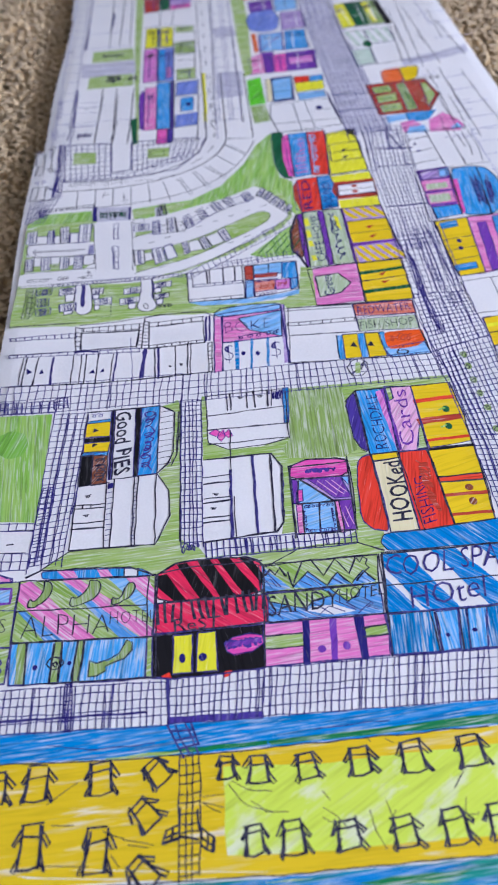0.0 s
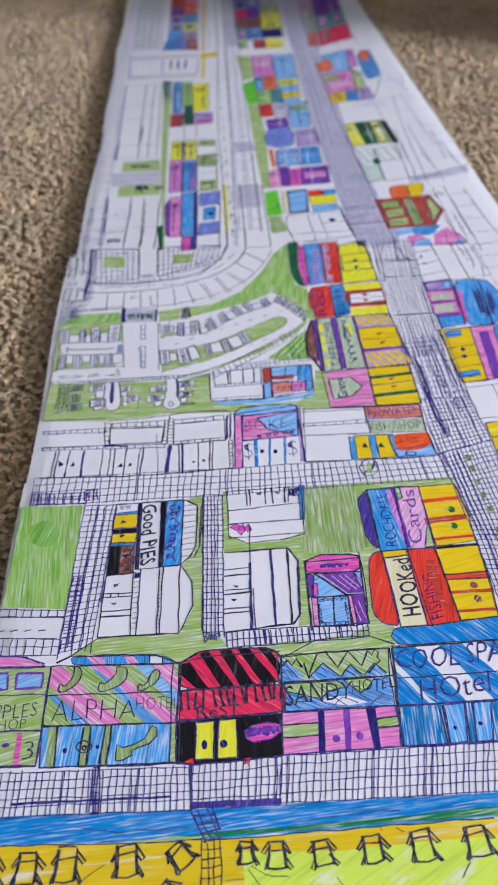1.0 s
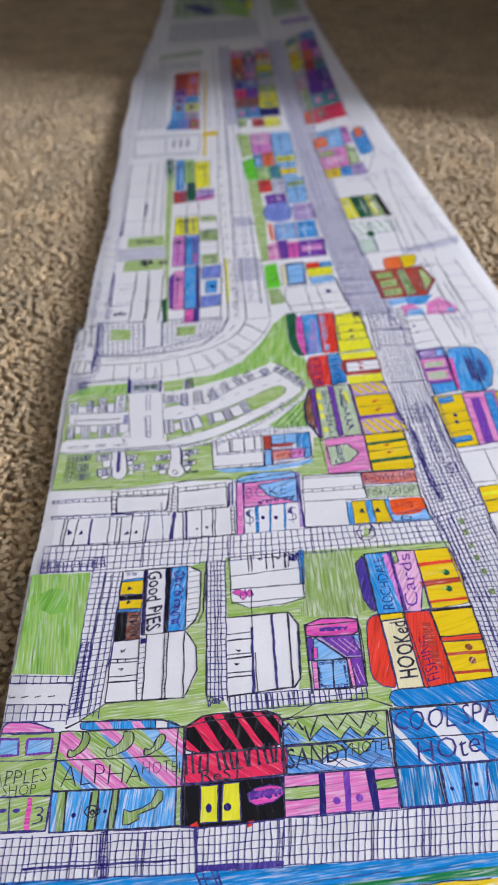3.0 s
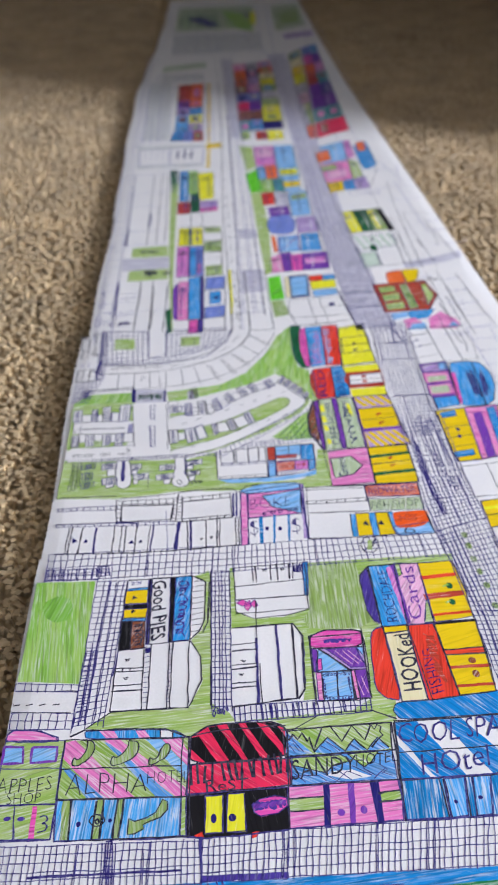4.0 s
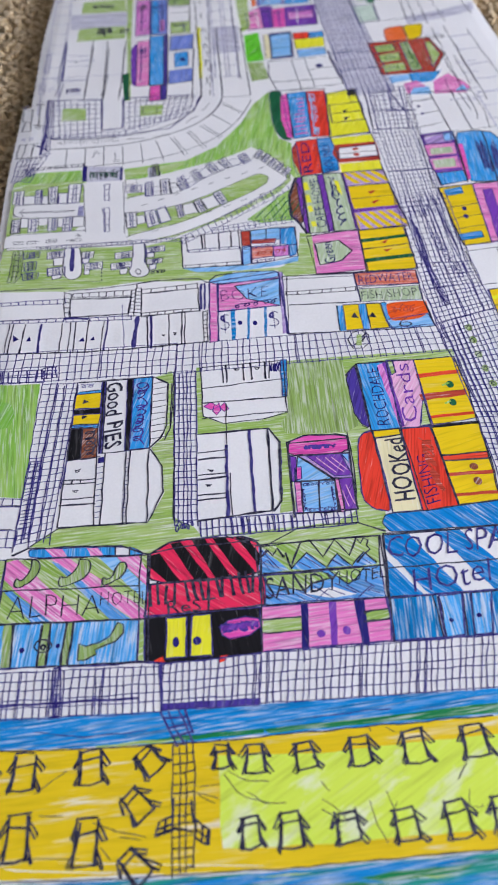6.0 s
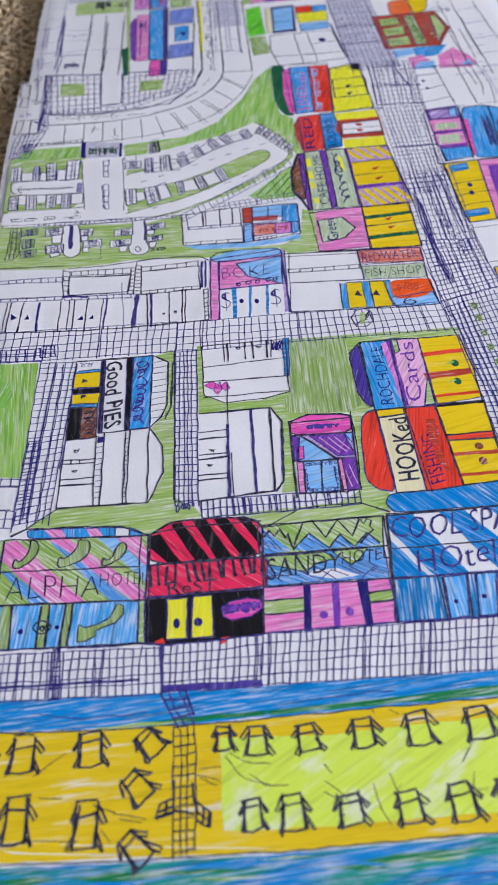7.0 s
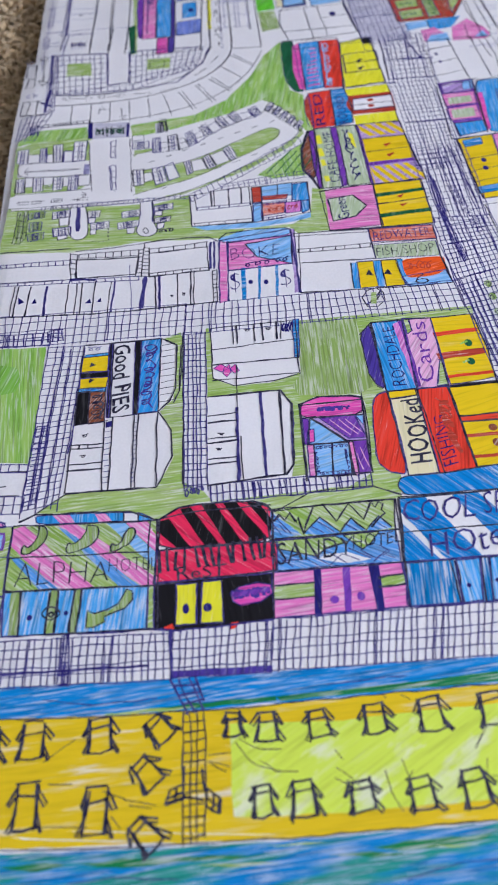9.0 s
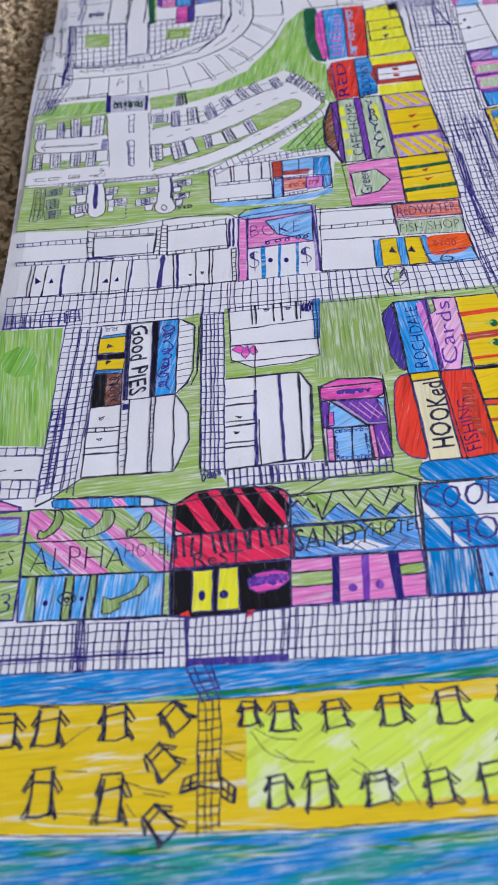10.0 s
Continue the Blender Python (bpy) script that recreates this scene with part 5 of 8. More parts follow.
course(parade, 7, 24.6, 202, 25, 229.2, 27.8, 230, 26.9, 202.2)
pen(parade, "door_line", NIB, 0.75, (-95.2, 229.5, -95.6, 203.2), (-92.8, 229.2, -93.6, 203), (-85.1, 228.4, -86.6, 202.3), (-56.9, 228.2, -57.5, 200.4), (-46.3, 228.1, -47.2, 199.9), (-36.6, 227.2, -37.9, 199.5), (-10, 228.6, -9.3, 201), (3.8, 229.8, 3.4, 201.2), (11.8, 230.6, 11.1, 201.4), (13.9, 230.4, 13.1, 201.2), (-62.4, 227.7, -62.5, 200.5), (-53.8, 227.9, -54.5, 200.1))
pen(parade, "thin_line", FAINT, 0.6, (-25.9, 240.8, -24.7, 219.8, -23.3, 200.9), (-7.3, 210.1, -6.9, 228.3))
pen(parade, "thick_line", BIRO, 1.7, (-75.4, 227.5, -75.7, 214.9, -75.9, 201.8))
pen(parade, "thick_line", BIRO, 1.3, (-34.5, 227, -35.6, 200.2))
pen(parade, "thick_line", BIRO, 3.2, (-15.9, 229.2, -17.1, 214, -18, 201.3))
pen(parade, "thick_line", BIRO, 1.8, (-7.3, 229.4, -7.3, 199.3))
pen(parade, "thick_line", BIRO, 1.6, (25, 256.9, 24, 231.4))
pen(parade, "thick_line", BIRO, 1.6, (27.2, 257.2, 26.1, 231.2))
pen(parade, "thick_line", BIRO, 2.2, (-61.3, 231.7, -53.3, 231.4, -46.4, 229.7))
fill(parade, "door_knob", NAVY, -91.7, 219, -87.9, 215.1, -91, 213, layer=5)
fill(parade, "door_knob", NAVY, -83.7, 213.2, -81.7, 217.5, -80.6, 213.4, layer=5)
fill(parade, "door_knob", NAVY, -51.8, 209.6, -48.9, 213.2, -47.7, 209.2, layer=5)
fill(parade, "door_knob", NAVY, -44.7, 209.9, -42.5, 213.6, -41.7, 210, layer=5)
scribble(parade, "door_knob", NIB, 0.7, 1, -0.9, 208.4, 1.2, 208.7, 1.2, 211.2, -0.8, 211.4)
scribble(parade, "door_knob", NIB, 0.7, 1, 6.2, 209.2, 8.3, 209.5, 8.3, 212, 6.3, 212.2)

bank = drawn("drawn_shop", "pink and blue bank front with dollar signs")
fill(bank, "roof", AQUA, 29.4, 258.1, 35.1, 264.3, 51.5, 265.5, 75.2, 264.7, 75.2, 257.9, 34.6, 254.2)
fill(bank, "post", PINK, 30, 255.8, 35, 255.8, 32.9, 201.2, 28.2, 200.6)
fill(bank, "sign", PINK, 35, 255.3, 75.6, 257.8, 73.6, 230.6, 34.3, 228.3)
fill(bank, "sign", AQUA, 46.3, 251.9, 75.5, 256.7, 73.9, 230.6, 53.2, 239.1, layer=2)
fill(bank, "post", LILAC, 75.4, 263.5, 78, 263.3, 75.7, 204.8, 72.9, 204.1, layer=2)
fill(bank, "post", BLUE, 42.4, 230.1, 45.2, 230.3, 43.7, 202, 41.4, 201.8)
fill(bank, "post", BLUE, 52.9, 230.6, 54.7, 230.4, 52.1, 201.2, 50.8, 201.3)
fill(bank, "post", BLUE, 63.4, 230.6, 65.2, 230.4, 63, 203.1, 61.3, 202.7)
pen(bank, "outline", BIRO, 0.8, (29.3, 257, 75.4, 263.5, 76, 203.8), (35, 254.7, 75.5, 257.3), (34.3, 228.3, 73.6, 230.6), (35.8, 256.3, 33.6, 201.6), (30, 256.3, 28.2, 200.6), (78, 263.3, 75, 203.9))
word(bank, "BOKE", BIRO, 36.9, 237.6, 66.7, 239.9, 67.6, 249.7, 36.8, 247.9, thin=-0.028)
scribble(bank, "sign_scrawl", NAVY, 0.9, 5, 44.8, 229.3, 71.7, 232.4, 72.2, 238.3, 45.2, 235.6)
word(bank, "$", BIRO, 35, 208.8, 40.8, 209.8, 41.2, 226.6, 35.3, 226.1, thin=-0.028)
word(bank, "$", BIRO, 65.2, 208.3, 71.4, 209.2, 71.7, 225.6, 65.4, 225.2, thin=-0.028)
spot(bank, "door_knob", NAVY, 47.4, 216.7, 1.4, 2)
spot(bank, "door_knob", NAVY, 56.6, 215.7, 1.4, 2.1)

fish_shop = drawn("drawn_shop", "fish shop with red and green signs lettered redwater fish shop")
fill(fish_shop, "sign", SALMON, 124.1, 256.8, 165.2, 256.5, 164.2, 243.1, 123.8, 243.9)
fill(fish_shop, "sign", SAGE, 124.4, 241.1, 163.7, 240.9, 163.3, 227.3, 124.2, 228.7)
fill(fish_shop, "door", YELLOW, 112.3, 226.7, 122.5, 227.2, 121.9, 204.1, 111.6, 203.7, layer=2)
fill(fish_shop, "door", YELLOW, 127, 226.8, 136.3, 225.8, 137.5, 203.6, 126.5, 203.2, layer=2)
fill(fish_shop, "frame", SKY, 108.8, 226.5, 112.3, 226.7, 111.5, 203.2, 107.5, 203.6)
fill(fish_shop, "frame", SKY, 122.5, 227.2, 127, 226.8, 125.8, 203.2, 121.8, 203.6)
fill(fish_shop, "frame", SKY, 136.4, 226.4, 140.3, 226.5, 140.1, 203.3, 136.7, 203.2)
fill(fish_shop, "poster", VERMILION, 139.5, 226, 165.3, 226.6, 164.6, 215.1, 159.5, 211, 151.9, 209.2, 140.6, 209.3, 139, 215.6, layer=3)
fill(fish_shop, "panel", AQUA, 137.4, 210.7, 164.3, 214.1, 166, 202.7, 139.9, 201.8, layer=2)
pen(fish_shop, "outline", NIB, 0.7, (80.7, 258.4, 165.2, 256.5, 163.7, 227.3, 165.8, 202.2, 139.9, 201.8, 76, 203.8), (80.7, 258.4, 76.3, 257.8), (79.8, 230, 124.2, 228.7), (124.1, 256.8, 124.2, 228.7), (124, 242.8, 164.1, 242.5), (108.8, 226.5, 107.5, 203.6), (80.7, 258.4, 76, 203.8), (112.3, 226.7, 139.6, 226.6), (111.6, 203.7, 126.5, 203.2))
course(fish_shop, 6, 78.5, 242.9, 123.5, 243.5, 122.9, 239.8, 78.2, 239.7)
course(fish_shop, 1, 78.3, 258.4, 125.6, 256.6, 125.6, 254.4, 78.4, 255.6)
word(fish_shop, "REDWATER", BIRO, 125.9, 245.9, 162, 246.6, 162.2, 254.5, 126.6, 254.2, thin=-0.01)
word(fish_shop, "FISH SHOP", NIB, 125.6, 230.7, 161, 231.3, 161.2, 238.9, 126.1, 238.2, thin=-0.02)
scribble(fish_shop, "poster_scrawl", BRICKRED, 0.9, 4, 140.9, 214.4, 156.7, 215.9, 157.4, 224.2, 141.9, 223.7)
word(fish_shop, "6", NIB, 143.8, 202.9, 152.4, 203.1, 152.7, 211.2, 144.2, 210.5, thin=-0.02)
fill(fish_shop, "door_knob", NIB, 116.1, 214.9, 120.7, 213.9, 118.8, 219.2, layer=5)
fill(fish_shop, "door_knob", NIB, 127, 214.3, 131.7, 213.3, 129.8, 218.6, layer=5)

fountain_house = drawn("drawn_house", "white house with red, blue and pink extension on a lawn")
fill(fountain_house, "panel", BRICKRED, 54.2, 293.1, 60.3, 293.6, 60.8, 309.9, 54.6, 309.2, layer=2)
fill(fountain_house, "panel", AQUA, 60.6, 297.3, 80.3, 297.7, 81.7, 311.5, 60.8, 309.9, layer=2)
fill(fountain_house, "panel", SKY, 79.8, 292.8, 90.9, 290.4, 91.2, 310.4, 81.6, 310.2, layer=2)
fill(fountain_house, "panel", BRICKRED, 60.8, 294.8, 76.2, 294.4, 77.8, 299.2, 60.7, 299.2, layer=3)
fill(fountain_house, "panel", AQUA, 53.5, 272.8, 58.7, 273.4, 59.5, 292.5, 54.2, 292.4, layer=2)
fill(fountain_house, "panel", SALMON, 59.5, 278.6, 73.7, 280.1, 74.8, 291.5, 59.7, 290.6, layer=2)
fill(fountain_house, "panel", ORCHID, 74.4, 279.4, 84.5, 280.2, 85.3, 291, 74.7, 290.9, layer=2)
fill(fountain_house, "panel", SKY, 85.1, 278.9, 89.8, 280.8, 91, 291.6, 86, 290.9, layer=3)
fill(fountain_house, "base", AQUA, 13.6, 273.4, 55.7, 272, 79.9, 275.3, 90.7, 278.9, 90.1, 273.7, 77.6, 270.3, 55.3, 267.4, 22.6, 268.5, layer=2)
scribble(fountain_house, "panel_scrawl", BRICKRED, 0.9, 5, 61.9, 281.4, 82.6, 282.8, 83.1, 288.2, 62.4, 287.3)
pen(fountain_house, "outline", NIB, 0.75, (12.8, 305.5, 35.5, 309.4, 54.7, 311.1), (12.8, 305.5, 13.9, 273.4), (16.3, 305.8, 17, 290.3), (27, 309, 27.1, 292.3), (29, 309.4, 29, 292.1), (38.9, 309.7, 38.4, 292.3), (47.4, 310.7, 46.7, 292.6), (52.8, 310.7, 52.8, 272.9), (54.6, 309.2, 60.8, 309.9, 81.7, 311.5, 91.7, 311, 90.7, 278.9), (60.8, 309.9, 59.1, 273.4), (71.6, 310.6, 70.8, 297.5), (13.9, 273.4, 53.5, 272.8, 80, 276.5, 90.7, 278.9))
course(fountain_house, 5, 17, 292.1, 52.7, 293.2, 52.6, 290.8, 17, 289.7)
course(fountain_house, 4, 14.7, 276.2, 53.1, 276.9, 53.2, 273.4, 14.3, 273.4)
course(fountain_house, 6, 55.6, 291.7, 79.9, 293.4, 79.6, 291, 55.5, 289.3)
course(fountain_house, 5, 59.7, 276.2, 74.6, 277.6, 74.4, 275.3, 59.5, 273.3)


# ---- the market street ----

street = drawn("drawn_street", "wide squared shopping street in blue biro")
tiles(street, "paving", BIRO, 0.55, 10, 10, 167.2, 430.3, 202.9, 430, 207.8, 495.8, 170.5, 495)
tiles(street, "paving", BIRO, 0.5, 11, 11, 168.4, 370.9, 201.4, 371.3, 202.9, 430, 167.2, 430.3)
tiles(street, "paving", BIRO, 0.52, 11, 11, 167.4, 315, 200.5, 317.7, 201.4, 371.3, 168.4, 370.9)
pen(street, "dark_line", BIRO, 1.5, (170.5, 459.7, 187, 459.3, 204.7, 458))
pen(street, "dark_line", BIRO, 1.3, (170.7, 430.6, 188.3, 431, 202.1, 430.1))
pen(street, "dark_line", BIRO, 1.2, (169.4, 371.5, 185, 371.8, 202.4, 372))
pen(street, "dark_line", NIB, 1.3, (169.9, 491.4, 169.5, 464.2, 167.2, 430.3))
pen(street, "dark_line", BIRO, 1.1, (191.4, 495.1, 188, 457.4))
tiles(street, "paving", BIRO, 0.58, 11, 12, 167, 262.8, 203.1, 261.8, 204, 340, 166.5, 338)
tiles(street, "paving", BIRO, 0.62, 12, 13, 167.1, 204.6, 205.5, 214.6, 203.1, 261.8, 166.1, 262.8)
tiles(street, "paving", BIRO, 0.62, 13, 18, 172.3, 130.9, 209.8, 128.1, 206.8, 214.5, 167.4, 203.1)
tiles(street, "paving", BIRO, 0.62, 12, 16, 174, 70.6, 206.8, 67.6, 209.8, 128.1, 172.3, 130.9)
pen(street, "dark_line", BIRO, 0.75, (171.8, 314.7, 171.6, 266.3, 174.9, 219.3), (173.7, 310.6, 173.1, 262.6, 176.3, 220.7), (175, 304, 174.7, 260.1, 178.2, 221.6), (187.5, 327.7, 187.6, 272.9), (194.2, 318.9, 197.6, 268.3), (165.1, 237.4, 170, 190.5), (172.7, 311.4, 172.5, 265, 176.2, 220.2), (174.3, 307.9, 174, 261.9, 177.1, 221.2), (175.6, 301.4, 175.5, 258.9, 179.4, 222), (189.5, 326.1, 189.6, 275.1), (193.7, 335.9, 195, 274.5, 197.8, 250.8), (195, 331, 197.4, 276.7), (172, 277, 174, 242), (170, 253.7, 190.9, 257.3), (170, 236.9, 192, 239.1))
pen(street, "dark_line", BIRO, 1.6, (191.6, 484.7, 197.7, 456.7), (161.4, 426.7, 171.7, 425.5), (182.2, 458.5, 206.9, 457.4))
spot(street, "tree", OLIVE, 185.5, 198.8, 2.3, 3)
scribble(street, "tree_outline", NIB, 0.6, 1, 182, 195.6, 187.3, 195.1, 189, 201.9, 183.7, 202.5, layer=6)
spot(street, "tree", OLIVE, 185.5, 187.9, 2.3, 3)
scribble(street, "tree_outline", NIB, 0.6, 1, 182, 184.9, 187.3, 184.4, 189, 191, 183.7, 191.5, layer=6)
spot(street, "tree", OLIVE, 185.7, 175.5, 2.2, 2.9)
scribble(street, "tree_outline", NIB, 0.6, 1, 182.3, 172.6, 187.4, 172, 189.1, 178.5, 183.9, 179, layer=6)
spot(street, "tree", OLIVE, 186.6, 163.8, 2.2, 2.8)
scribble(street, "tree_outline", NIB, 0.6, 1, 183.2, 161, 188.3, 160.5, 189.9, 166.7, 184.8, 167.2, layer=6)
spot(street, "tree", OLIVE, 187.8, 151.6, 2.2, 2.7)
scribble(street, "tree_outline", NIB, 0.6, 1, 184.5, 148.9, 189.5, 148.4, 191.2, 154.4, 186.1, 154.9, layer=6)
spot(street, "tree", OLIVE, 188.2, 134.3, 2.1, 2.6)
scribble(street, "tree_outline", NIB, 0.6, 1, 185, 131.7, 189.8, 131.3, 191.4, 137, 186.5, 137.5, layer=6)
spot(street, "tree", OLIVE, 188.3, 117.9, 2, 2.5)
scribble(street, "tree_outline", NIB, 0.6, 1, 185.1, 115.4, 189.9, 115, 191.4, 120.4, 186.6, 120.9, layer=6)
scribble(street, "bench", BIRO, 0.6, 1, 180.2, 287.1, 187.9, 287.5, 189.1, 296.1, 182.1, 295.6)
scribble(street, "bench", BIRO, 0.6, 1, 181.3, 281.4, 188.9, 281.9, 190.1, 290.4, 183.1, 289.9)
scribble(street, "bench", BIRO, 0.6, 1, 182.3, 275.9, 189.8, 276.3, 191, 284.7, 184.1, 284.2)
scribble(street, "bench", BIRO, 0.6, 1, 183.3, 270.4, 190.8, 270.8, 192, 279.1, 185.1, 278.6)
scribble(street, "bench", BIRO, 0.6, 1, 184.3, 265, 191.8, 265.3, 192.9, 273.5, 186.1, 273.1)
scribble(street, "bench", BIRO, 0.6, 1, 185.2, 259.6, 192.7, 260, 193.9, 268.1, 187.1, 267.6)
scribble(street, "bench", BIRO, 0.6, 1, 186.2, 254.3, 193.6, 254.7, 194.8, 262.7, 188.1, 262.2)
scribble(street, "bench", BIRO, 0.6, 1, 187.2, 249.1, 194.5, 249.5, 195.7, 257.3, 189, 256.9)
scribble(street, "bench", BIRO, 0.6, 1, 188.1, 243.9, 195.4, 244.3, 196.6, 252.1, 190, 251.6)

green_end = drawn("drawn_shop", "shop in green, pink, blue and red with a yellow front")
fill(green_end, "roof", PINE, 91.3, 500.5, 101.7, 501.1, 101, 450.6, 102.3, 422, 95.2, 424.4, 90.1, 439.1, 89.4, 469.5)
fill(green_end, "stripe", ROSE, 100.3, 491.9, 105.9, 496.9, 103.6, 425.1, 99.4, 427.2, 97.1, 455.4, layer=2)
fill(green_end, "sign", SKY, 105.8, 495.9, 121.8, 496.8, 118.1, 426.7, 103.5, 424.3)
fill(green_end, "sign", RED, 122.2, 496.8, 137.8, 497.7, 133.3, 425.8, 117.9, 425.1)
fill(green_end, "front", LEMON, 137.8, 491.1, 163, 497.5, 164.3, 428, 132.1, 423.4)
fill(green_end, "door", LEMON, 138.1, 472.7, 164.5, 475, 163.2, 447.6, 136.8, 444.7, layer=2)
pen(green_end, "lettering", ROSE, 2, (105.8, 430.3, 115.5, 432.7), (107.1, 437.2, 115.5, 438.3), (106.4, 441.6, 116.1, 444.1), (107.7, 448.7, 116.2, 449.9), (107.4, 453.3, 116.8, 455.8), (108.7, 460.5, 116.9, 461.6), (111.6, 465.6, 117.5, 467.7), (112.6, 473, 117.6, 473.7), (112.1, 477.8, 118.3, 479.9), (113.1, 485.3, 118.3, 486), layer=5)
scribble(green_end, "sign_scrawl", AQUA, 1.4, 8, 125, 429.2, 128.9, 494.1, 123.2, 492.9, 119.5, 427.4)
pen(green_end, "outline", NIB, 0.8, (121.8, 496.8, 118, 425.9), (137.8, 497.7, 133.3, 425.8), (105.8, 495.9, 103.5, 424.3), (137.8, 491.1, 163, 497.5, 164.3, 428, 132.1, 423.4, 137.8, 491.1), (138.1, 472.7, 164.5, 475, 163.2, 447.6, 136.8, 444.7, 138.1, 472.7), (137.9, 458.5, 164.4, 460.6), (91.3, 500.5, 106.3, 500.6, 138.2, 500.5))
fill(green_end, "door_knob", NIB, 147.5, 462.6, 153.3, 464.6, 148.7, 458.1, layer=5)
fill(green_end, "door_knob", NIB, 146.7, 451.3, 152.4, 453.2, 147.8, 446.8, layer=5)

redround = drawn("drawn_shop", "shop in red and blue with a white door between brown bands")
fill(redround, "roof", BRICKRED, 99.9, 407.8, 105.6, 420, 104.5, 373.7, 99.9, 377.1)
fill(redround, "sign", RED, 104.7, 420.1, 121.5, 422.2, 119.9, 374.9, 103.6, 373)
fill(redround, "sign", BLUE, 121.5, 422.2, 132.1, 423.4, 134.4, 397.6, 132.2, 376.5, 119.8, 374.2)
fill(redround, "band", LEMON, 132.7, 421.7, 164.6, 424.6, 166, 413, 133.9, 411.9)
fill(redround, "band", BRICKRED, 133.9, 411.9, 166.2, 413.8, 165.8, 387.8, 134.1, 386.8, 130.5, 399.6)
fill(redround, "door", PAPER, 136.6, 406.8, 165.4, 409.1, 165.3, 394.1, 135.3, 392.1, layer=2)
fill(redround, "band", LEMON, 133.9, 385.3, 165, 387.9, 165.1, 374.3, 134.1, 372.6)
pen(redround, "outline", NIB, 0.7, (104.7, 420.1, 121.5, 422.2, 132.1, 423.4, 165.2, 425.4, 164.9, 373.6), (121.5, 422.2, 119.8, 374.2), (103.6, 373, 165.1, 374.3), (136.3, 398.9, 165.7, 401.1), (136.3, 407.6, 165.5, 409.9), (135.3, 392.1, 166, 393.2))
word(redround, "RED", NAVY, 113.2, 377.1, 114.1, 419, 107.5, 418.1, 105.9, 375.7)
word(redround, "ROUND", NAVY, 129.7, 376.8, 129.7, 412.4, 124.1, 412.2, 122.2, 376.1)
pen(redround, "sign_dots", NAVY, 1, (117.8, 413.7, 119, 412.8), (117.7, 406.6, 118.9, 405.6), (117.7, 399.5, 118.8, 398.6), (117.6, 392.5, 118.8, 391.6), (117.6, 385.7, 118.7, 384.8), (117.5, 378.9, 118.7, 378))
spot(redround, "door_knob", BRICKRED, 149.1, 404.6, 2.6, 1.9)
spot(redround, "door_knob", BRICKRED, 148.7, 396.7, 2.5, 2)

cafe = drawn("drawn_shop", "cafe in green and purple with yellow striped front lettered cafe home")
fill(cafe, "roof", RUST, 98.9, 368.2, 92, 345.1, 91.2, 323.7, 98, 312.6, 102.5, 343.9)
fill(cafe, "roof", PURPLE, 99.2, 370.3, 103.7, 371.2, 101.7, 301.4, 99, 304.2, 98.2, 330.8, layer=2)
pen(cafe, "roof_edge", NIB, 2.2, (99.6, 371, 91.9, 348.5, 91, 325.1, 96.2, 312.8, 99.4, 301.7))
fill(cafe, "sign", SAGE, 101.4, 302.1, 114.8, 303.1, 115.4, 372.8, 103.4, 372)
for patch in ((103.2, 363.4, 107, 364.4, 107.7, 353.7, 103.7, 353.4), (103, 347.9, 106.2, 348.3, 107, 338.6, 103.5, 338.3), (103.4, 334.3, 106.5, 334.6, 107.3, 327.8, 104, 326.9), (103.8, 315.8, 106.9, 316.1, 107.3, 310.3, 104.2, 309.3), (126.7, 365.6, 129.9, 362.4, 130.1, 344.8, 127, 350.7)):
    fill(cafe, "patch", LEMON, *patch, layer=3)
fill(cafe, "stripe", PURPLE, 114, 303.2, 118.6, 303.3, 119.9, 373, 115.4, 372.8, layer=2)
fill(cafe, "sign", SAGE, 118.6, 303.3, 133.6, 304.1, 133.5, 373.5, 119.9, 373)
fill(cafe, "front", YELLOW, 134.9, 302.7, 170.5, 303.7, 165, 374.9, 134.4, 373.5)
fill(cafe, "post", PURPLE, 133.1, 303.5, 135.6, 302.6, 135.6, 373.3, 133.5, 373.5, layer=3)
fill(cafe, "purple_band", LILAC, 134.9, 355.4, 166.6, 356.6, 165.3, 374.2, 134.7, 372.7, layer=2)
fill(cafe, "purple_band", LILAC, 136.4, 302.5, 170.3, 304.4, 168, 326.1, 135.8, 325.2, layer=2)
stripes(cafe, "stripe", YELLOW, 4, 0.6, 0.3, 136.1, 358.1, 166.7, 359.5, 165.7, 374.1, 135.1, 372.6, layer=3)
stripes(cafe, "stripe", YELLOW, 5, 0.58, 0.3, 136.8, 303.1, 170.4, 305, 168.4, 324.1, 136.1, 322.5, layer=3)
fill(cafe, "purple_band", PURPLE, 135.1, 323.3, 167.8, 325.5, 167.3, 328.9, 134.9, 327.3, layer=3)
pen(cafe, "outline", NIB, 0.8, (103.4, 372, 133.5, 373.5, 165, 374.9, 167.6, 336.3, 170.4, 303.1), (101.4, 302.1, 134.9, 302.7, 170.5, 303.7), (115.4, 372.8, 114.8, 303.1), (119.9, 373, 118.6, 303.3), (103.4, 372, 101.4, 302.1), (135.6, 339.3, 166.1, 341.3), (134.4, 373.5, 134.9, 302.7), (134.9, 355.4, 166.6, 356.6))
word(cafe, "CAFE HOME", NAVY, 114, 308, 115.3, 368.1, 109, 367.3, 107.4, 307.4, thin=-0.01)
scribble(cafe, "sign_scrawl", NAVY, 1.2, 7, 130.2, 310.1, 127.9, 369.6, 122, 368.8, 122.2, 308.4)
fill(cafe, "door_knob", BRICKRED, 148.8, 347.1, 155.5, 348.5, 150.7, 344.1, layer=5)
fill(cafe, "door_knob", BRICKRED, 149.1, 334.6, 155.8, 336.6, 151, 331.7, layer=5)

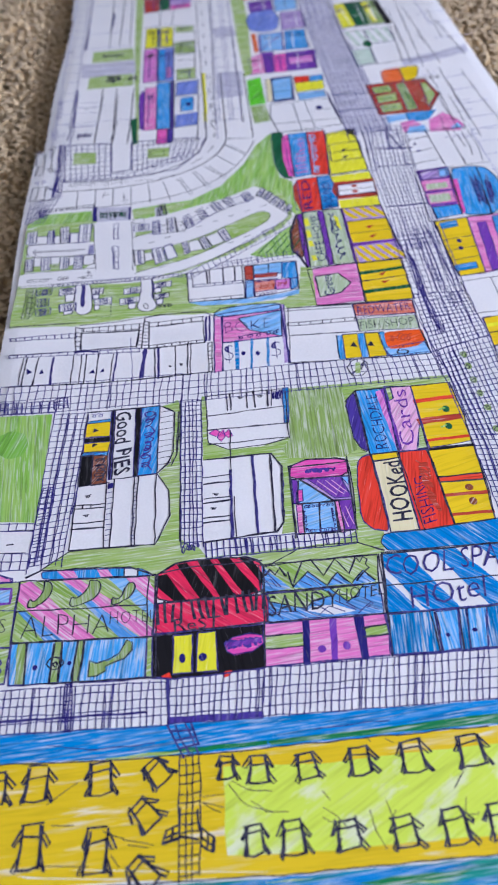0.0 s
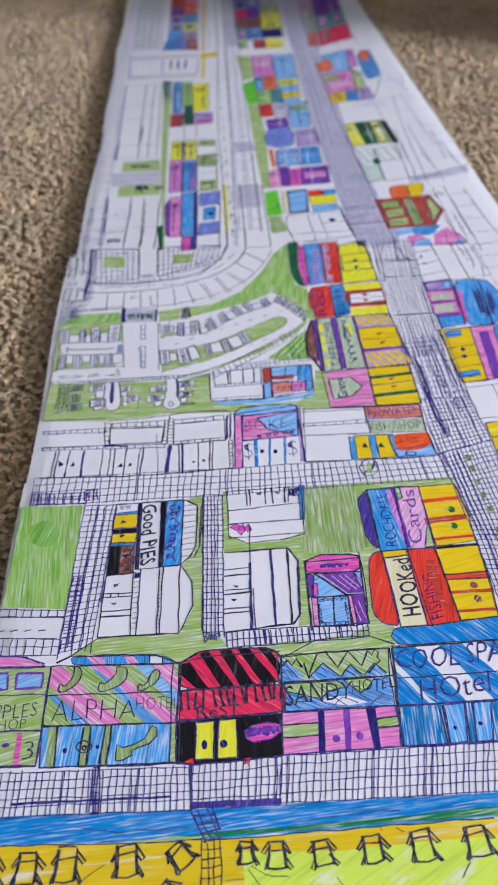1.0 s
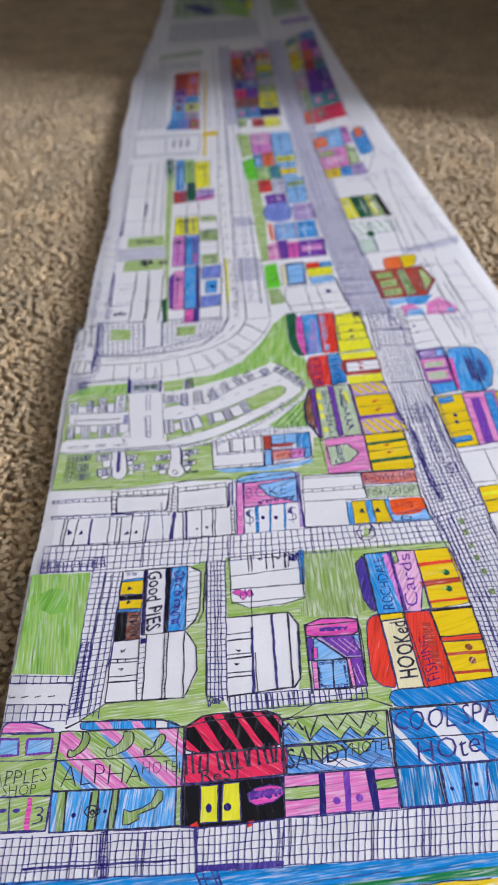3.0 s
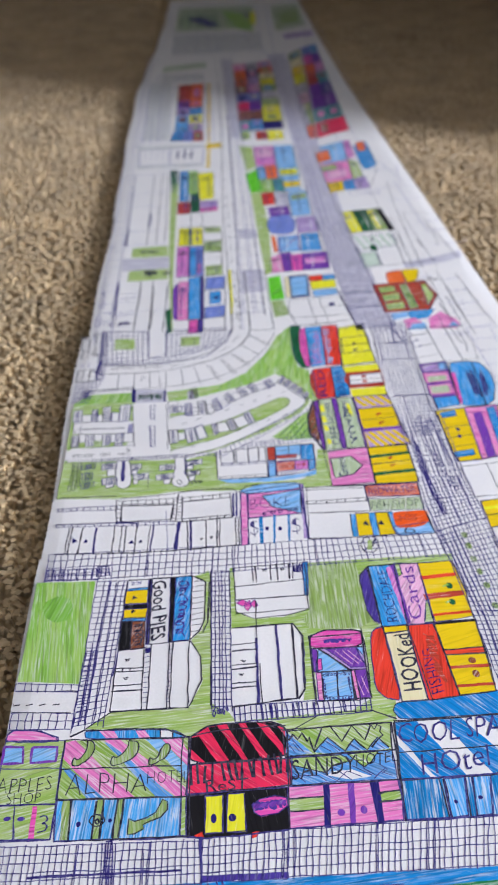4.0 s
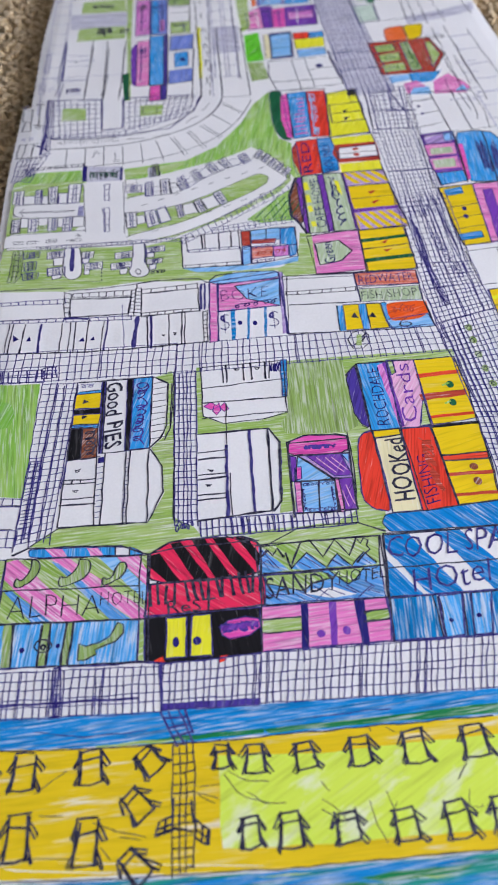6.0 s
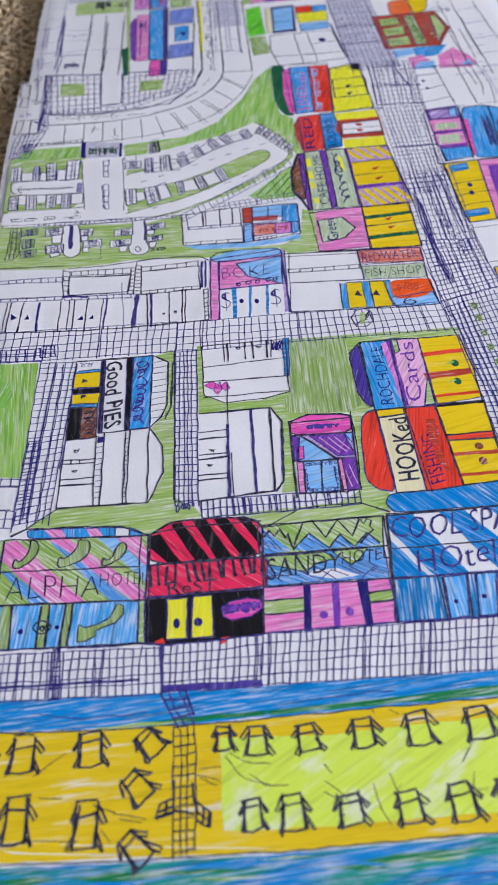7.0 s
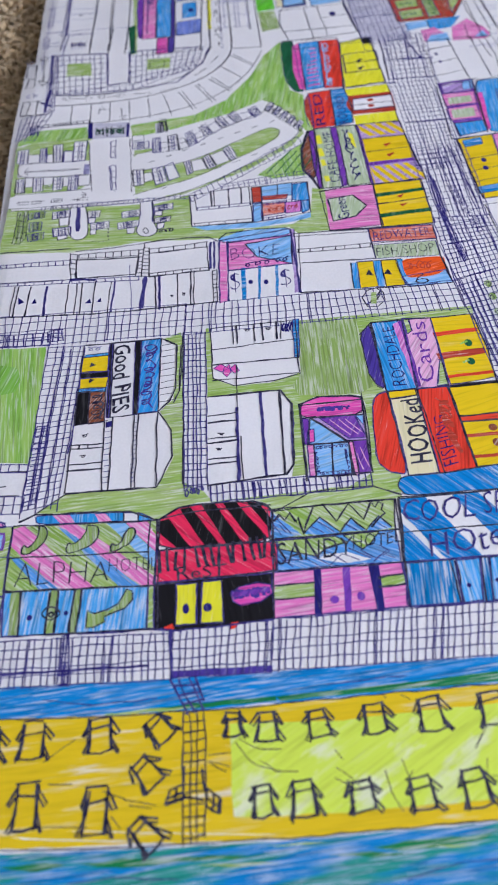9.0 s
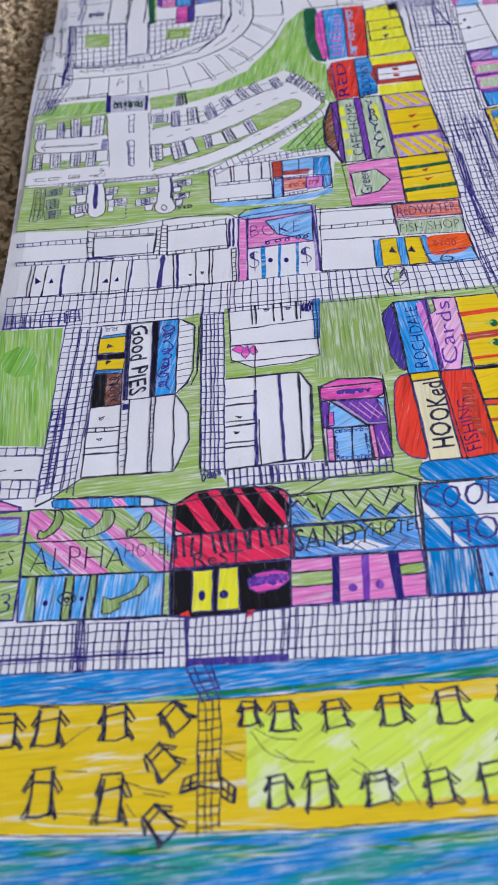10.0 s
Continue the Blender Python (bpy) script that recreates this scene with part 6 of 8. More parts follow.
green_shop = drawn("drawn_shop", "pink shop with green sign and yellow front")
fill(green_shop, "wall", PINK, 98.8, 299.5, 134.5, 303.2, 133.3, 259.8, 100.3, 258.7)
fill(green_shop, "sign", SAGE, 102.9, 290.4, 119.9, 292.9, 126.7, 280.5, 118.9, 270.6, 103.7, 267.5, layer=2)
fill(green_shop, "front", YELLOW, 134.7, 302, 167.1, 304.9, 166.5, 257.5, 133.3, 257.5)
fill(green_shop, "band", PINE, 133.8, 292, 167.5, 295.3, 167.6, 292.1, 133.9, 288.3, layer=2)
fill(green_shop, "band", PINE, 133.7, 270.9, 167.6, 273.8, 167.6, 270.2, 133.8, 267.3, layer=2)
word(green_shop, "Green", NAVY, 115.1, 269.9, 114.4, 291.6, 107.5, 290.5, 107.5, 268.3)
pen(green_shop, "outline", NIB, 0.8, (98.8, 299.5, 134.5, 303.2, 133.3, 257.5), (100.3, 258.7, 166.5, 257.5, 167.1, 304.9, 134.7, 302), (102.9, 290.4, 119.9, 292.9, 126.7, 280.5, 118.9, 270.6, 103.7, 267.5, 102.9, 290.4), (132.8, 281.1, 168.4, 284.6))
fill(green_shop, "door_knob", BRICKRED, 147.9, 288, 153.5, 289.9, 150.5, 285.9, layer=5)
fill(green_shop, "door_knob", BRICKRED, 147.8, 279.5, 153.9, 280.1, 149.6, 276.9, layer=5)

east_white = drawn("drawn_house", "white uncoloured shop in biro")
pen(east_white, "outline", NIB, 0.6, (204.3, 483.1, 224.1, 484.5, 259, 484), (204.3, 483.1, 201.6, 417.1, 233.6, 423.3), (204.9, 470.2, 224, 473.4), (203.8, 448.9, 224.2, 453.6), (203.4, 430.1, 224.7, 436.1), (224.1, 484.5, 227.2, 422.3), (242.2, 486.1, 243.8, 423.8), (259, 484, 261.5, 449.1, 258.4, 423.7), (243.8, 423.8, 263.9, 424.8))
spot(east_white, "door_knob", BIRO, 210.2, 462.3, 1.3, 1.8)
spot(east_white, "door_knob", BIRO, 210.9, 450.7, 1.3, 1.8)

blue_awning = drawn("drawn_shop", "shop in purple and blue with green windows")
fill(blue_awning, "wall", PURPLE, 202.5, 348.8, 223.9, 354.1, 227.9, 422.7, 202, 419.4)
fill(blue_awning, "window", LILAC, 203.8, 405.5, 224.6, 406.9, 226.1, 420.5, 204.2, 417.5, layer=2)
fill(blue_awning, "window", AQUA, 219.4, 408.3, 227.8, 409.7, 229.2, 420.9, 220.6, 419.5, layer=3)
fill(blue_awning, "window", PINK, 201.3, 387.9, 224.3, 389.7, 225.9, 405.2, 202.6, 404, layer=2)
fill(blue_awning, "window", PINK, 200.9, 369.2, 223.2, 371, 224, 386.7, 201, 384.9, layer=2)
fill(blue_awning, "pane", SAGE, 204.8, 390.5, 221.8, 391.5, 222.6, 400, 205.4, 399, layer=3)
fill(blue_awning, "pane", SAGE, 203.6, 371.8, 219.9, 372.8, 220.9, 384, 204.4, 382.9, layer=3)
fill(blue_awning, "panel", SKY, 203.6, 350.1, 223.8, 353.4, 223.5, 367.2, 202.9, 365.3, layer=2)
fill(blue_awning, "awning", SKY, 229.3, 418, 244.8, 420.7, 257.8, 417.8, 263.3, 400.4, 262.1, 380.5, 253.6, 356.9, 245.4, 350.8, 223.5, 351.6)
fill(blue_awning, "trim", ROSE, 226.6, 403.1, 231.7, 402.7, 226.5, 355.5, 221.7, 352.5, layer=2)
pen(blue_awning, "outline", NIB, 0.8, (200.3, 415.4, 229.5, 418.9, 245.1, 421.6, 257.8, 417.8, 263.3, 400.4, 262.1, 380.5, 253.6, 356.9, 245.1, 350), (200.3, 415.4, 196.9, 346.9, 245.1, 350), (228.5, 419, 223.5, 351.6), (251.6, 418.2, 245.4, 350.8))
scribble(blue_awning, "sign_scrawl", BIRO, 0.4, 9, 242.8, 413.2, 249.2, 413.6, 245.3, 355.8, 239, 354.6)
scribble(blue_awning, "sign_scrawl", BIRO, 0.4, 8, 253.1, 412.4, 258.2, 408.2, 252.6, 360.3, 246.8, 357.4)

yellow_awning = drawn("drawn_shop", "shop with yellow front and pink and purple signs")
fill(yellow_awning, "front", YELLOW, 199.6, 345.9, 225.7, 348.9, 221.6, 279.4, 201.9, 278)
fill(yellow_awning, "window", BLUE, 203.9, 344, 217.2, 346.3, 216.6, 338.2, 203.9, 335.9, layer=2)
fill(yellow_awning, "window", BLUE, 201.1, 290.8, 218.2, 293.1, 218, 286, 201.1, 283.6, layer=2)
fill(yellow_awning, "sign", PINK, 225.7, 348.9, 253.8, 351, 247.7, 284.5, 221.6, 279.4)
fill(yellow_awning, "sign", PURPLE, 231.2, 340.4, 238.3, 341.5, 233.7, 283.4, 226.8, 281.8, layer=2)
fill(yellow_awning, "sign", BLUE, 244.4, 347.6, 251.2, 348.7, 246.1, 289.7, 239.2, 286.6, layer=2)
fill(yellow_awning, "awning", YELLOW, 253.6, 350.2, 258.8, 344.9, 261.5, 328.5, 255.3, 299.9, 248.1, 288.8)
pen(yellow_awning, "outline", NIB, 0.7, (199.6, 345.9, 225.7, 348.9, 253.8, 351, 260.7, 344.7, 260.9, 314.6, 247.7, 284.5, 201.9, 278, 199.6, 345.9), (225.7, 348.9, 221.6, 279.4), (201.5, 322, 224.1, 325), (200.9, 308.3, 224.3, 311.9), (200.7, 296.6, 223.8, 300))
spot(yellow_awning, "door_knob", NAVY, 212.7, 319.6, 1.8, 2.4)
spot(yellow_awning, "door_knob", NAVY, 211.7, 310.5, 1.9, 2.4)

east_row = drawn("drawn_house", "white shop beside a yellow front in biro")
fill(east_row, "front", YELLOW, 206.6, 232.4, 248.6, 235.7, 243.7, 208.7, 206, 204.4)
fill(east_row, "band", LEMON, 206.5, 226.3, 246.4, 229, 245.1, 225.4, 206.3, 222.6, layer=2)
pen(east_row, "outline", NIB, 0.7, (201.6, 271.8, 244.2, 276.4, 266.7, 276.1), (201.6, 271.8, 203.6, 237, 250.1, 240), (223.2, 273.7, 224, 239.3), (206.6, 232.4, 248.6, 235.7), (206, 204.4, 243.7, 208.7), (206.9, 217.2, 245.6, 220.5))
pen(east_row, "outline", NIB, 0.7, (206, 204.4, 204.6, 172.6, 239.3, 172.8), (228.6, 206.8, 225.3, 172.2))

brown_house = drawn("drawn_house", "brown and green gabled house with orange and yellow roof")
fill(brown_house, "wall", BRICKRED, 188.1, 577.3, 244.4, 582.1, 251.4, 549.5, 236, 519.3, 190.4, 518.1)
fill(brown_house, "panel", LEAF, 192.6, 571.8, 209.6, 574.3, 210.6, 561.4, 193.3, 559, layer=2)
fill(brown_house, "panel", LEAF, 193.5, 554, 212.3, 557.5, 211.7, 542.7, 194, 540.4, layer=2)
fill(brown_house, "panel", LEAF, 193.7, 535.6, 213.2, 538.9, 212.6, 524.6, 193.9, 521.3, layer=2)
fill(brown_house, "panel", OLIVE, 215.8, 575.1, 224.8, 577.1, 226.7, 524.7, 216.7, 521.9, layer=2)
fill(brown_house, "gable", LEAF, 238.7, 573.4, 244.2, 575.6, 247.9, 549.8, 236.4, 526.3, layer=2)
fill(brown_house, "roof", ORANGE, 206.8, 605.1, 226.8, 610.5, 225.6, 580.9, 205.2, 577.3)
fill(brown_house, "roof", YELLOW, 224.6, 609.3, 245.4, 611.8, 239.8, 589.1, 233.2, 581.7, 225.6, 580.9)
fill(brown_house, "step", AQUA, 195.5, 502.2, 214.3, 507.4, 213.5, 517.2, 195.2, 515.7)
fill(brown_house, "step", SKY, 213.3, 499.8, 231.3, 503.2, 242.2, 520.3, 213.5, 517.2)
fill(brown_house, "step", PINK, 205.7, 483, 224.3, 492.7, 217.6, 505, 205.5, 500.8, layer=2)
fill(brown_house, "step", AQUA, 207.3, 481.9, 225.6, 481.4, 225.2, 494.5, 212.2, 492.4, layer=3)
fill(brown_house, "step", PINK, 227.4, 481.1, 253.9, 480.5, 259.5, 488.1, 256.6, 498.9, 246.2, 514.9, 231.1, 502.3, layer=2)
fill(brown_house, "step", AQUA, 245.6, 484.3, 256.8, 484.7, 254.5, 494.4, layer=3)
pen(brown_house, "step_line", NIB, 0.6, (213.5, 517.2, 214.2, 504.5), (242.6, 505.6, 240.3, 481.3), (225.6, 481.4, 258.1, 482.7, 259.5, 491.9))
pen(brown_house, "outline", RUST, 1.2, (188.1, 577.3, 244.4, 582.1, 251.4, 549.5, 236, 519.3, 190.4, 518.1, 188.1, 577.3), (189.9, 556.7, 211.6, 560.1), (190.6, 538.2, 212.6, 541.4), (212, 580.7, 214.2, 520.9), (228.1, 580.7, 230.3, 519.7), (239.3, 581.2, 238.2, 523.8))
scribble(brown_house, "panel_scrawl", PINE, 1, 7, 219, 526, 218.5, 574, 223, 575, 225, 526)
scribble(brown_house, "panel_scrawl", RUST, 1.2, 7, 231.5, 526, 230.5, 576, 236, 576, 236.5, 528)
for low in (524, 543, 562):
    scribble(brown_house, "panel_scrawl", PINE, 0.7, 3, 197, low + 1, 209, low + 3, 208, low + 9, 196, low + 7)

north_white = drawn("drawn_house", "white house outline with a blue picture window")
fill(north_white, "tree", VIVID, 77.7, 606.9, 91.2, 611.3, 91.8, 556.7, 76.8, 554.2)
fill(north_white, "tree", OLIVE, 76.7, 553, 91, 554.3, 92.8, 523.1, 78.7, 519.6)
fill(north_white, "window", AQUA, 101.7, 603.7, 120.2, 607.7, 117.6, 563.5, 100, 561.1, layer=2)
fill(north_white, "frame", NAVY, 100.8, 607.9, 121.7, 610.3, 119, 559.6, 98.4, 557.5)
fill(north_white, "side", CREAM, 95.6, 605.6, 100.7, 606.5, 99.4, 561.1, 93.8, 559.1)
fill(north_white, "panel", RED, 123.1, 606.2, 137, 607.8, 136.6, 594.4, 122.9, 594.1)
fill(north_white, "panel", LEMON, 122.8, 592.8, 149.8, 596, 149, 577.7, 122.5, 574.6)
fill(north_white, "panel", AQUA, 122.8, 572, 148.1, 575.2, 148.7, 562.4, 123.6, 558.1)
fill(north_white, "panel", SKY, 138.1, 606.4, 150.8, 608.1, 150.4, 596, 137.8, 594.3)
pen(north_white, "outline", NIB, 0.7, (95.7, 554, 149.8, 557.3, 155.1, 506.9, 98.5, 500, 93.5, 530.1, 95.7, 554), (116, 554.9, 118.9, 500.7), (128, 555.2, 130.7, 504.3), (128.9, 534.5, 153, 538.7), (98.5, 500, 101.6, 486.6, 158.2, 491.1), (94.4, 516.1, 156.8, 518.3))
spot(north_white, "door_knob", NAVY, 139.1, 540.9, 3, 3.6)

far_street = drawn("drawn_street", "far end of the squared street, greyed with dense biro")
fill(far_street, "paving", GREY, 156.4, 486.8, 196.4, 490.4, 185.3, 744.9, 149.1, 747.7)
tiles(far_street, "paving", BIRO, 0.45, 9, 26, 156.4, 486.8, 196.4, 490.4, 185.3, 744.9, 149.1, 747.7)
fill(far_street, "paving", GREY, 149.1, 747.7, 185.3, 744.9, 188.3, 1067.7, 150.3, 1065.6)
fill(far_street, "paving", GREY, 150.3, 1065.6, 188.3, 1067.7, 188.7, 1609.5, 153, 1603.2)
tiles(far_street, "paving", FAINT, 0.9, 5, 14, 149.1, 747.7, 185.3, 744.9, 188.7, 1609.5, 153, 1603.2)
pen(far_street, "dark_line", BIRO, 1.6, (153.7, 562.9, 170.4, 562.8, 188.3, 563.5))
pen(far_street, "dark_line", BIRO, 1.4, (153, 531.2, 169.4, 532, 188.7, 532.4))
pen(far_street, "dark_line", BIRO, 1.8, (150.5, 568.6, 152.7, 542.3, 154.1, 519.2))


# ---- the estate and ring road ----

estate = drawn("drawn_estate", "housing estate with little hatched houses on green lawns")
fill(estate, "grass", LEAF, -109.9, 375, -92.7, 387.3, -55.9, 389.8, -55.4, 381.2, -105.6, 363.2)
fill(estate, "grass", GREEN, -97.4, 397.7, -59.6, 398, -58.8, 384.5, -98.5, 383.1, -108.7, 379.1, -109.3, 384.3)
fill(estate, "grass", LEAF, -109.5, 378.5, -57.3, 378.5, -56.1, 355.7, -108.9, 358.7)
fill(estate, "grass", LEAF, -108.7, 341.8, -55.2, 338, -54.3, 322.2, -108.1, 322.8)
fill(estate, "grass", LEAF, -107.4, 303.4, -108.9, 372.7, -106.4, 372.4, -104.7, 306.2)
fill(estate, "grass", LEAF, -108.3, 261.1, -108.2, 304.1, -63.1, 303, -10.3, 299.9, 13.3, 307.3, 13.6, 273.4, 40.7, 267.2, 77.3, 268, 89.9, 274.9, 94.3, 303.7, 102.1, 301.6, 100.4, 259.2, 80, 258.5, 75.2, 264.7, 48, 266.4, 30.2, 259.1, -13.8, 262.5, -62, 257.5)
fill(estate, "grass", GREEN, 59.5, 322.9, 72.3, 335.5, 94.4, 357.4, 98.4, 349.9, 100, 319.2, 70.7, 317.8)
pen(estate, "grass_hatching", PINE, 1, (65.3, 323, 85.6, 349.9), (71.5, 322.9, 88.9, 347.4), (77.8, 322.9, 92.3, 345), (84, 322.9, 95.6, 342.6), (90.3, 322.9, 98.9, 340.1))
fill(estate, "grass", GREEN, 75.7, 480.1, 91.3, 500.5, 89.6, 451.9, 92.4, 426.4, 101.1, 418.9, 100.1, 393.7, 103.5, 372.3, 98.8, 367, 91.7, 390.1, 78.6, 408.6, 69.8, 416, 48.4, 402.7, 6, 387.7, -26.2, 379.4, -27.4, 395.9, 18.8, 402.9, 43, 419.9, 64.7, 453.1)
fill(estate, "grass", LEAF, -28.2, 394.5, 6.1, 398.2, 18.7, 398.3, 6, 390.7, -26.3, 383.8, layer=2)
fill(estate, "grass", LEAF, -25.1, 363.5, 13.8, 366.3, 55.6, 382.1, 63.8, 381.2, 69.2, 397.2, 90.8, 402.5, 94.3, 386.8, 95.6, 368.1, 86, 354.1, 52.1, 329, 8.7, 307.8, -23.2, 307.5)
fill(estate, "road", PAPER, -57.7, 378.5, -27.8, 378.1, -24.8, 310.1, -17.9, 301.9, -108.2, 304.1, -108, 322.2, -53.6, 322.1, layer=2)
fill(estate, "road", PAPER, -25.8, 357.9, 5.7, 365.8, 47.5, 386, 71.8, 403.1, 86.3, 399.9, 93.8, 382.3, 92.3, 367.7, 77.7, 352.2, 44.2, 328.5, 12.6, 311.2, -17.9, 304.4, -24.8, 310.1, -18, 314.5, 16.8, 324.9, 53.3, 347.9, 77.3, 365, 79.8, 374.9, 72.8, 380.2, 54.7, 369, 17.3, 346.3, -18.3, 338, -25.4, 340.1, layer=2)
fill(estate, "island", LEAF, 47.8, 355.5, 62.6, 365.2, 74.8, 374, 71.7, 367.1, 62.2, 359.5, 50.3, 351, layer=3)
fill(estate, "road", PAPER, -105.6, 357, -58.5, 356, -55.2, 339.3, -100.7, 340.2, -105.2, 346.1, layer=3)
pen(estate, "road_line", NIB, 0.6, (-57.3, 378.5, -54.4, 339.2, -52.6, 319.4), (-27.8, 378.1, -25.7, 315.3), (-25.8, 357.9, 5.7, 365.8, 47.5, 386, 71.8, 403.1, 86.3, 399.9, 93.8, 382.3, 92.3, 367.7, 77.7, 352.2, 44.2, 328.5, 12.6, 311.2, -10.3, 304.8), (-25.4, 340.1, -18.3, 338, 17.3, 346.3, 54.7, 369, 72.8, 380.2, 79.8, 374.9, 77.3, 365, 53.3, 347.9, 16.8, 324.9, -18, 314.5, -24.8, 311.4), (-105.6, 357, -58.5, 356), (-105.6, 357, -106.1, 347.5, -100.7, 340.2, -55.2, 339.3), (-107.9, 321.5, -53.6, 322.1), (-108.2, 304.1, -63.2, 304.2, -17.9, 302.5, 12.6, 309.9), (-108.5, 306.6, -55.7, 305.9, -17.9, 305.6))
pen(estate, "road_dash", NIB, 0.7, (-14.4, 347.7, -10.5, 349.3), (-2.5, 353, 1.5, 354.6), (9.6, 358.3, 13.7, 359.9), (21.9, 363.6, 26, 365.3), (34.3, 369.1, 38.4, 370.8), (46.8, 374.6, 51.1, 376.3), (59.6, 380.2, 63.8, 381.9), (72.5, 385.8, 76.8, 387.6), (-6.5, 315.8, -1.9, 317.9), (5.8, 321.5, 10.5, 323.6), (18.4, 327.4, 23.1, 329.5), (31.1, 333.3, 35.9, 335.4), (44, 339.3, 48.9, 341.5), (57.1, 345.4, 62.1, 347.6), (70.4, 351.6, 75.5, 353.8), (-102.5, 313.4, -96.4, 313.4), (-90.3, 312.7, -84.2, 312.7), (-78.1, 312, -72, 312), (-65.9, 311.4, -59.8, 311.3), (-99.5, 348.1, -61.9, 346.8))
tiles(estate, "road_island", BIRO, 0.6, 1, 4, -39.6, 319.3, -36.5, 319, -37.4, 347.5, -41.4, 347.2)
tiles(estate, "road_island", BIRO, 0.6, 1, 3, -41, 356.8, -37.3, 356.4, -38, 377.8, -42.5, 376.9)
small_houses(estate, 5, 70.5, 403.3, 93.8, 370.5, 99, 380.2, 75.7, 413.8)
fill(estate, "cul_de_sac", PAPER, -66.1, 303.3, -55.6, 302.8, -53, 282.7, -53.8, 271.2, -59.1, 268.4, -64.8, 272.4, -66.1, 280.6, layer=3)
fill(estate, "cul_de_sac", PAPER, -20.1, 303.4, -11.8, 303.8, -11, 281.3, -8, 272.2, -12, 266.9, -19.3, 267.6, -22.6, 273.7, -19.8, 282.2, layer=3)
pen(estate, "cul_de_sac", NIB, 0.7, (-66.1, 303.3, -66.1, 280.6, -64.8, 272.4, -59.1, 268.4, -53.8, 271.2, -53, 282.7, -55.6, 302.8), (-20.1, 303.4, -19.8, 282.2, -22.6, 273.7, -19.3, 267.6, -12, 266.9, -8, 272.2, -11, 281.3, -11.8, 303.8), (-18.2, 273.3, -16.1, 276.5, -13.9, 272.8, -16, 269.6, -18.2, 273.3))
pen(estate, "cul_de_sac", BIRO, 3, (-60.4, 302.7, -60, 277.6))
pen(estate, "cul_de_sac", BIRO, 1.4, (-11.8, 302.5, -11.3, 281.3))
pen(estate, "dots", NIB, 0.8, (-49.9, 266.3, -49.2, 266.8), (-47.8, 266.1, -47.1, 266.5), (-45.6, 265.8, -44.9, 266.3), (-43.4, 265.6, -42.7, 266.1), (-41.2, 265.4, -40.5, 265.9), (-39.8, 266.4, -39.9, 268.1), (-40, 269.8, -40, 271.5), (-40.1, 273.2, -40.2, 275), (-40.2, 276.7, -40.3, 278.5), (-40.4, 280.2, -40.4, 282))
scribble(estate, "tree", NIB, 0.8, 3, -8.7, 268.8, 2.2, 270, 2.2, 274.6, -8, 273.4)
tiles(estate, "path", BIRO, 0.5, 30, 1, -85.6, 302.9, 16.2, 303.3, 16.3, 307, -85.2, 306.6)
tiles(estate, "path", BIRO, 0.5, 20, 1, 14.6, 299.7, 92.7, 356.2, 90.7, 364.3, 12.5, 306.8)
tiles(estate, "path", BIRO, 0.5, 16, 2, 35.4, 308.8, 93.9, 316.6, 94, 324.5, 34.2, 315.3)
fill(estate, "shed", GREY, -9.8, 382, -4, 382.8, -4, 396.3, -9.8, 395.5, layer=3)
tiles(estate, "shed", NIB, 0.6, 3, 3, -8.1, 383.3, -1.5, 384, -1.9, 397.6, -8.1, 396.8)
scribble(estate, "tree", OLIVE, 1.2, 3, -87.7, 325.8, -79.2, 326.1, -79.6, 331.4, -87.3, 330.9)
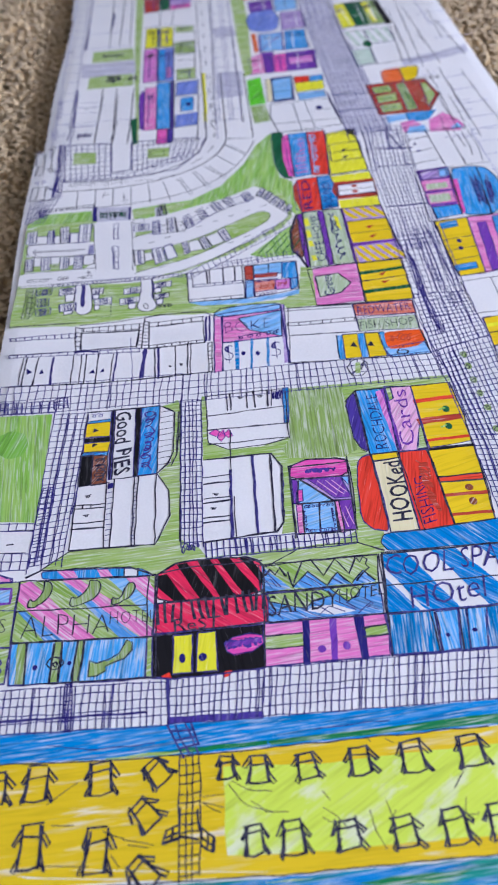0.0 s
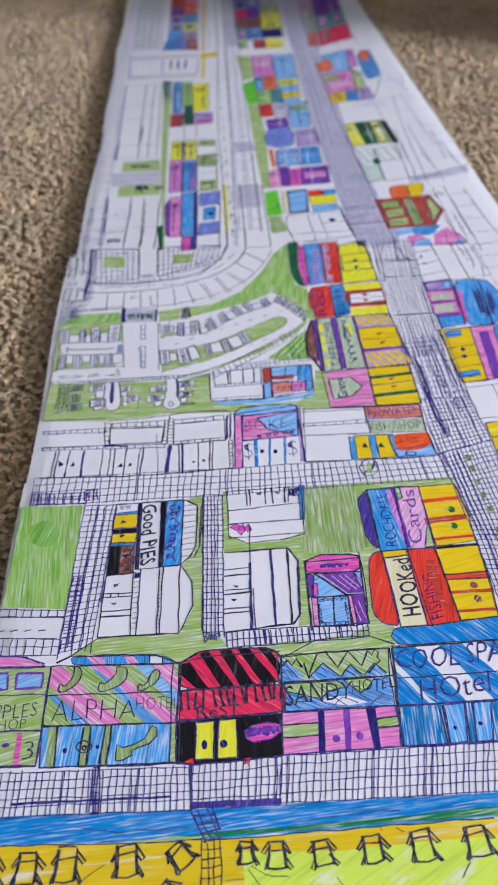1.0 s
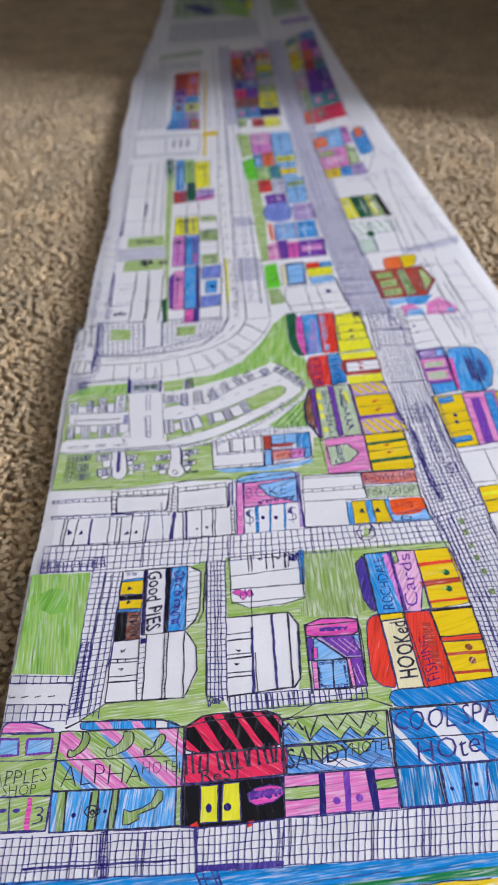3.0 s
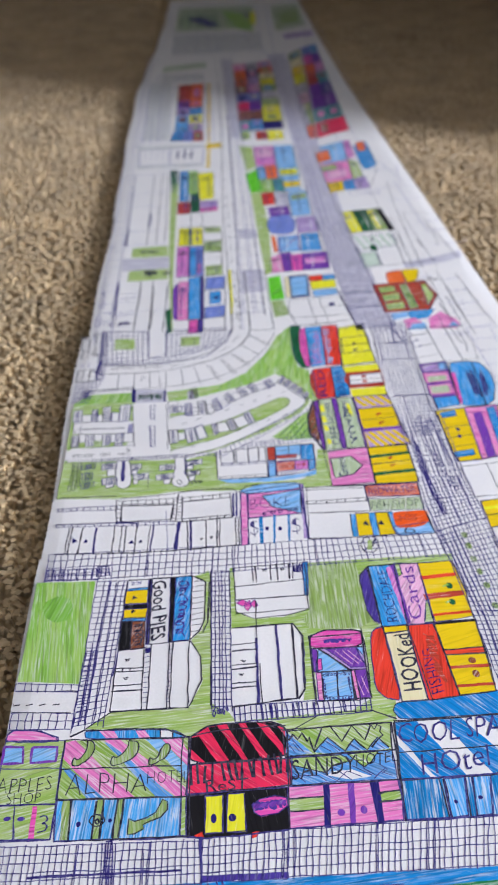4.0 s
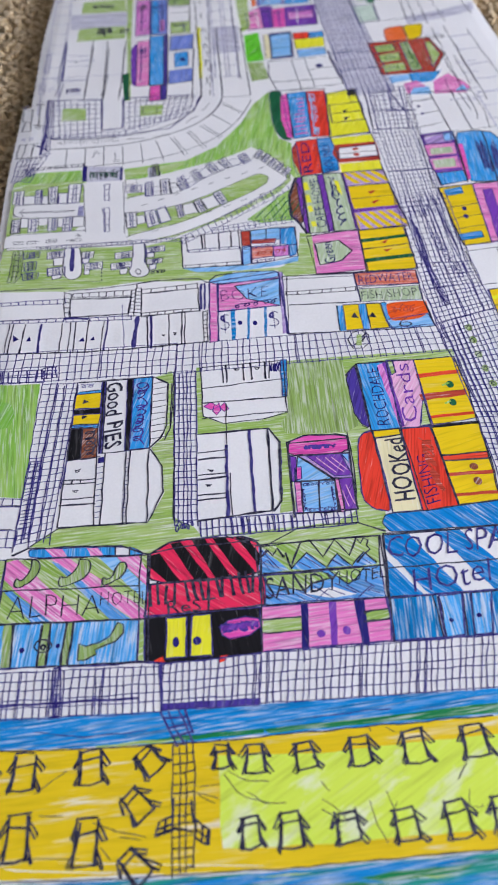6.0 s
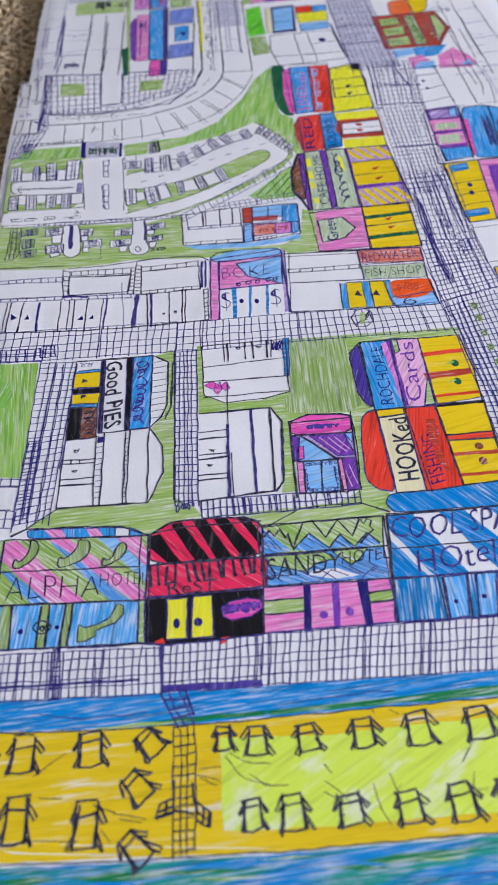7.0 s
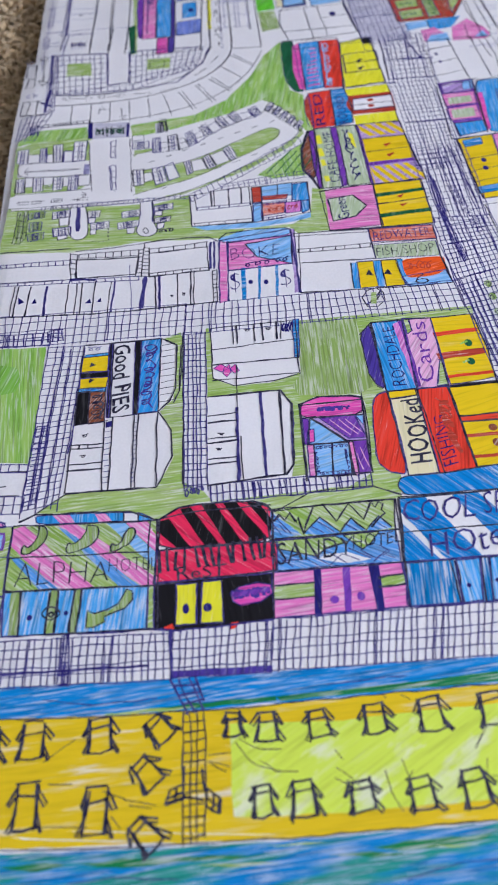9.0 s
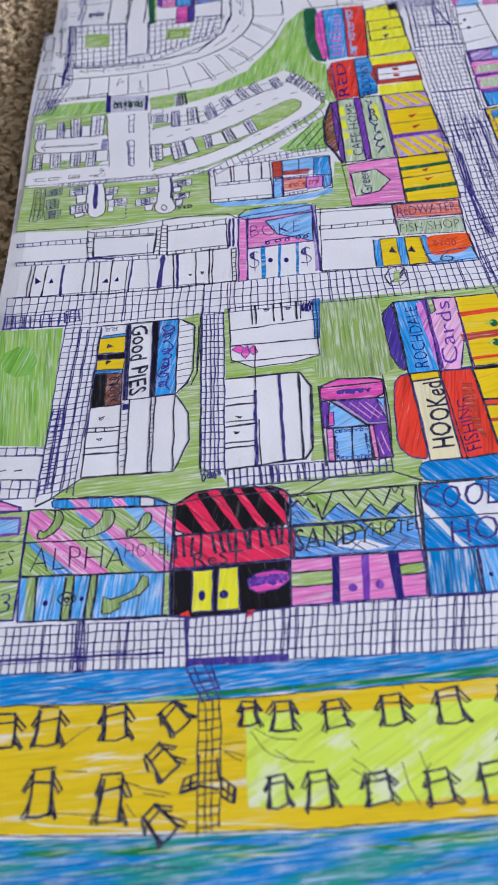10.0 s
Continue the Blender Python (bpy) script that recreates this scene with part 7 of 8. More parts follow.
for corners in (
        (-107.3, 358.5, -100.1, 357.7, -100.6, 375.4, -108.2, 374.1), (-91.3, 357.5, -86.5, 357.6, -87.2, 375.3, -92, 374.4), (-81.3, 357.1, -75.3, 357.1, -76.1, 378.4, -82.9, 377.7), (-67.6, 355.6, -59.3, 356.1, -59, 380.1, -68, 379.7),
        (-105.1, 323.8, -98.6, 323.7, -99.5, 340.1, -105.7, 339.4), (-93.2, 323.8, -86, 324.3, -86.9, 339.4, -94, 339.5), (-79.4, 323.6, -73.3, 324.2, -73.2, 338.6, -79.8, 338.6), (-69.3, 322.5, -62.8, 322.4, -63, 338.8, -69.2, 338.2),
        (-11.3, 358.5, -6.1, 358.6, -6.5, 377.2, -11.4, 376.3), (-0.5, 359.4, 6.4, 360, 5.9, 379.5, -1.1, 378.8), (14.6, 363.4, 20.3, 367, 16.3, 383.5, 11.2, 378.9), (27.1, 373.5, 31.7, 377.4, 26.9, 390.6, 21.7, 385.9),
        (39, 383.2, 43.8, 386.4, 37.7, 399.3, 33.3, 395.2), (48.5, 388.9, 53.2, 391.4, 48.5, 404.2, 43.2, 399.4), (63, 393.3, 67.9, 397.4, 64.1, 408.7, 58.3, 404.7),
        (-24.3, 321.5, -17.3, 322.1, -18.3, 340, -25.4, 339.4), (-9.6, 320.6, -1.5, 324.3, -4.5, 341.2, -12.4, 340), (12.2, 328.7, 16.2, 331.6, 14.2, 346.6, 9.7, 344.4), (26.8, 333.8, 32, 336.5, 27.5, 351.4, 23, 347.7), (42.6, 342.2, 47.2, 345.1, 42.8, 360.3, 37.7, 356.6),
        (-77.3, 292.4, -65.5, 293.5, -66, 300.9, -77.9, 299.7), (-75.4, 274, -64.2, 275.2, -64.8, 283.4, -76.4, 282.2), (-53.8, 290.5, -46.7, 291, -45.6, 298.1, -54.2, 297.8), (-51.3, 277.9, -39.6, 279, -39.9, 286.1, -52, 285),
        (-31.4, 287.6, -19.2, 288.7, -19.7, 296, -31.6, 294.2), (-33.7, 276.6, -20.5, 278.2, -20.6, 284.7, -34.2, 283.1), (-10.3, 292, 1.3, 293.2, 1.8, 299.8, -10.3, 297.4), (-10.6, 279.5, 0.1, 280.7, 0.1, 286.1, -10.3, 285.4),
        (-26.3, 365, -14.6, 365.2, -14.7, 373.8, -26.5, 373.6)):
    plot_house(estate, corners)
for corners in (
        (-99.7, 357.7, -91.7, 357.5, -92.3, 368, -99.9, 368.2), (-86.5, 356.9, -81.6, 356.4, -82.1, 366.9, -86.5, 366.7), (-74.9, 356.4, -68, 355.6, -68.1, 368.9, -75, 369), (-99.2, 329.6, -93.8, 329.6, -94, 340.2, -99.6, 340.8), (-86.4, 328.8, -80.2, 328.8, -80.3, 339.4, -87, 340.1),
        (-73.2, 327.4, -69.3, 327.7, -69.2, 338.2, -73.2, 338.6), (-62.3, 326.9, -54.6, 326.7, -54.8, 338.6, -62.6, 338.8), (-6.1, 358.6, -0.5, 359.4, -0.4, 370.7, -6.5, 370), (6.8, 360, 14.1, 362.7, 11.1, 373.8, 6.6, 372.9), (20.3, 367, 26.2, 372.1, 22.4, 381.4, 16.9, 374.6),
        (32.2, 377.3, 38.2, 382.6, 33.6, 392.1, 27.5, 385.2), (43.8, 386.4, 48.1, 388.9, 43.5, 397.1, 39.6, 394.5), (53.7, 391.3, 62.6, 393.4, 58.5, 401.5, 50.4, 399.4), (-0.7, 324.8, 6.7, 328, 2.2, 345.2, -3.7, 341.8), (16.2, 332.9, 25.7, 334.6, 22.5, 347.1, 14.9, 345.2),
        (32.5, 337.8, 41.8, 342.3, 37.7, 355.2, 28.3, 350.6), (-17.4, 324.7, -11.2, 326.6, -12.4, 336, -17.9, 335.3), (-72.2, 284.7, -65.6, 285.2, -66.2, 293, -72.9, 293.1), (-71.9, 270.2, -66.5, 271.4, -66, 274.8, -73.3, 275), (-53.1, 285.1, -49.4, 285.3, -48.9, 290, -53.8, 290.5), (-51.4, 273.3, -48.1, 273.5, -48, 278.1, -51.6, 277.9),
        (-27.7, 271.4, -23.3, 271.5, -22.7, 277.2, -28.5, 276.7), (-10.3, 287.1, -5.8, 287.3, -5, 292, -10.3, 292), (-8.4, 274, -4.7, 274.2, -4, 279.4, -8.8, 279.3), (-26.5, 375.1, -17.9, 375.6, -18.4, 382.2, -26.7, 381.7)):
    plot_house(estate, corners, bare=True)
fill(estate, "shaded_lawn", OLIVE, -100.6, 302.7, -93.9, 303.2, -92.9, 275.3, -96.4, 269.9, -101.5, 270.5, -101, 279, layer=2)
pen(estate, "lawn_hatching", NIB, 0.6, (-99.5, 299.5, -94.1, 297.7), (-99.6, 293.5, -93.9, 291.7), (-99.7, 287.6, -93.7, 286.4), (-99.4, 281.7, -93.8, 280.6), (-99.9, 276, -94.8, 275.5), (-99, 301.9, -98.8, 272.5), (-96, 301.6, -95.9, 272.2), (-100.6, 302.7, -93.9, 303.2, -92.9, 275.3, -96.4, 269.9, -101.5, 270.5, -101, 279, -100.6, 302.7))
for corners in ((-93, 294, -82.7, 294.7, -82.5, 301.4, -93.6, 300.1), (-91, 280.8, -83.7, 281.8, -83.8, 290.7, -91.9, 290.3), (-91.4, 271.1, -81.5, 272.9, -81.4, 279.8, -92.5, 278.1)):
    plot_house(estate, corners, ground=OLIVE)
fill(estate, "gate_shade", GREY, -55.6, 402.1, -30.8, 400.1, -30.8, 381.4, -55, 381.9, layer=2)
scribble(estate, "gate_shade", NIB, 0.6, 9, -53.8, 383.2, -31.2, 382.2, -31.6, 397.9, -54.6, 399.7)
scribble(estate, "gate_shade", PINE, 1.2, 6, -53.9, 385.4, -31.2, 384.4, -31.5, 394.9, -54.5, 395.9)
fill(estate, "hatched_corner", FAINT, -60, 339.8, -55.2, 339.3, -55.9, 351.5, -59.4, 351.3, layer=4)
pen(estate, "road_arrow", NIB, 0.7, (-100.6, 347.6, -89.5, 346.4, -73.7, 346, -63.1, 346.2), (-98.7, 352.1, -101, 347.6, -97.9, 343.2))
pen(estate, "road_arrow", NIB, 0.7, (-59.7, 316.4, -57.1, 316.1), (-58.8, 319.5, -55.9, 316, -58.4, 313.7))
pen(estate, "road_dash", NIB, 0.6, (-101.4, 310.8, -94.6, 310.7, -94.9, 313.8, -101.4, 313.9, -101.4, 310.8), (-92.3, 310.4, -86.3, 310.4, -86.6, 313.6, -92.3, 313.5, -92.3, 310.4), (-79.5, 310.9, -72.3, 310.8, -72.5, 314, -79.4, 314.1, -79.5, 310.9), (-62.4, 310.4, -55.2, 310.2, -55.4, 312.8, -62.2, 312.9, -62.4, 310.4))
tiles(estate, "grating", NIB, 0.7, 2, 3, -6.9, 384.6, -1.9, 385.6, -2.3, 400.7, -7.3, 399.7)

ring_road = drawn("drawn_road", "curving ring road with parking bays and arrows")
pen(ring_road, "kerb", NIB, 0.7, (-87.4, 444.6, -70.8, 442.6, -55.3, 441.7, -40.9, 442, -27.6, 443.4, -15.4, 445.9, -4.3, 449.8, 5.5, 454.9, 14.1, 461.3, 21.4, 469.1, 27.2, 478.3, 31.7, 489.2, 34.5, 501.7), (-86.3, 430.7, -67, 429.5, -49, 429.7, -32.4, 431.1, -17.1, 433.9, -3.2, 437.8, 9.3, 442.9, 20.3, 449.2, 29.9, 456.6, 37.9, 465, 44.4, 474.6, 49.1, 485.1, 51.9, 496.8), (-85.5, 404, -66.1, 402.9, -47.8, 402.9, -30.4, 404, -14.1, 406.3, 1.2, 409.9, 15.4, 415.1, 28.5, 421.9, 40.5, 430.6, 51.2, 441.4, 60.7, 454.6, 68.8, 470.4, 75.5, 489.3), (34.5, 501.7, 35.3, 629.8), (51.9, 496.8, 52.9, 627.6), (75.2, 496.8, 75.6, 624.6))
pen(ring_road, "bay_line", NIB, 0.7, (-72.9, 429.1, -72.9, 404.1), (-58.7, 429.9, -58.1, 402.4), (-44.4, 429.1, -43.9, 402.3), (-29.8, 429, -28.7, 401.4), (-15.5, 430.6, -14, 402.8), (-3.8, 433.4, 2, 404.8), (8, 436.1, 18.2, 410.8), (20.8, 444.6, 33, 418.6), (31.3, 452.7, 46.6, 431.7), (41.4, 469.8, 56.5, 450.7), (49.5, 486, 67.8, 465), (52.8, 495.7, 76, 494.8))
pen(ring_road, "bay_line", NIB, 0.6, (10.2, 437.5, 20.4, 412.1), (23.1, 446.1, 35.2, 420), (33.6, 454.2, 48.5, 433.9), (51, 487.6, 68.9, 468.4))
pen(ring_road, "arrow", NIB, 0.6, (-81.4, 439.8, -75.5, 442.4, -75, 435.8, -81.4, 439.8), (-75.3, 439.1, -63, 437.7), (-63.2, 441, -57.8, 437.1, -62.8, 434.4, -63.2, 441), (-54.4, 438.4, -49.3, 441.1, -49, 434.5, -54.4, 438.4), (-49.1, 437.8, -36.9, 438), (-37.9, 441.4, -32.6, 437.5, -37.7, 434.8, -37.9, 441.4), (-52.4, 414.9, -50.3, 424.9, -47.5, 419.9, -52.6, 419.6), (-35.6, 420.1, -34.8, 409, -36.9, 409.2, -34.3, 404.3, -31.9, 410.2, -34.8, 409), (-26.1, 438.4, -13, 438.5), (-6.4, 439.4, 6.7, 442.9), (20.3, 458.3, 29.6, 467.7), (34.4, 476, 40.3, 486.2))
pen(ring_road, "dash", NIB, 0.7, (41.9, 500.8, 41.8, 508.4), (42.1, 514.1, 42, 521.8), (42.3, 527.7, 42.2, 535.6), (42.5, 541.6, 42.4, 549.8), (42.7, 556, 42.6, 564.3), (42.9, 570.7, 42.8, 579.3), (43.1, 585.7, 43, 594.6), (43.3, 601.2, 43.2, 610.3), (43.5, 617.1, 43.4, 626.4))
fill(ring_road, "yellow_line", LEMON, 33.7, 530.7, 36.6, 530.4, 38.4, 629.4, 35.8, 629.8)
fill(ring_road, "barrier", NAVY, -59.5, 404.1, -56.1, 403.7, -55, 382.6, -58.3, 383)
fill(ring_road, "barrier", NAVY, -32.5, 399.5, -29.1, 399.1, -28.7, 381.2, -32, 381.5)

plaza = drawn("drawn_plaza", "squared plaza with green planters")
tiles(plaza, "paving", BIRO, 0.55, 9, 7, -89.8, 447.4, -47, 450.8, -49, 502.3, -93.6, 505.8)
tiles(plaza, "paving", BIRO, 0.55, 12, 6, -29.4, 453.9, 20.6, 468.8, 28.5, 502.4, -30.5, 503.8)
fill(plaza, "planter", LEAF, -80.6, 491.4, -61.4, 491, -60.4, 471.2, -80.1, 471.8, layer=6)
fill(plaza, "planter", LEAF, -16.5, 489.3, 1.9, 489.8, 1.7, 473.6, -16.3, 473.1, layer=6)
pen(plaza, "planter", NIB, 0.7, (-14.6, 486.3, -2.7, 485.8, -2.8, 475.9, -14.6, 475.5, -14.6, 486.3), layer=7)
pen(plaza, "outline", BIRO, 0.8, (-94.6, 506.8, -49.1, 504.2, -47.1, 454.2, -30.8, 455.7, -31, 503.9, 28.5, 503.3), (-87.5, 445.5, -28.4, 445.3, 6.9, 451.3, 27.6, 476.8, 33.5, 499.9))
tiles(plaza, "paving", BIRO, 0.5, 12, 1, -85.2, 444.4, -27.5, 443.5, -27.6, 450.3, -85.7, 450.3)
tiles(plaza, "paving", BIRO, 0.5, 10, 1, -26.2, 445.1, 27.6, 476.8, 25.6, 484.3, -27.6, 451.9)

west_lane = drawn("drawn_road", "narrow lane with arrows along the paper margin")
pen(west_lane, "arrow", NIB, 0.8, (-99.3, 500.7, -98.6, 482.1, -98.1, 464.9), (-102.9, 500.4, -99.7, 506.2, -96.4, 499.4, -102.9, 500.4), (-102, 468.8, -98.2, 461.5, -94.7, 466.9, -102, 468.8))
pen(west_lane, "outline", NIB, 0.7, (-112.2, 492.9, -105.4, 492.8, -104.5, 472.6, -111.7, 473.7, -112.2, 492.9), (-109.5, 473.4, -111.1, 458.5), (-105, 472.7, -104.6, 459.2, -111.1, 458.5), (-110.5, 438.8, -92, 439.3), (-111.5, 419.4, -92.5, 419.7), (-105.7, 438.1, -107, 420.3), (-99.3, 438.8, -99.8, 420), (-110.5, 438.8, -111.5, 419.4))
pen(west_lane, "arrow", FAINT, 0.9, (-109.6, 446.8, -107.2, 449.7, -106.6, 443.1, -109.6, 446.8), (-100.9, 447.1, -103.8, 450.8, -103.2, 444.2, -100.9, 447.1), (-114.5, 497.7, -108.1, 497.6))
pen(west_lane, "dark_line", BIRO, 2.4, (-91, 453.8, -92.3, 437.8, -92.9, 423.7))
pen(west_lane, "dark_line", BIRO, 1.8, (-97.4, 436.9, -91.9, 432.9, -87.2, 427.5))
pen(west_lane, "dark_line", BIRO, 1.6, (-93.8, 506.2, -91.4, 470.6, -92.4, 449.9))
tiles(west_lane, "paving", BIRO, 0.6, 4, 6, -93.6, 422.2, -86.4, 422.7, -88.7, 505.4, -94.2, 506.3)
tiles(west_lane, "paving", BIRO, 0.6, 6, 4, -111.1, 387.4, -98, 387, -87.6, 421.4, -109, 415.2)
tiles(west_lane, "paving", BIRO, 0.7, 3, 3, -100.6, 393.1, -95.6, 392.4, -96.4, 405.9, -102.9, 403.8)
course(west_lane, 9, -96.8, 401.4, -58.7, 403.5, -58.9, 407.3, -97.1, 404.5)


# ---- the north end ----

north_estate = drawn("drawn_estate", "white blocks of the north estate with green beds in biro")
tiles(north_estate, "kerb_line", FAINT, 0.6, 1, 26, -99, 505, -84, 505, -88, 1050, -101, 1050)
fill(north_estate, "lawn", LEAF, -74.7, 698.4, -33.7, 701.4, -31.8, 673.7, -74.6, 672.6)
fill(north_estate, "lawn", LEAF, -75.3, 640.8, -32.4, 641.7, -31.8, 615.4, -76.1, 613.4)
fill(north_estate, "bed", GREY, -84.8, 670.4, -31.1, 672.2, -29.8, 641.5, -83.3, 638.6, layer=2)
fill(north_estate, "grass", LEAF, -29.1, 498.6, -24.7, 500.4, -26.1, 609.6, -25.6, 696.1, -24.4, 797, -23, 863.9, -32.7, 895.6, -32.3, 762.2, -31, 637.4, -28.1, 558.5)
fill(north_estate, "grass", PINE, -30.3, 498.7, -26.4, 500.5, -26.8, 548.7, -32.5, 544.4, layer=2)
pen(north_estate, "wall_line", BIRO, 0.8, (-88.1, 536.2, -87.4, 567.7, -86.9, 604.3), (-87.9, 514.5, -85.2, 542.5, -83.8, 603.8), (-85, 512.2, -82.7, 540.1))
pen(north_estate, "wall_line", NIB, 0.8, (-64, 508.9, -62.9, 543.8, -61.2, 568.5, -60.1, 599.8), (-49.3, 508.4, -46.8, 546.1, -46.1, 597.4), (-47.4, 508.1, -45.4, 545.8), (-34, 508.8, -32.5, 543.7, -32, 595), (-21.8, 530.3, -26.5, 527.3, -28, 506.9))
pen(north_estate, "wall_line", FAINT, 0.7, (-86.3, 566.5, -60, 564.2), (-86.7, 586.2, -59.9, 583.8), (-89.7, 545.1, -62.6, 546.6, -31.6, 545.5), (-91.3, 541.5, -62.2, 538.8), (-79.2, 515.9, -68.1, 516))
scribble(north_estate, "garage", BIRO, 0.8, 7, -79.7, 516.9, -67.2, 516.8, -67.3, 527.1, -79.5, 527.2)
scribble(north_estate, "door_mark", NIB, 0.6, 1, -75.9, 570.9, -73, 570.4, -73.2, 574.6, -76.2, 575)
pen(north_estate, "kerb_line", FAINT, 0.9, (-101.1, 556.8, -100.8, 590.6, -98.6, 593.4, -97.5, 554.3, -101.1, 556.8), (-102.6, 518.6, -102.8, 537.6, -98.5, 536.9, -98.9, 518, -102.6, 518.6), (-96.8, 527.1, -89.4, 527.8), (-103, 545.3, -87.8, 545.8))
pen(north_estate, "wall_line", NIB, 0.8, (-60.7, 612.2, -62, 555, -63.8, 503.4), (-47.7, 611.2, -47.9, 553.9, -48.2, 502.2), (-31, 609.9, -32.7, 552.8, -34.8, 501.2))
pen(north_estate, "wall_line", BIRO, 1.4, (-84.1, 538.8, -85.4, 614.1), (-84.4, 705.4, -82.9, 757.6, -83.7, 858.8, -83.7, 943.1))
pen(north_estate, "wall_line", BIRO, 2.2, (-83.1, 705.3, -82.9, 757.6), (-57.8, 755.6, -56.7, 799.6))
pen(north_estate, "wall_line", NIB, 0.9, (-58.5, 706.5, -58.2, 818.2, -56.6, 940.9), (-48, 710.4, -46.5, 817.2, -45.3, 935.5), (-37.3, 712.8, -37, 816.5, -36.6, 934.8))
pen(north_estate, "wall_line", FAINT, 1, (-84.3, 868.9, -37.5, 871.2), (-83.2, 824, -37.2, 824), (-81.5, 745.7, -37.4, 745.5), (-83.4, 938.6, -35.9, 939.2), (-82.6, 575, -58.3, 575.7), (-81.8, 538.7, -61.2, 539.5), (-79.8, 706.6, -34.5, 706.2))
scribble(north_estate, "bed_hatching", NIB, 1.5, 6, -66.6, 681, -43.7, 680.7, -44.1, 692.9, -65.2, 693)
scribble(north_estate, "bed_hatching", NIB, 1.5, 5, -57.3, 620.1, -44.3, 620.4, -45.1, 644.1, -57.7, 643.7)
scribble(north_estate, "bed_hatching", NIB, 1.5, 2, -37.6, 624, -28.2, 624.7, -27.8, 637.2, -36.7, 636.4)
pen(north_estate, "kerb_mark", BIRO, 1.4, (-101.3, 700.5, -95, 704.7), (-104.8, 927.2, -97.2, 930.9), (-102.9, 589.2, -98.7, 590.2))

estate_shops = drawn("drawn_shop", "row of shops in pink, blue, yellow and green")
fill(estate_shops, "shop", PINE, -34.5, 952.6, -24.1, 951.7, -23.4, 899, -32.7, 897.7)
fill(estate_shops, "shop", GREEN, -32.7, 897.7, -22.7, 899, -23.1, 870, -31.4, 868.6)
fill(estate_shops, "shop", BLUE, -20.8, 946.9, -8.8, 948.2, -9.4, 837.1, -19.7, 836)
fill(estate_shops, "shop", GREEN, -8.8, 945.9, 4, 947.1, 3.4, 861.8, -8.7, 860.7)
fill(estate_shops, "shop", PINE, -6.4, 860.5, 4.9, 861.6, 4.4, 798.3, -5.7, 797.3)
fill(estate_shops, "shop", LEMON, 4.7, 935.8, 26.3, 938.5, 24.2, 842.2, 5.5, 837.9)
fill(estate_shops, "shop", BRICKRED, -23.4, 832.5, -6.4, 833, -7.1, 795.6, -22.9, 793.2)
fill(estate_shops, "shop", LILAC, 5.4, 832.1, 29.2, 834, 28.6, 813.1, 6, 809.3)
fill(estate_shops, "shop", ROSE, 6, 809.3, 28.6, 813.1, 28.3, 801.9, 5.9, 798.2, layer=2)
fill(estate_shops, "shop", LEMON, -20.2, 747.5, -9.2, 748.4, -9, 699.5, -21, 698.9)
fill(estate_shops, "shop", OLIVE, -9.2, 748.4, -5, 748, -5, 699.2, -9, 699.5)
fill(estate_shops, "shop", LEMON, -5, 748, 8.2, 748.7, 7.6, 699.8, -5, 699.2)
fill(estate_shops, "shop", LEAF, 11, 748.5, 30.4, 748.6, 30, 733.5, 10.7, 733.4)
fill(estate_shops, "shop", OLIVE, 9.7, 707.5, 30.6, 709, 29.8, 681, 9.4, 679.6)
fill(estate_shops, "shop", LEAF, 10.8, 642.7, 29.3, 644.1, 28.6, 620.3, 10.4, 618.9)
fill(estate_shops, "shop", ORCHID, -21.6, 695.8, -8.4, 696.3, -8.9, 620.4, -22.5, 618.7)
fill(estate_shops, "shop", VIOLET, -8.4, 694.8, 8.3, 696.6, 7.3, 619.2, -8.2, 619)
fill(estate_shops, "sign", SKY, -7, 691.6, -0.4, 692.6, -0.8, 621.2, -7, 620.3, layer=2)
fill(estate_shops, "sign", ORCHID, 0.7, 649.2, 5.1, 650.3, 4.9, 626.2, 0.5, 625.2, layer=3)
fill(estate_shops, "shop", PINK, -19.9, 606.4, -8.8, 608.2, -9.8, 522.8, -20.6, 522.5)
fill(estate_shops, "roof", PURPLE, -25.8, 591.1, -20.5, 605.1, -20.6, 522.5, -24.7, 527.4, layer=2)
fill(estate_shops, "sign", SKY, -8.8, 615, 4.2, 616.7, 2.8, 524.2, -9.2, 523.9)
fill(estate_shops, "sign", INDIGO, 4.2, 616.7, 7.9, 617.8, 6.2, 522.7, 2.8, 523)
fill(estate_shops, "shop", ROSE, -8.6, 521.6, 0.5, 522, -0.2, 496.4, -9.1, 496)
fill(estate_shops, "shop", INDIGO, 0.5, 522, 6.2, 522.7, 5.3, 498.2, 0.3, 496.4)
fill(estate_shops, "window", VIOLET, 10.4, 613.5, 31.6, 615.9, 30, 588.1, 8.8, 585.8)
fill(estate_shops, "window", VIOLET, 8.2, 547.3, 29.4, 550.5, 27.5, 526.9, 7.3, 523.8)
fill(estate_shops, "window", SKY, 13.5, 580.3, 25.6, 582, 24.8, 554.5, 13, 552.9, layer=2)
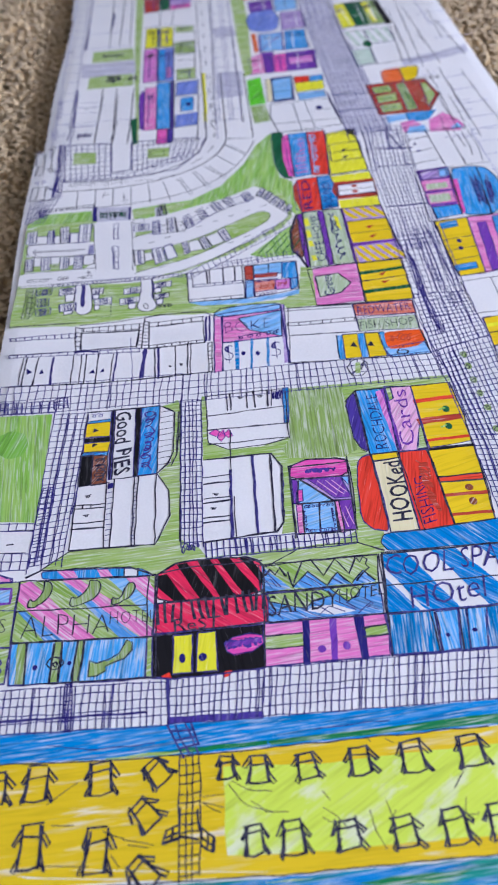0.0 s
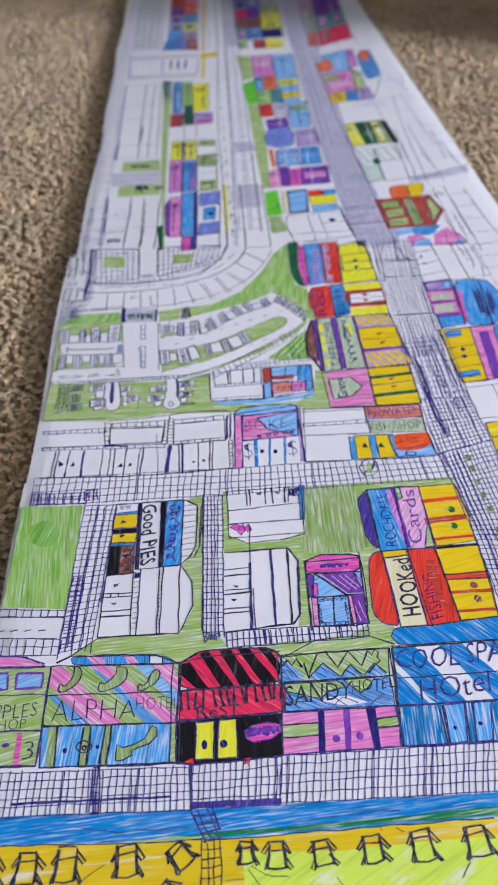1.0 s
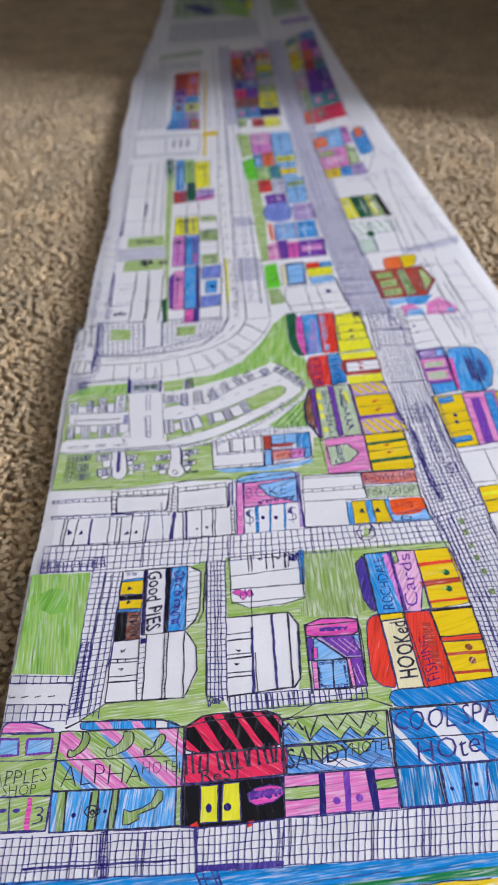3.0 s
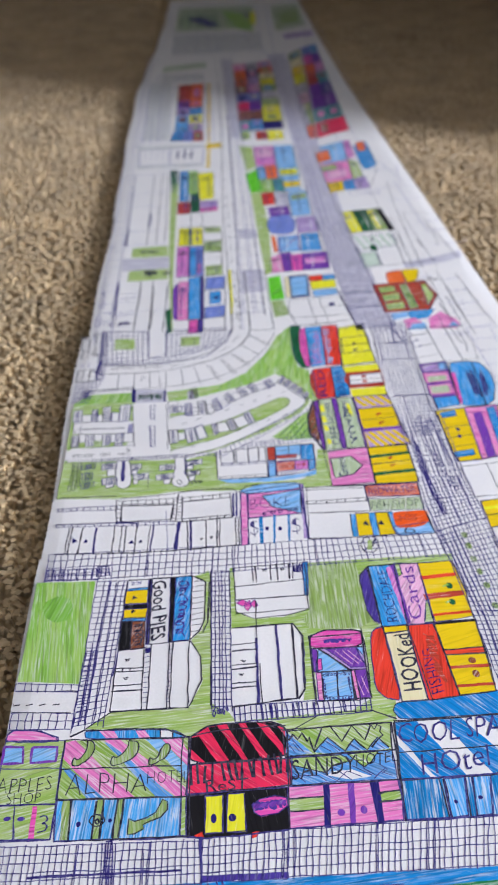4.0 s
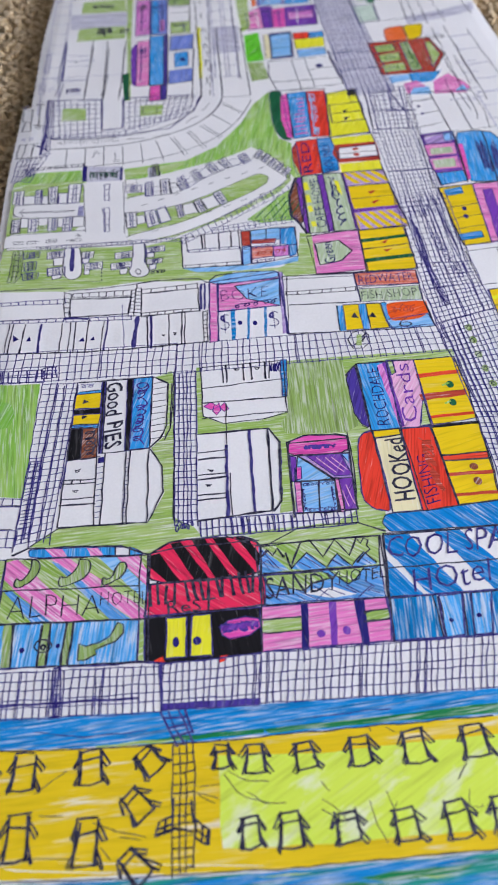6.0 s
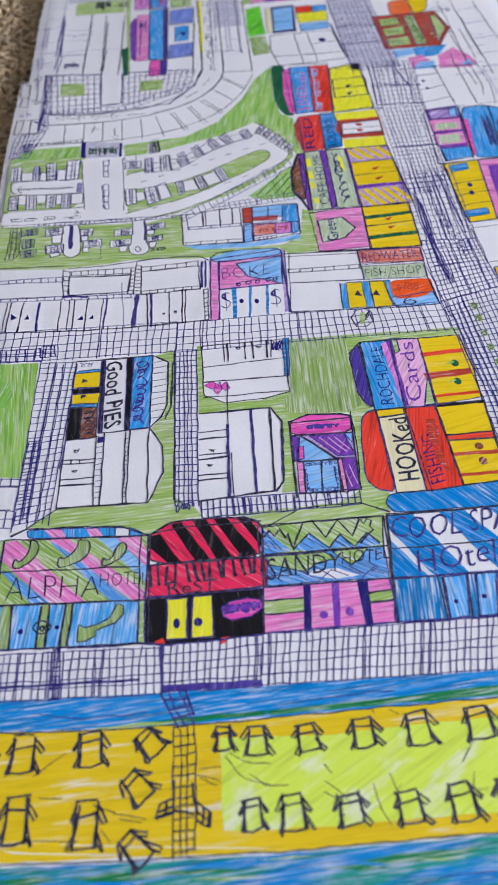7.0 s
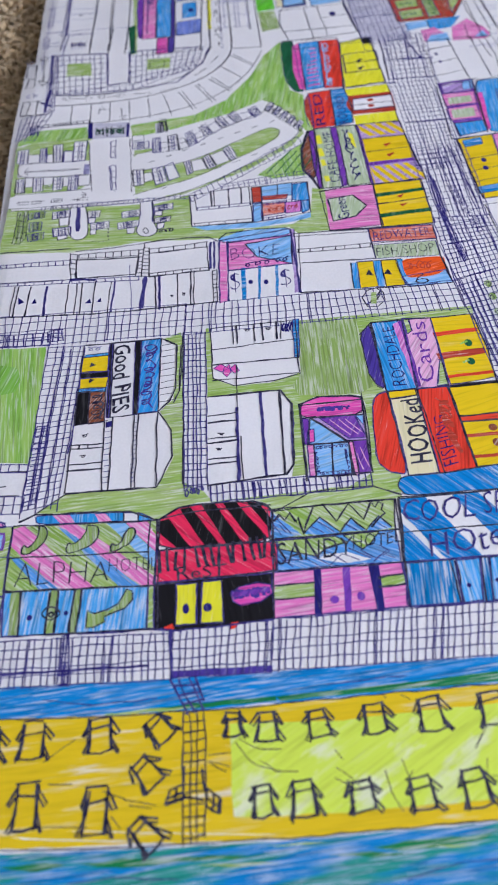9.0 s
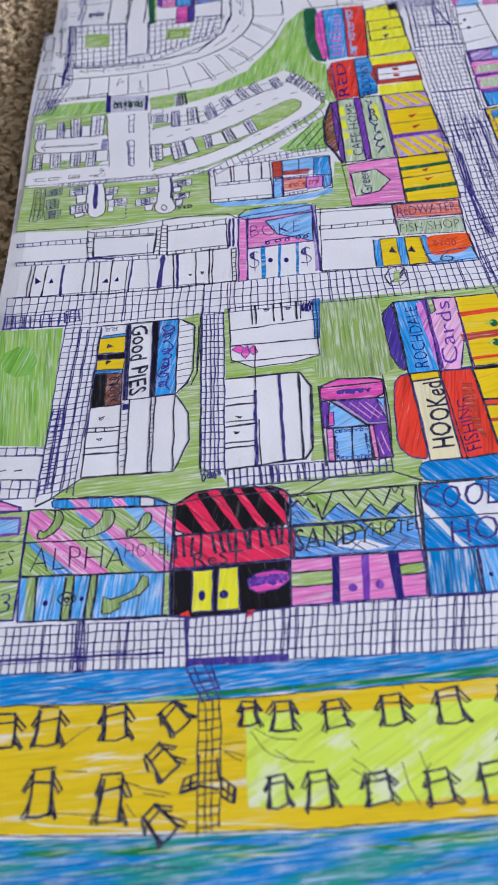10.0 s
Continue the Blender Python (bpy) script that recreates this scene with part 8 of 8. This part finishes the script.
pen(estate_shops, "outline", NIB, 0.8, (-21.6, 751, 8.2, 750.4, 6.2, 523.9), (-8.4, 697.9, -9.2, 523.9), (-23, 699, 8.9, 698.1), (-21.9, 617.3, 7.9, 617.8), (-20.6, 522.5, 5.6, 523.9), (-22.9, 793.2, 27.5, 796.5), (-21.7, 754.4, 26.4, 754.1), (-5.7, 791.9, -6.4, 753.2), (8.7, 794.3, 7.5, 752.1), (10.7, 733.4, 31.3, 733.4, 29.6, 676.5), (10.4, 709, 30.7, 710.6), (11.3, 676.4, 29.7, 678, 28.7, 644.1), (11.1, 663, 29.3, 664.5), (7.5, 584.6, 30.6, 586.7, 26.5, 496.6), (7.3, 523.8, 27.5, 526.9), (-20.3, 497.9, 26.6, 498.8), (-20.8, 946.9, -20.5, 838), (-8.8, 948.2, -9.3, 799.4), (-22.7, 834.3, 29.2, 834), (4, 940.4, 5.1, 798.3), (7.9, 617.8, 32.9, 618.6))
spot(estate_shops, "door_knob", NAVY, 20.4, 567.2, 2.4, 3.7)

ring_north = drawn("drawn_road", "ring road running north beside tiled pavement")
fill(ring_north, "yellow_line", YELLOW, 17.8, 1060.9, 41.2, 1064.2, 40.7, 1045.9, 18.3, 1040, layer=2)
fill(ring_north, "yellow_line", YELLOW, 20.1, 1045, 23.5, 1044.7, 21.1, 957.1, 17, 957.5)
fill(ring_north, "yellow_line", SAND, 27.2, 1406.9, 31.4, 1406.5, 23.1, 1065.7, 20.5, 1065.9)
fill(ring_north, "yellow_line", LEMON, 35.1, 611.6, 37.6, 611.4, 37.5, 547.4, 34.8, 539.3)
pen(ring_north, "kerb", NIB, 0.8, (35, 500, 35, 605, 34, 830, 44, 1100, 47, 1600), (44, 525, 48, 700, 54, 1050, 60, 1600), (69, 525, 71, 860, 76, 1200, 79, 1580))
tiles(ring_north, "pavement", FAINT, 0.6, 2, 30, 45, 530, 69, 530, 76, 1200, 56, 1200)
tiles(ring_north, "pavement", FAINT, 0.8, 1, 14, 58, 1200, 76, 1200, 78, 1600, 60, 1600)
pen(ring_north, "dash", NIB, 0.8, (40, 520, 40.4, 532), (40, 552, 40.4, 564), (40, 584, 40.4, 596), (40, 616, 40.4, 628), (40, 648, 40.4, 660), (40, 680, 40.4, 692), (40, 712, 40.4, 724), (40, 744, 40.4, 756), (40, 776, 40.4, 788), (40, 808, 40.4, 820), (40, 840, 40.4, 852), (40, 872, 40.4, 884), (40, 904, 40.4, 916), (40, 936, 40.4, 948), (40, 968, 40.4, 980), (40, 1000, 40.4, 1012), (40, 1032, 40.4, 1044))
fill(ring_north, "pavement", GREY, 50.3, 628.3, 73.7, 629.3, 72.4, 575.8, 48.2, 575.1)
fill(ring_north, "pavement", GREY, 50.8, 738.5, 71.7, 740.3, 75.5, 713.5, 52.3, 712.1)

far_shops = drawn("drawn_shop", "far shops in pink, blue, orange and green")
fill(far_shops, "grass", LEAF, 68.2, 1046.1, 86.7, 1039.4, 88, 951.6, 72.7, 939.2)
fill(far_shops, "grass", VIVID, 70.4, 926, 87.4, 942.5, 89.8, 860.8, 74.2, 854)
fill(far_shops, "grass", LEAF, 74.2, 854, 88, 856.9, 89.3, 752.5, 84.5, 621.5, 76.5, 615.2, 74.8, 704)
fill(far_shops, "front", ORCHID, 88.3, 1036.7, 119.3, 1039.2, 115.9, 956.2, 88.1, 953.9)
fill(far_shops, "sign", PALEPINK, 91.2, 1028.8, 115.3, 1031.8, 114.7, 992, 91.2, 989.1, layer=2)
fill(far_shops, "front", AQUA, 119.3, 1039.2, 147.7, 1039.4, 145.6, 951.4, 117.1, 951.5)
fill(far_shops, "front", SKY, 88, 951.6, 100.2, 952.9, 99, 903.9, 88, 902.7)
fill(far_shops, "front", ORANGE, 99.6, 955.3, 116.7, 956.2, 115.6, 904.7, 99, 903.9, layer=2)
fill(far_shops, "front", AQUA, 117.1, 951.5, 147.2, 951.3, 141.1, 856.6, 112.1, 854.9)
fill(far_shops, "band", LEMON, 119.2, 937.6, 144.4, 940.1, 143.7, 917.7, 118.9, 915.4, layer=2)
fill(far_shops, "band", YELLOW, 119.7, 889.4, 143.3, 891.7, 142.1, 872.9, 119.4, 868.6, layer=2)
fill(far_shops, "front", GREEN, 88, 902.7, 106.8, 903.3, 106.1, 855.4, 87.7, 852.9)
fill(far_shops, "front", TEAL, 106.8, 903.3, 121.1, 904.3, 119.8, 856.3, 106.1, 855.4, layer=2)
fill(far_shops, "front", RED, 87.6, 850.9, 104.4, 853.6, 103.3, 812.7, 87.7, 810.2)
fill(far_shops, "front", GREY, 106.5, 851.4, 122.6, 854.1, 120.7, 801.9, 104.6, 801.4)
fill(far_shops, "front", AQUA, 124, 852, 148.7, 856, 145.2, 774.4, 121.3, 770.9)
fill(far_shops, "sign", LEAF, 126, 841.8, 146.1, 846.2, 145.6, 828.5, 125.8, 824.3, layer=2)
fill(far_shops, "front", PURPLE, 93, 802.3, 119.4, 803.9, 119.5, 774.7, 93.7, 773.1)
fill(far_shops, "awning", VIOLET, 87.2, 752.7, 93.7, 773.1, 118.4, 778.3, 123.7, 753.2, 119.5, 724.8, 105.6, 716, 89.2, 723.9, layer=2)
fill(far_shops, "front", LILAC, 125.9, 767, 149.6, 768.7, 148.8, 722.5, 123.1, 719.6)
fill(far_shops, "edge", ORANGE, 89.8, 714, 94.6, 715.3, 94.4, 671.4, 90.7, 667.2, layer=2)
fill(far_shops, "front", AQUA, 98.4, 711.7, 122.6, 714.7, 120, 670.9, 96.2, 669.7)
fill(far_shops, "front", SKY, 125.4, 716.1, 146.2, 717.7, 145.6, 670.4, 121.8, 669.3)
fill(far_shops, "front", PINK, 83.2, 654.4, 97.1, 665.2, 98.2, 620.4, 82.9, 617.5)
fill(far_shops, "front", PURPLE, 97.2, 666.7, 109.1, 667.2, 106.4, 619.8, 97.5, 619.1)
fill(far_shops, "front", ROSE, 107.7, 659.9, 121, 661.8, 118.4, 620.2, 105.7, 619.8)
fill(far_shops, "front", PURPLE, 121.8, 663.2, 150.9, 665.5, 148.5, 623.5, 118.4, 620.2)
fill(far_shops, "sign", ORCHID, 123.1, 651.3, 146.8, 653.9, 146, 637.9, 122.6, 635.4, layer=2)
pen(far_shops, "outline", PURPLE, 1.6, (98.4, 711.7, 96.1, 668.3), (122.6, 714.7, 119.8, 669.4), (96.3, 671.2, 122.1, 709.9), (98.4, 711.7, 123.2, 714.6))
pen(far_shops, "shop_outline", NIB, 0.7, (86.7, 1039.4, 148, 1042, 147.5, 620.8), (119.3, 1039.2, 118.4, 778.3), (88, 951.6, 146.4, 951.4), (88, 902.7, 144.9, 906.7), (87.7, 852.9, 148.7, 856), (93, 802.3, 147.8, 809.1), (121, 719.7, 148.8, 722.5), (96.2, 669.7, 146.3, 670.4), (80.5, 619, 149, 622.1), (120.6, 771, 150, 772.2))

dark_shop = drawn("drawn_shop", "shop in dark green and yellow felt tip")
fill(dark_shop, "front", LEMON, 181, 773.3, 197, 779.3, 202.4, 716.6, 183.7, 711.5)
fill(dark_shop, "front", PINE, 197.7, 779.2, 215.4, 781.4, 215.6, 717.2, 201.4, 715)
fill(dark_shop, "front", OLIVE, 215.4, 781.4, 231.1, 783.8, 233.9, 719, 215.6, 717.2)
fill(dark_shop, "front", LEMON, 216.3, 777.7, 223.7, 778.9, 226.6, 724.6, 220.5, 721.8, layer=2)
fill(dark_shop, "edge", BLACK, 228.6, 782.2, 235.1, 781.7, 239.7, 716.9, 232.9, 714.2, layer=3)
fill(dark_shop, "lower", MINT, 182.9, 701.9, 206.5, 704.8, 208.2, 668.6, 186.3, 664.2)
fill(dark_shop, "lower", MINT, 207.6, 703.1, 233, 707.6, 234.2, 672.7, 210.1, 668.4)
fill(dark_shop, "lower", MINT, 186.1, 655.2, 206.6, 659.6, 206.7, 624.6, 188.1, 620.4)
stripes(dark_shop, "gap", PAPER, 5, 0.5, 0.1, 186.3, 664.2, 234.2, 672.7, 233, 707.6, 182.9, 701.9, layer=2)
spot(dark_shop, "shrub", PINE, 205.6, 668.8, 4.5, 7.6)
pen(dark_shop, "outline", NIB, 0.7, (181, 773.3, 235.1, 781.7, 239.7, 716.9, 183.7, 711.5, 181, 773.3), (183.4, 705, 187.6, 617.7, 232.4, 625.5, 236.4, 710.6), (206.8, 706.4, 207.4, 621.8), (178.7, 841.5, 181, 773.3), (231.6, 849.3, 235.1, 781.7))

east_market = drawn("drawn_shop", "small market fronts in aqua, pink, orange and yellow")
fill(east_market, "front", AQUA, 178.4, 1021.4, 226, 1048.5, 221.7, 963.8, 177, 948.8)
fill(east_market, "sign", ORANGE, 177.9, 996.5, 198.2, 1009.7, 198.4, 968.1, 178.2, 958, layer=2)
fill(east_market, "front", PINK, 177, 948.8, 221.7, 963.8, 216.3, 887.9, 178.8, 876.2)
fill(east_market, "sign", LEAF, 179.4, 941.7, 201.5, 949.1, 201.8, 928.5, 180, 921.4, layer=2)
fill(east_market, "sign", PALEPINK, 184.1, 916.6, 212.9, 927.6, 211.3, 901.2, 183.8, 890.5, layer=2)
fill(east_market, "front", LEAF, 221.6, 968.6, 233.2, 953.5, 232.4, 899.5, 216.3, 887.9)
fill(east_market, "front", YELLOW, 178.8, 876.2, 201.5, 882.7, 199.6, 849.8, 179.8, 843.4)
fill(east_market, "front", SKY, 201.5, 882.7, 216.3, 887.9, 215.3, 852.6, 199.6, 849.8)
fill(east_market, "front", LILAC, 216.3, 887.9, 234.8, 895, 234.9, 855.1, 215, 850.6)
fill(east_market, "front", ORCHID, 226, 1048.5, 236.3, 1047.7, 233.7, 977.2, 220.8, 968.7)
fill(east_market, "awning", BLUE, 238.2, 1026.6, 259.9, 1043, 259.8, 937.4, 237.6, 921.1, 236.4, 962.6)
fill(east_market, "sign", ORANGE, 244.1, 1036.5, 256.5, 1043.3, 255.1, 1004.9, 241.8, 996, layer=2)
pen(east_market, "outline", NIB, 0.6, (178.4, 1021.4, 236.7, 1050.3, 259.9, 1043, 259.8, 937.4, 234.9, 855.1, 179.8, 843.4, 178.4, 1021.4), (177, 948.8, 222.1, 966.2), (178.8, 876.2, 240.2, 898.8), (226, 1048.5, 215, 850.6))

east_rows = drawn("drawn_parade", "faint rows of uncoloured shops along the paper margin")
pen(east_rows, "lane_line", NIB, 0.7, (260.3, 871.6, 253, 765.8, 251.3, 674.4, 249.8, 608.7), (254.7, 767.4, 274.6, 765.8, 293.2, 759), (259, 759.9, 262.9, 681.3, 267, 614.3), (241.4, 757.8, 241.6, 659.9, 239.5, 616.5), (263.1, 603.5, 266, 536.1, 268.4, 467.6), (282.8, 596.6, 287.7, 528.4, 292.8, 482), (251.4, 601.7, 252.6, 549.5, 252, 481.8))
pen(east_rows, "shop_line", FAINT, 0.9, (274.3, 707.6, 311.9, 714.5), (269.2, 734.8, 305.8, 740.4), (274.9, 669.5, 316.7, 675.5), (243.2, 916.2, 284.4, 921.7), (247.3, 852, 288.3, 856.9), (248.2, 808.6, 293.7, 812.6), (263.2, 960.4, 281.7, 869.9), (270.2, 870.8, 278.3, 704), (262, 580.8, 285, 585.6), (263.6, 554.9, 287.2, 559.4), (262.4, 526.8, 291.6, 531.8), (262.8, 501.1, 292.6, 504.6), (263.6, 478.8, 293.8, 485.3), (237.8, 469.9, 267.4, 472), (242.2, 588.9, 256.6, 591.8), (278.3, 891.4, 287.1, 935.1))
pen(east_rows, "shop_line", NIB, 0.8, (259.3, 689.5, 262.4, 661.3), (265.5, 567.5, 265.2, 542.3), (283, 745.7, 282.2, 672), (241.1, 707, 239.6, 666.1), (286, 716.6, 295.7, 626.3))
fill(east_rows, "side_road", GREY, 231.7, 628.4, 273.1, 639.6, 302.5, 652.1, 299.8, 634.6, 270.3, 622.5, 230.8, 611.6)
pen(east_rows, "lane_line", BIRO, 1.2, (240.6, 624.8, 258.6, 627.7, 270.4, 634))
course(east_rows, 8, 233.1, 583.8, 259.4, 587.2, 259.1, 581.6, 232.8, 577.2)
pen(east_rows, "lane_line", NIB, 0.7, (264.7, 544.8, 266.9, 497), (259.2, 545.8, 260.7, 494.3), (253.2, 482.5, 255.3, 451.8, 252.4, 436.8), (247.5, 483.4, 251.1, 452.4), (249.9, 543.2, 249.6, 517.2, 253.6, 499.2))
pen(east_rows, "shop_line", FAINT, 0.8, (257.7, 531.7, 276.5, 534.6), (257.6, 512, 272.5, 515.4), (257.5, 485.4, 265.4, 487.9), (251, 466.5, 260.5, 468.6))
tiles(east_rows, "shop_line", FAINT, 0.6, 2, 7, 262, 330, 304, 330, 304, 480, 262, 480)
tiles(east_rows, "shop_line", FAINT, 0.6, 1, 10, 254, 1020, 290, 1020, 290, 1300, 254, 1300)
tiles(east_rows, "shop_line", FAINT, 0.6, 2, 4, 206, 830, 244, 830, 244, 850, 206, 850)
fill(far_shops, "front", LEAF, 72.9, 1072.2, 87.2, 1076.3, 87.6, 1115.1, 73, 1110.7)
fill(far_shops, "front", BRICKRED, 96.4, 1070.2, 113.2, 1071.4, 113.6, 1112.8, 96.4, 1111.5)
fill(far_shops, "front", LEMON, 114.5, 1065.9, 139.5, 1071.9, 138.8, 1113.5, 115.3, 1112.7)
fill(far_shops, "front", SKY, 89.4, 1114.9, 111.3, 1118.7, 111.9, 1153.6, 89.6, 1149.6, layer=3)
fill(north_estate, "yard", ASH, -80, 1090, -40, 1090, -40, 1420, -80, 1420)
fill(ring_north, "pavement", GREY, 57, 1085, 74, 1085, 77, 1580, 60, 1580)
fill(north_estate, "yard", ASH, -84, 965, 12, 965, 16, 1062, -86, 1062)
fill(north_estate, "yard", ASH, -60, 1425, 20, 1425, 20, 1480, -60, 1480)
tiles(north_estate, "wall_line", FAINT, 0.7, 4, 12, -80, 1085, -38, 1085, -38, 1420, -80, 1420)
tiles(north_estate, "wall_line", FAINT, 0.7, 2, 10, -94, 1060, -82, 1060, -82, 1600, -94, 1600)
tiles(north_estate, "wall_line", FAINT, 0.7, 5, 2, -70, 1425, 20, 1425, 20, 1480, -70, 1480)
tiles(north_estate, "wall_line", FAINT, 0.7, 1, 8, 252, 1310, 288, 1310, 288, 1900, 252, 1900)
tiles(north_estate, "wall_line", FAINT, 0.7, 2, 10, 20, 1085, 44, 1085, 44, 1400, 20, 1400)

shop_block("far_market", (TEAL, SKY, RUST, RUST, CRIMSON, PURPLE, VIOLET, VIOLET, RUST, ORCHID, ORANGE, LILAC, ORANGE, NAVY, PINK, GREY), 2, 72.4, 1116.4, 110.4, 1118.8, 128.5, 1549.5, 79, 1536)
shop_block("far_market", (NAVY, LEMON, LEMON, OLIVE, GREY, OLIVE, LEMON, CREAM, ORANGE, PINK), 1, 110.4, 1118.8, 142.3, 1121.8, 156.3, 1556, 128.5, 1549.5)
shop_block("far_market", (CRIMSON, CRIMSON, TEAL, TEAL, PURPLE, PURPLE, PURPLE, INDIGO, BRICKRED, TEAL, ORANGE, ORCHID, ROSE, PURPLE, VIOLET, BLUE), 2, 191.8, 1067.5, 244.6, 1101.6, 261.1, 1682.8, 228.9, 1655.1)
shop_block("far_market", (ORANGE, LEAF, LEAF, PALEPINK, GREY, LEMON, YELLOW, CREAM, OLIVE), 1, 177.9, 1068.6, 190.4, 1070.3, 224.2, 1645.5, 194.8, 1599.3)
shop_block("far_market", (BRICKRED, ORANGE), 2, -27.2, 1294.1, 15.4, 1300.7, 18.8, 1407.6, -26.4, 1400)
shop_block("far_market", (SKY, LILAC, AQUA, LEMON, LILAC, SKY, PURPLE, ORANGE), 2, -30.7, 1125.2, 12.5, 1127.2, 15.4, 1300.7, -27.2, 1294.1)
shop_block("far_market", (BLUE, VIOLET, BRICKRED), 3, -37, 1081.5, 14.5, 1077.1, 13.4, 1127.1, -31.6, 1125.3)

label_block = drawn("drawn_block", "white block with dark upright dashes")
fill(label_block, "block", PAPER, -83, 1043.4, 15, 1045.4, 10.8, 976.7, -80.6, 977.2, layer=2)
pen(label_block, "dash", NAVY, 3.2, (-25.5, 1001.2, -24.2, 1035.9), (-15.5, 1000.4, -14.1, 1035.1), (-5.6, 999.6, -3.9, 1034.2))
pen(label_block, "dash", GREY, 1.6, (-72.9, 1005.2, -72.6, 1037.5), (-64.6, 1004.5, -64.1, 1036.7), (-56.2, 1003.8, -55.6, 1036), (-47.9, 1003.1, -47.1, 1035.3), (-39.6, 1002.4, -38.6, 1034.6))
pen(label_block, "outline", GREY, 3.5, (-83, 1043.4, 15, 1045.4, 10.8, 976.7, -80.6, 977.2, -83, 1043.4), (-36.2, 1042, -36.6, 978.2))

park = drawn("drawn_park", "far park with green swirls and a grey field")
fill(park, "grass", MOSS, -38.9, 1856, 144.3, 1874, 154.5, 2128.7, -33.9, 2118.6)
fill(park, "field", ASH, -45.2, 1631.5, 148.3, 1652.7, 150.8, 1814.1, -40.8, 1809.8)
fill(park, "grass", GREEN, 71.6, 2078.9, 126.1, 2031.3, 141.3, 1826.6, 104.2, 1859.9, layer=2)
fill(park, "pond", INDIGO, -16.1, 1998.2, 21.2, 2014.6, 66.4, 1906.3, 39.5, 1884.4, layer=2)
fill(park, "bed", PURPLE, 103, 1890.4, 130.7, 1912.5, 141.3, 2050.6, 115, 2032.4, layer=2)
fill(park, "bed", LEMON, 132.6, 1899.8, 149.3, 1910.6, 155.7, 2056.2, 140.9, 2043.7, layer=2)
fill(park, "grass", MOSS, 190, 1821.9, 263.2, 1874.5, 270.1, 2131.8, 199.6, 2109.3)
fill(park, "bed", OLIVE, 211.8, 1892, 254, 1912.8, 256.9, 2045.9, 218, 2022, layer=2)
fill(park, "bed", LILAC, 203.2, 1741.6, 270.2, 1768.3, 269.3, 1814.1, 202.3, 1786.2, layer=2)
fill(park, "path", MOSS, -61.4, 1496.6, 27, 1523.1, 24.3, 1568.3, -57, 1539.7)
pen(park, "path_line", FAINT, 1.2, (-49.3, 1603.1, 152.1, 1622.6), (145.5, 1613.5, 162.1, 2158.1), (168.9, 1611.3, 188.5, 2155.4), (-62.4, 2106.9, -43.9, 1844.7), (-42.7, 2134.2, 280.6, 2161.1))
tiles(park, "field_line", FAINT, 0.9, 14, 10, -40, 1640, 146, 1640, 144, 1840, -38, 1840)
tiles(park, "plot_line", GREEN, 1.2, 7, 5, -34, 1860, 100, 1860, 96, 2130, -30, 2130)
scribble(park, "tree", PINE, 2, 7, -32.6, 1867.3, 65.7, 1881.8, 65.9, 2079.5, -27.7, 2060.8)
scribble(park, "tree", GREEN, 2.5, 6, 84.7, 1861.8, 139.1, 1874.6, 147, 2100.1, 88.6, 2077.2)
scribble(park, "tree", OLIVE, 2.5, 6, 193.6, 1833.3, 257.9, 1875.1, 267.1, 2117.2, 201.3, 2094.5)
pen(park, "swirl", NIB, 1, (-20.1, 1965.7, 28.3, 2027.5, 73.1, 1905.7, 39.1, 1866.3, 0.2, 1950.8), (0.5, 2072, 100.6, 2090.3))
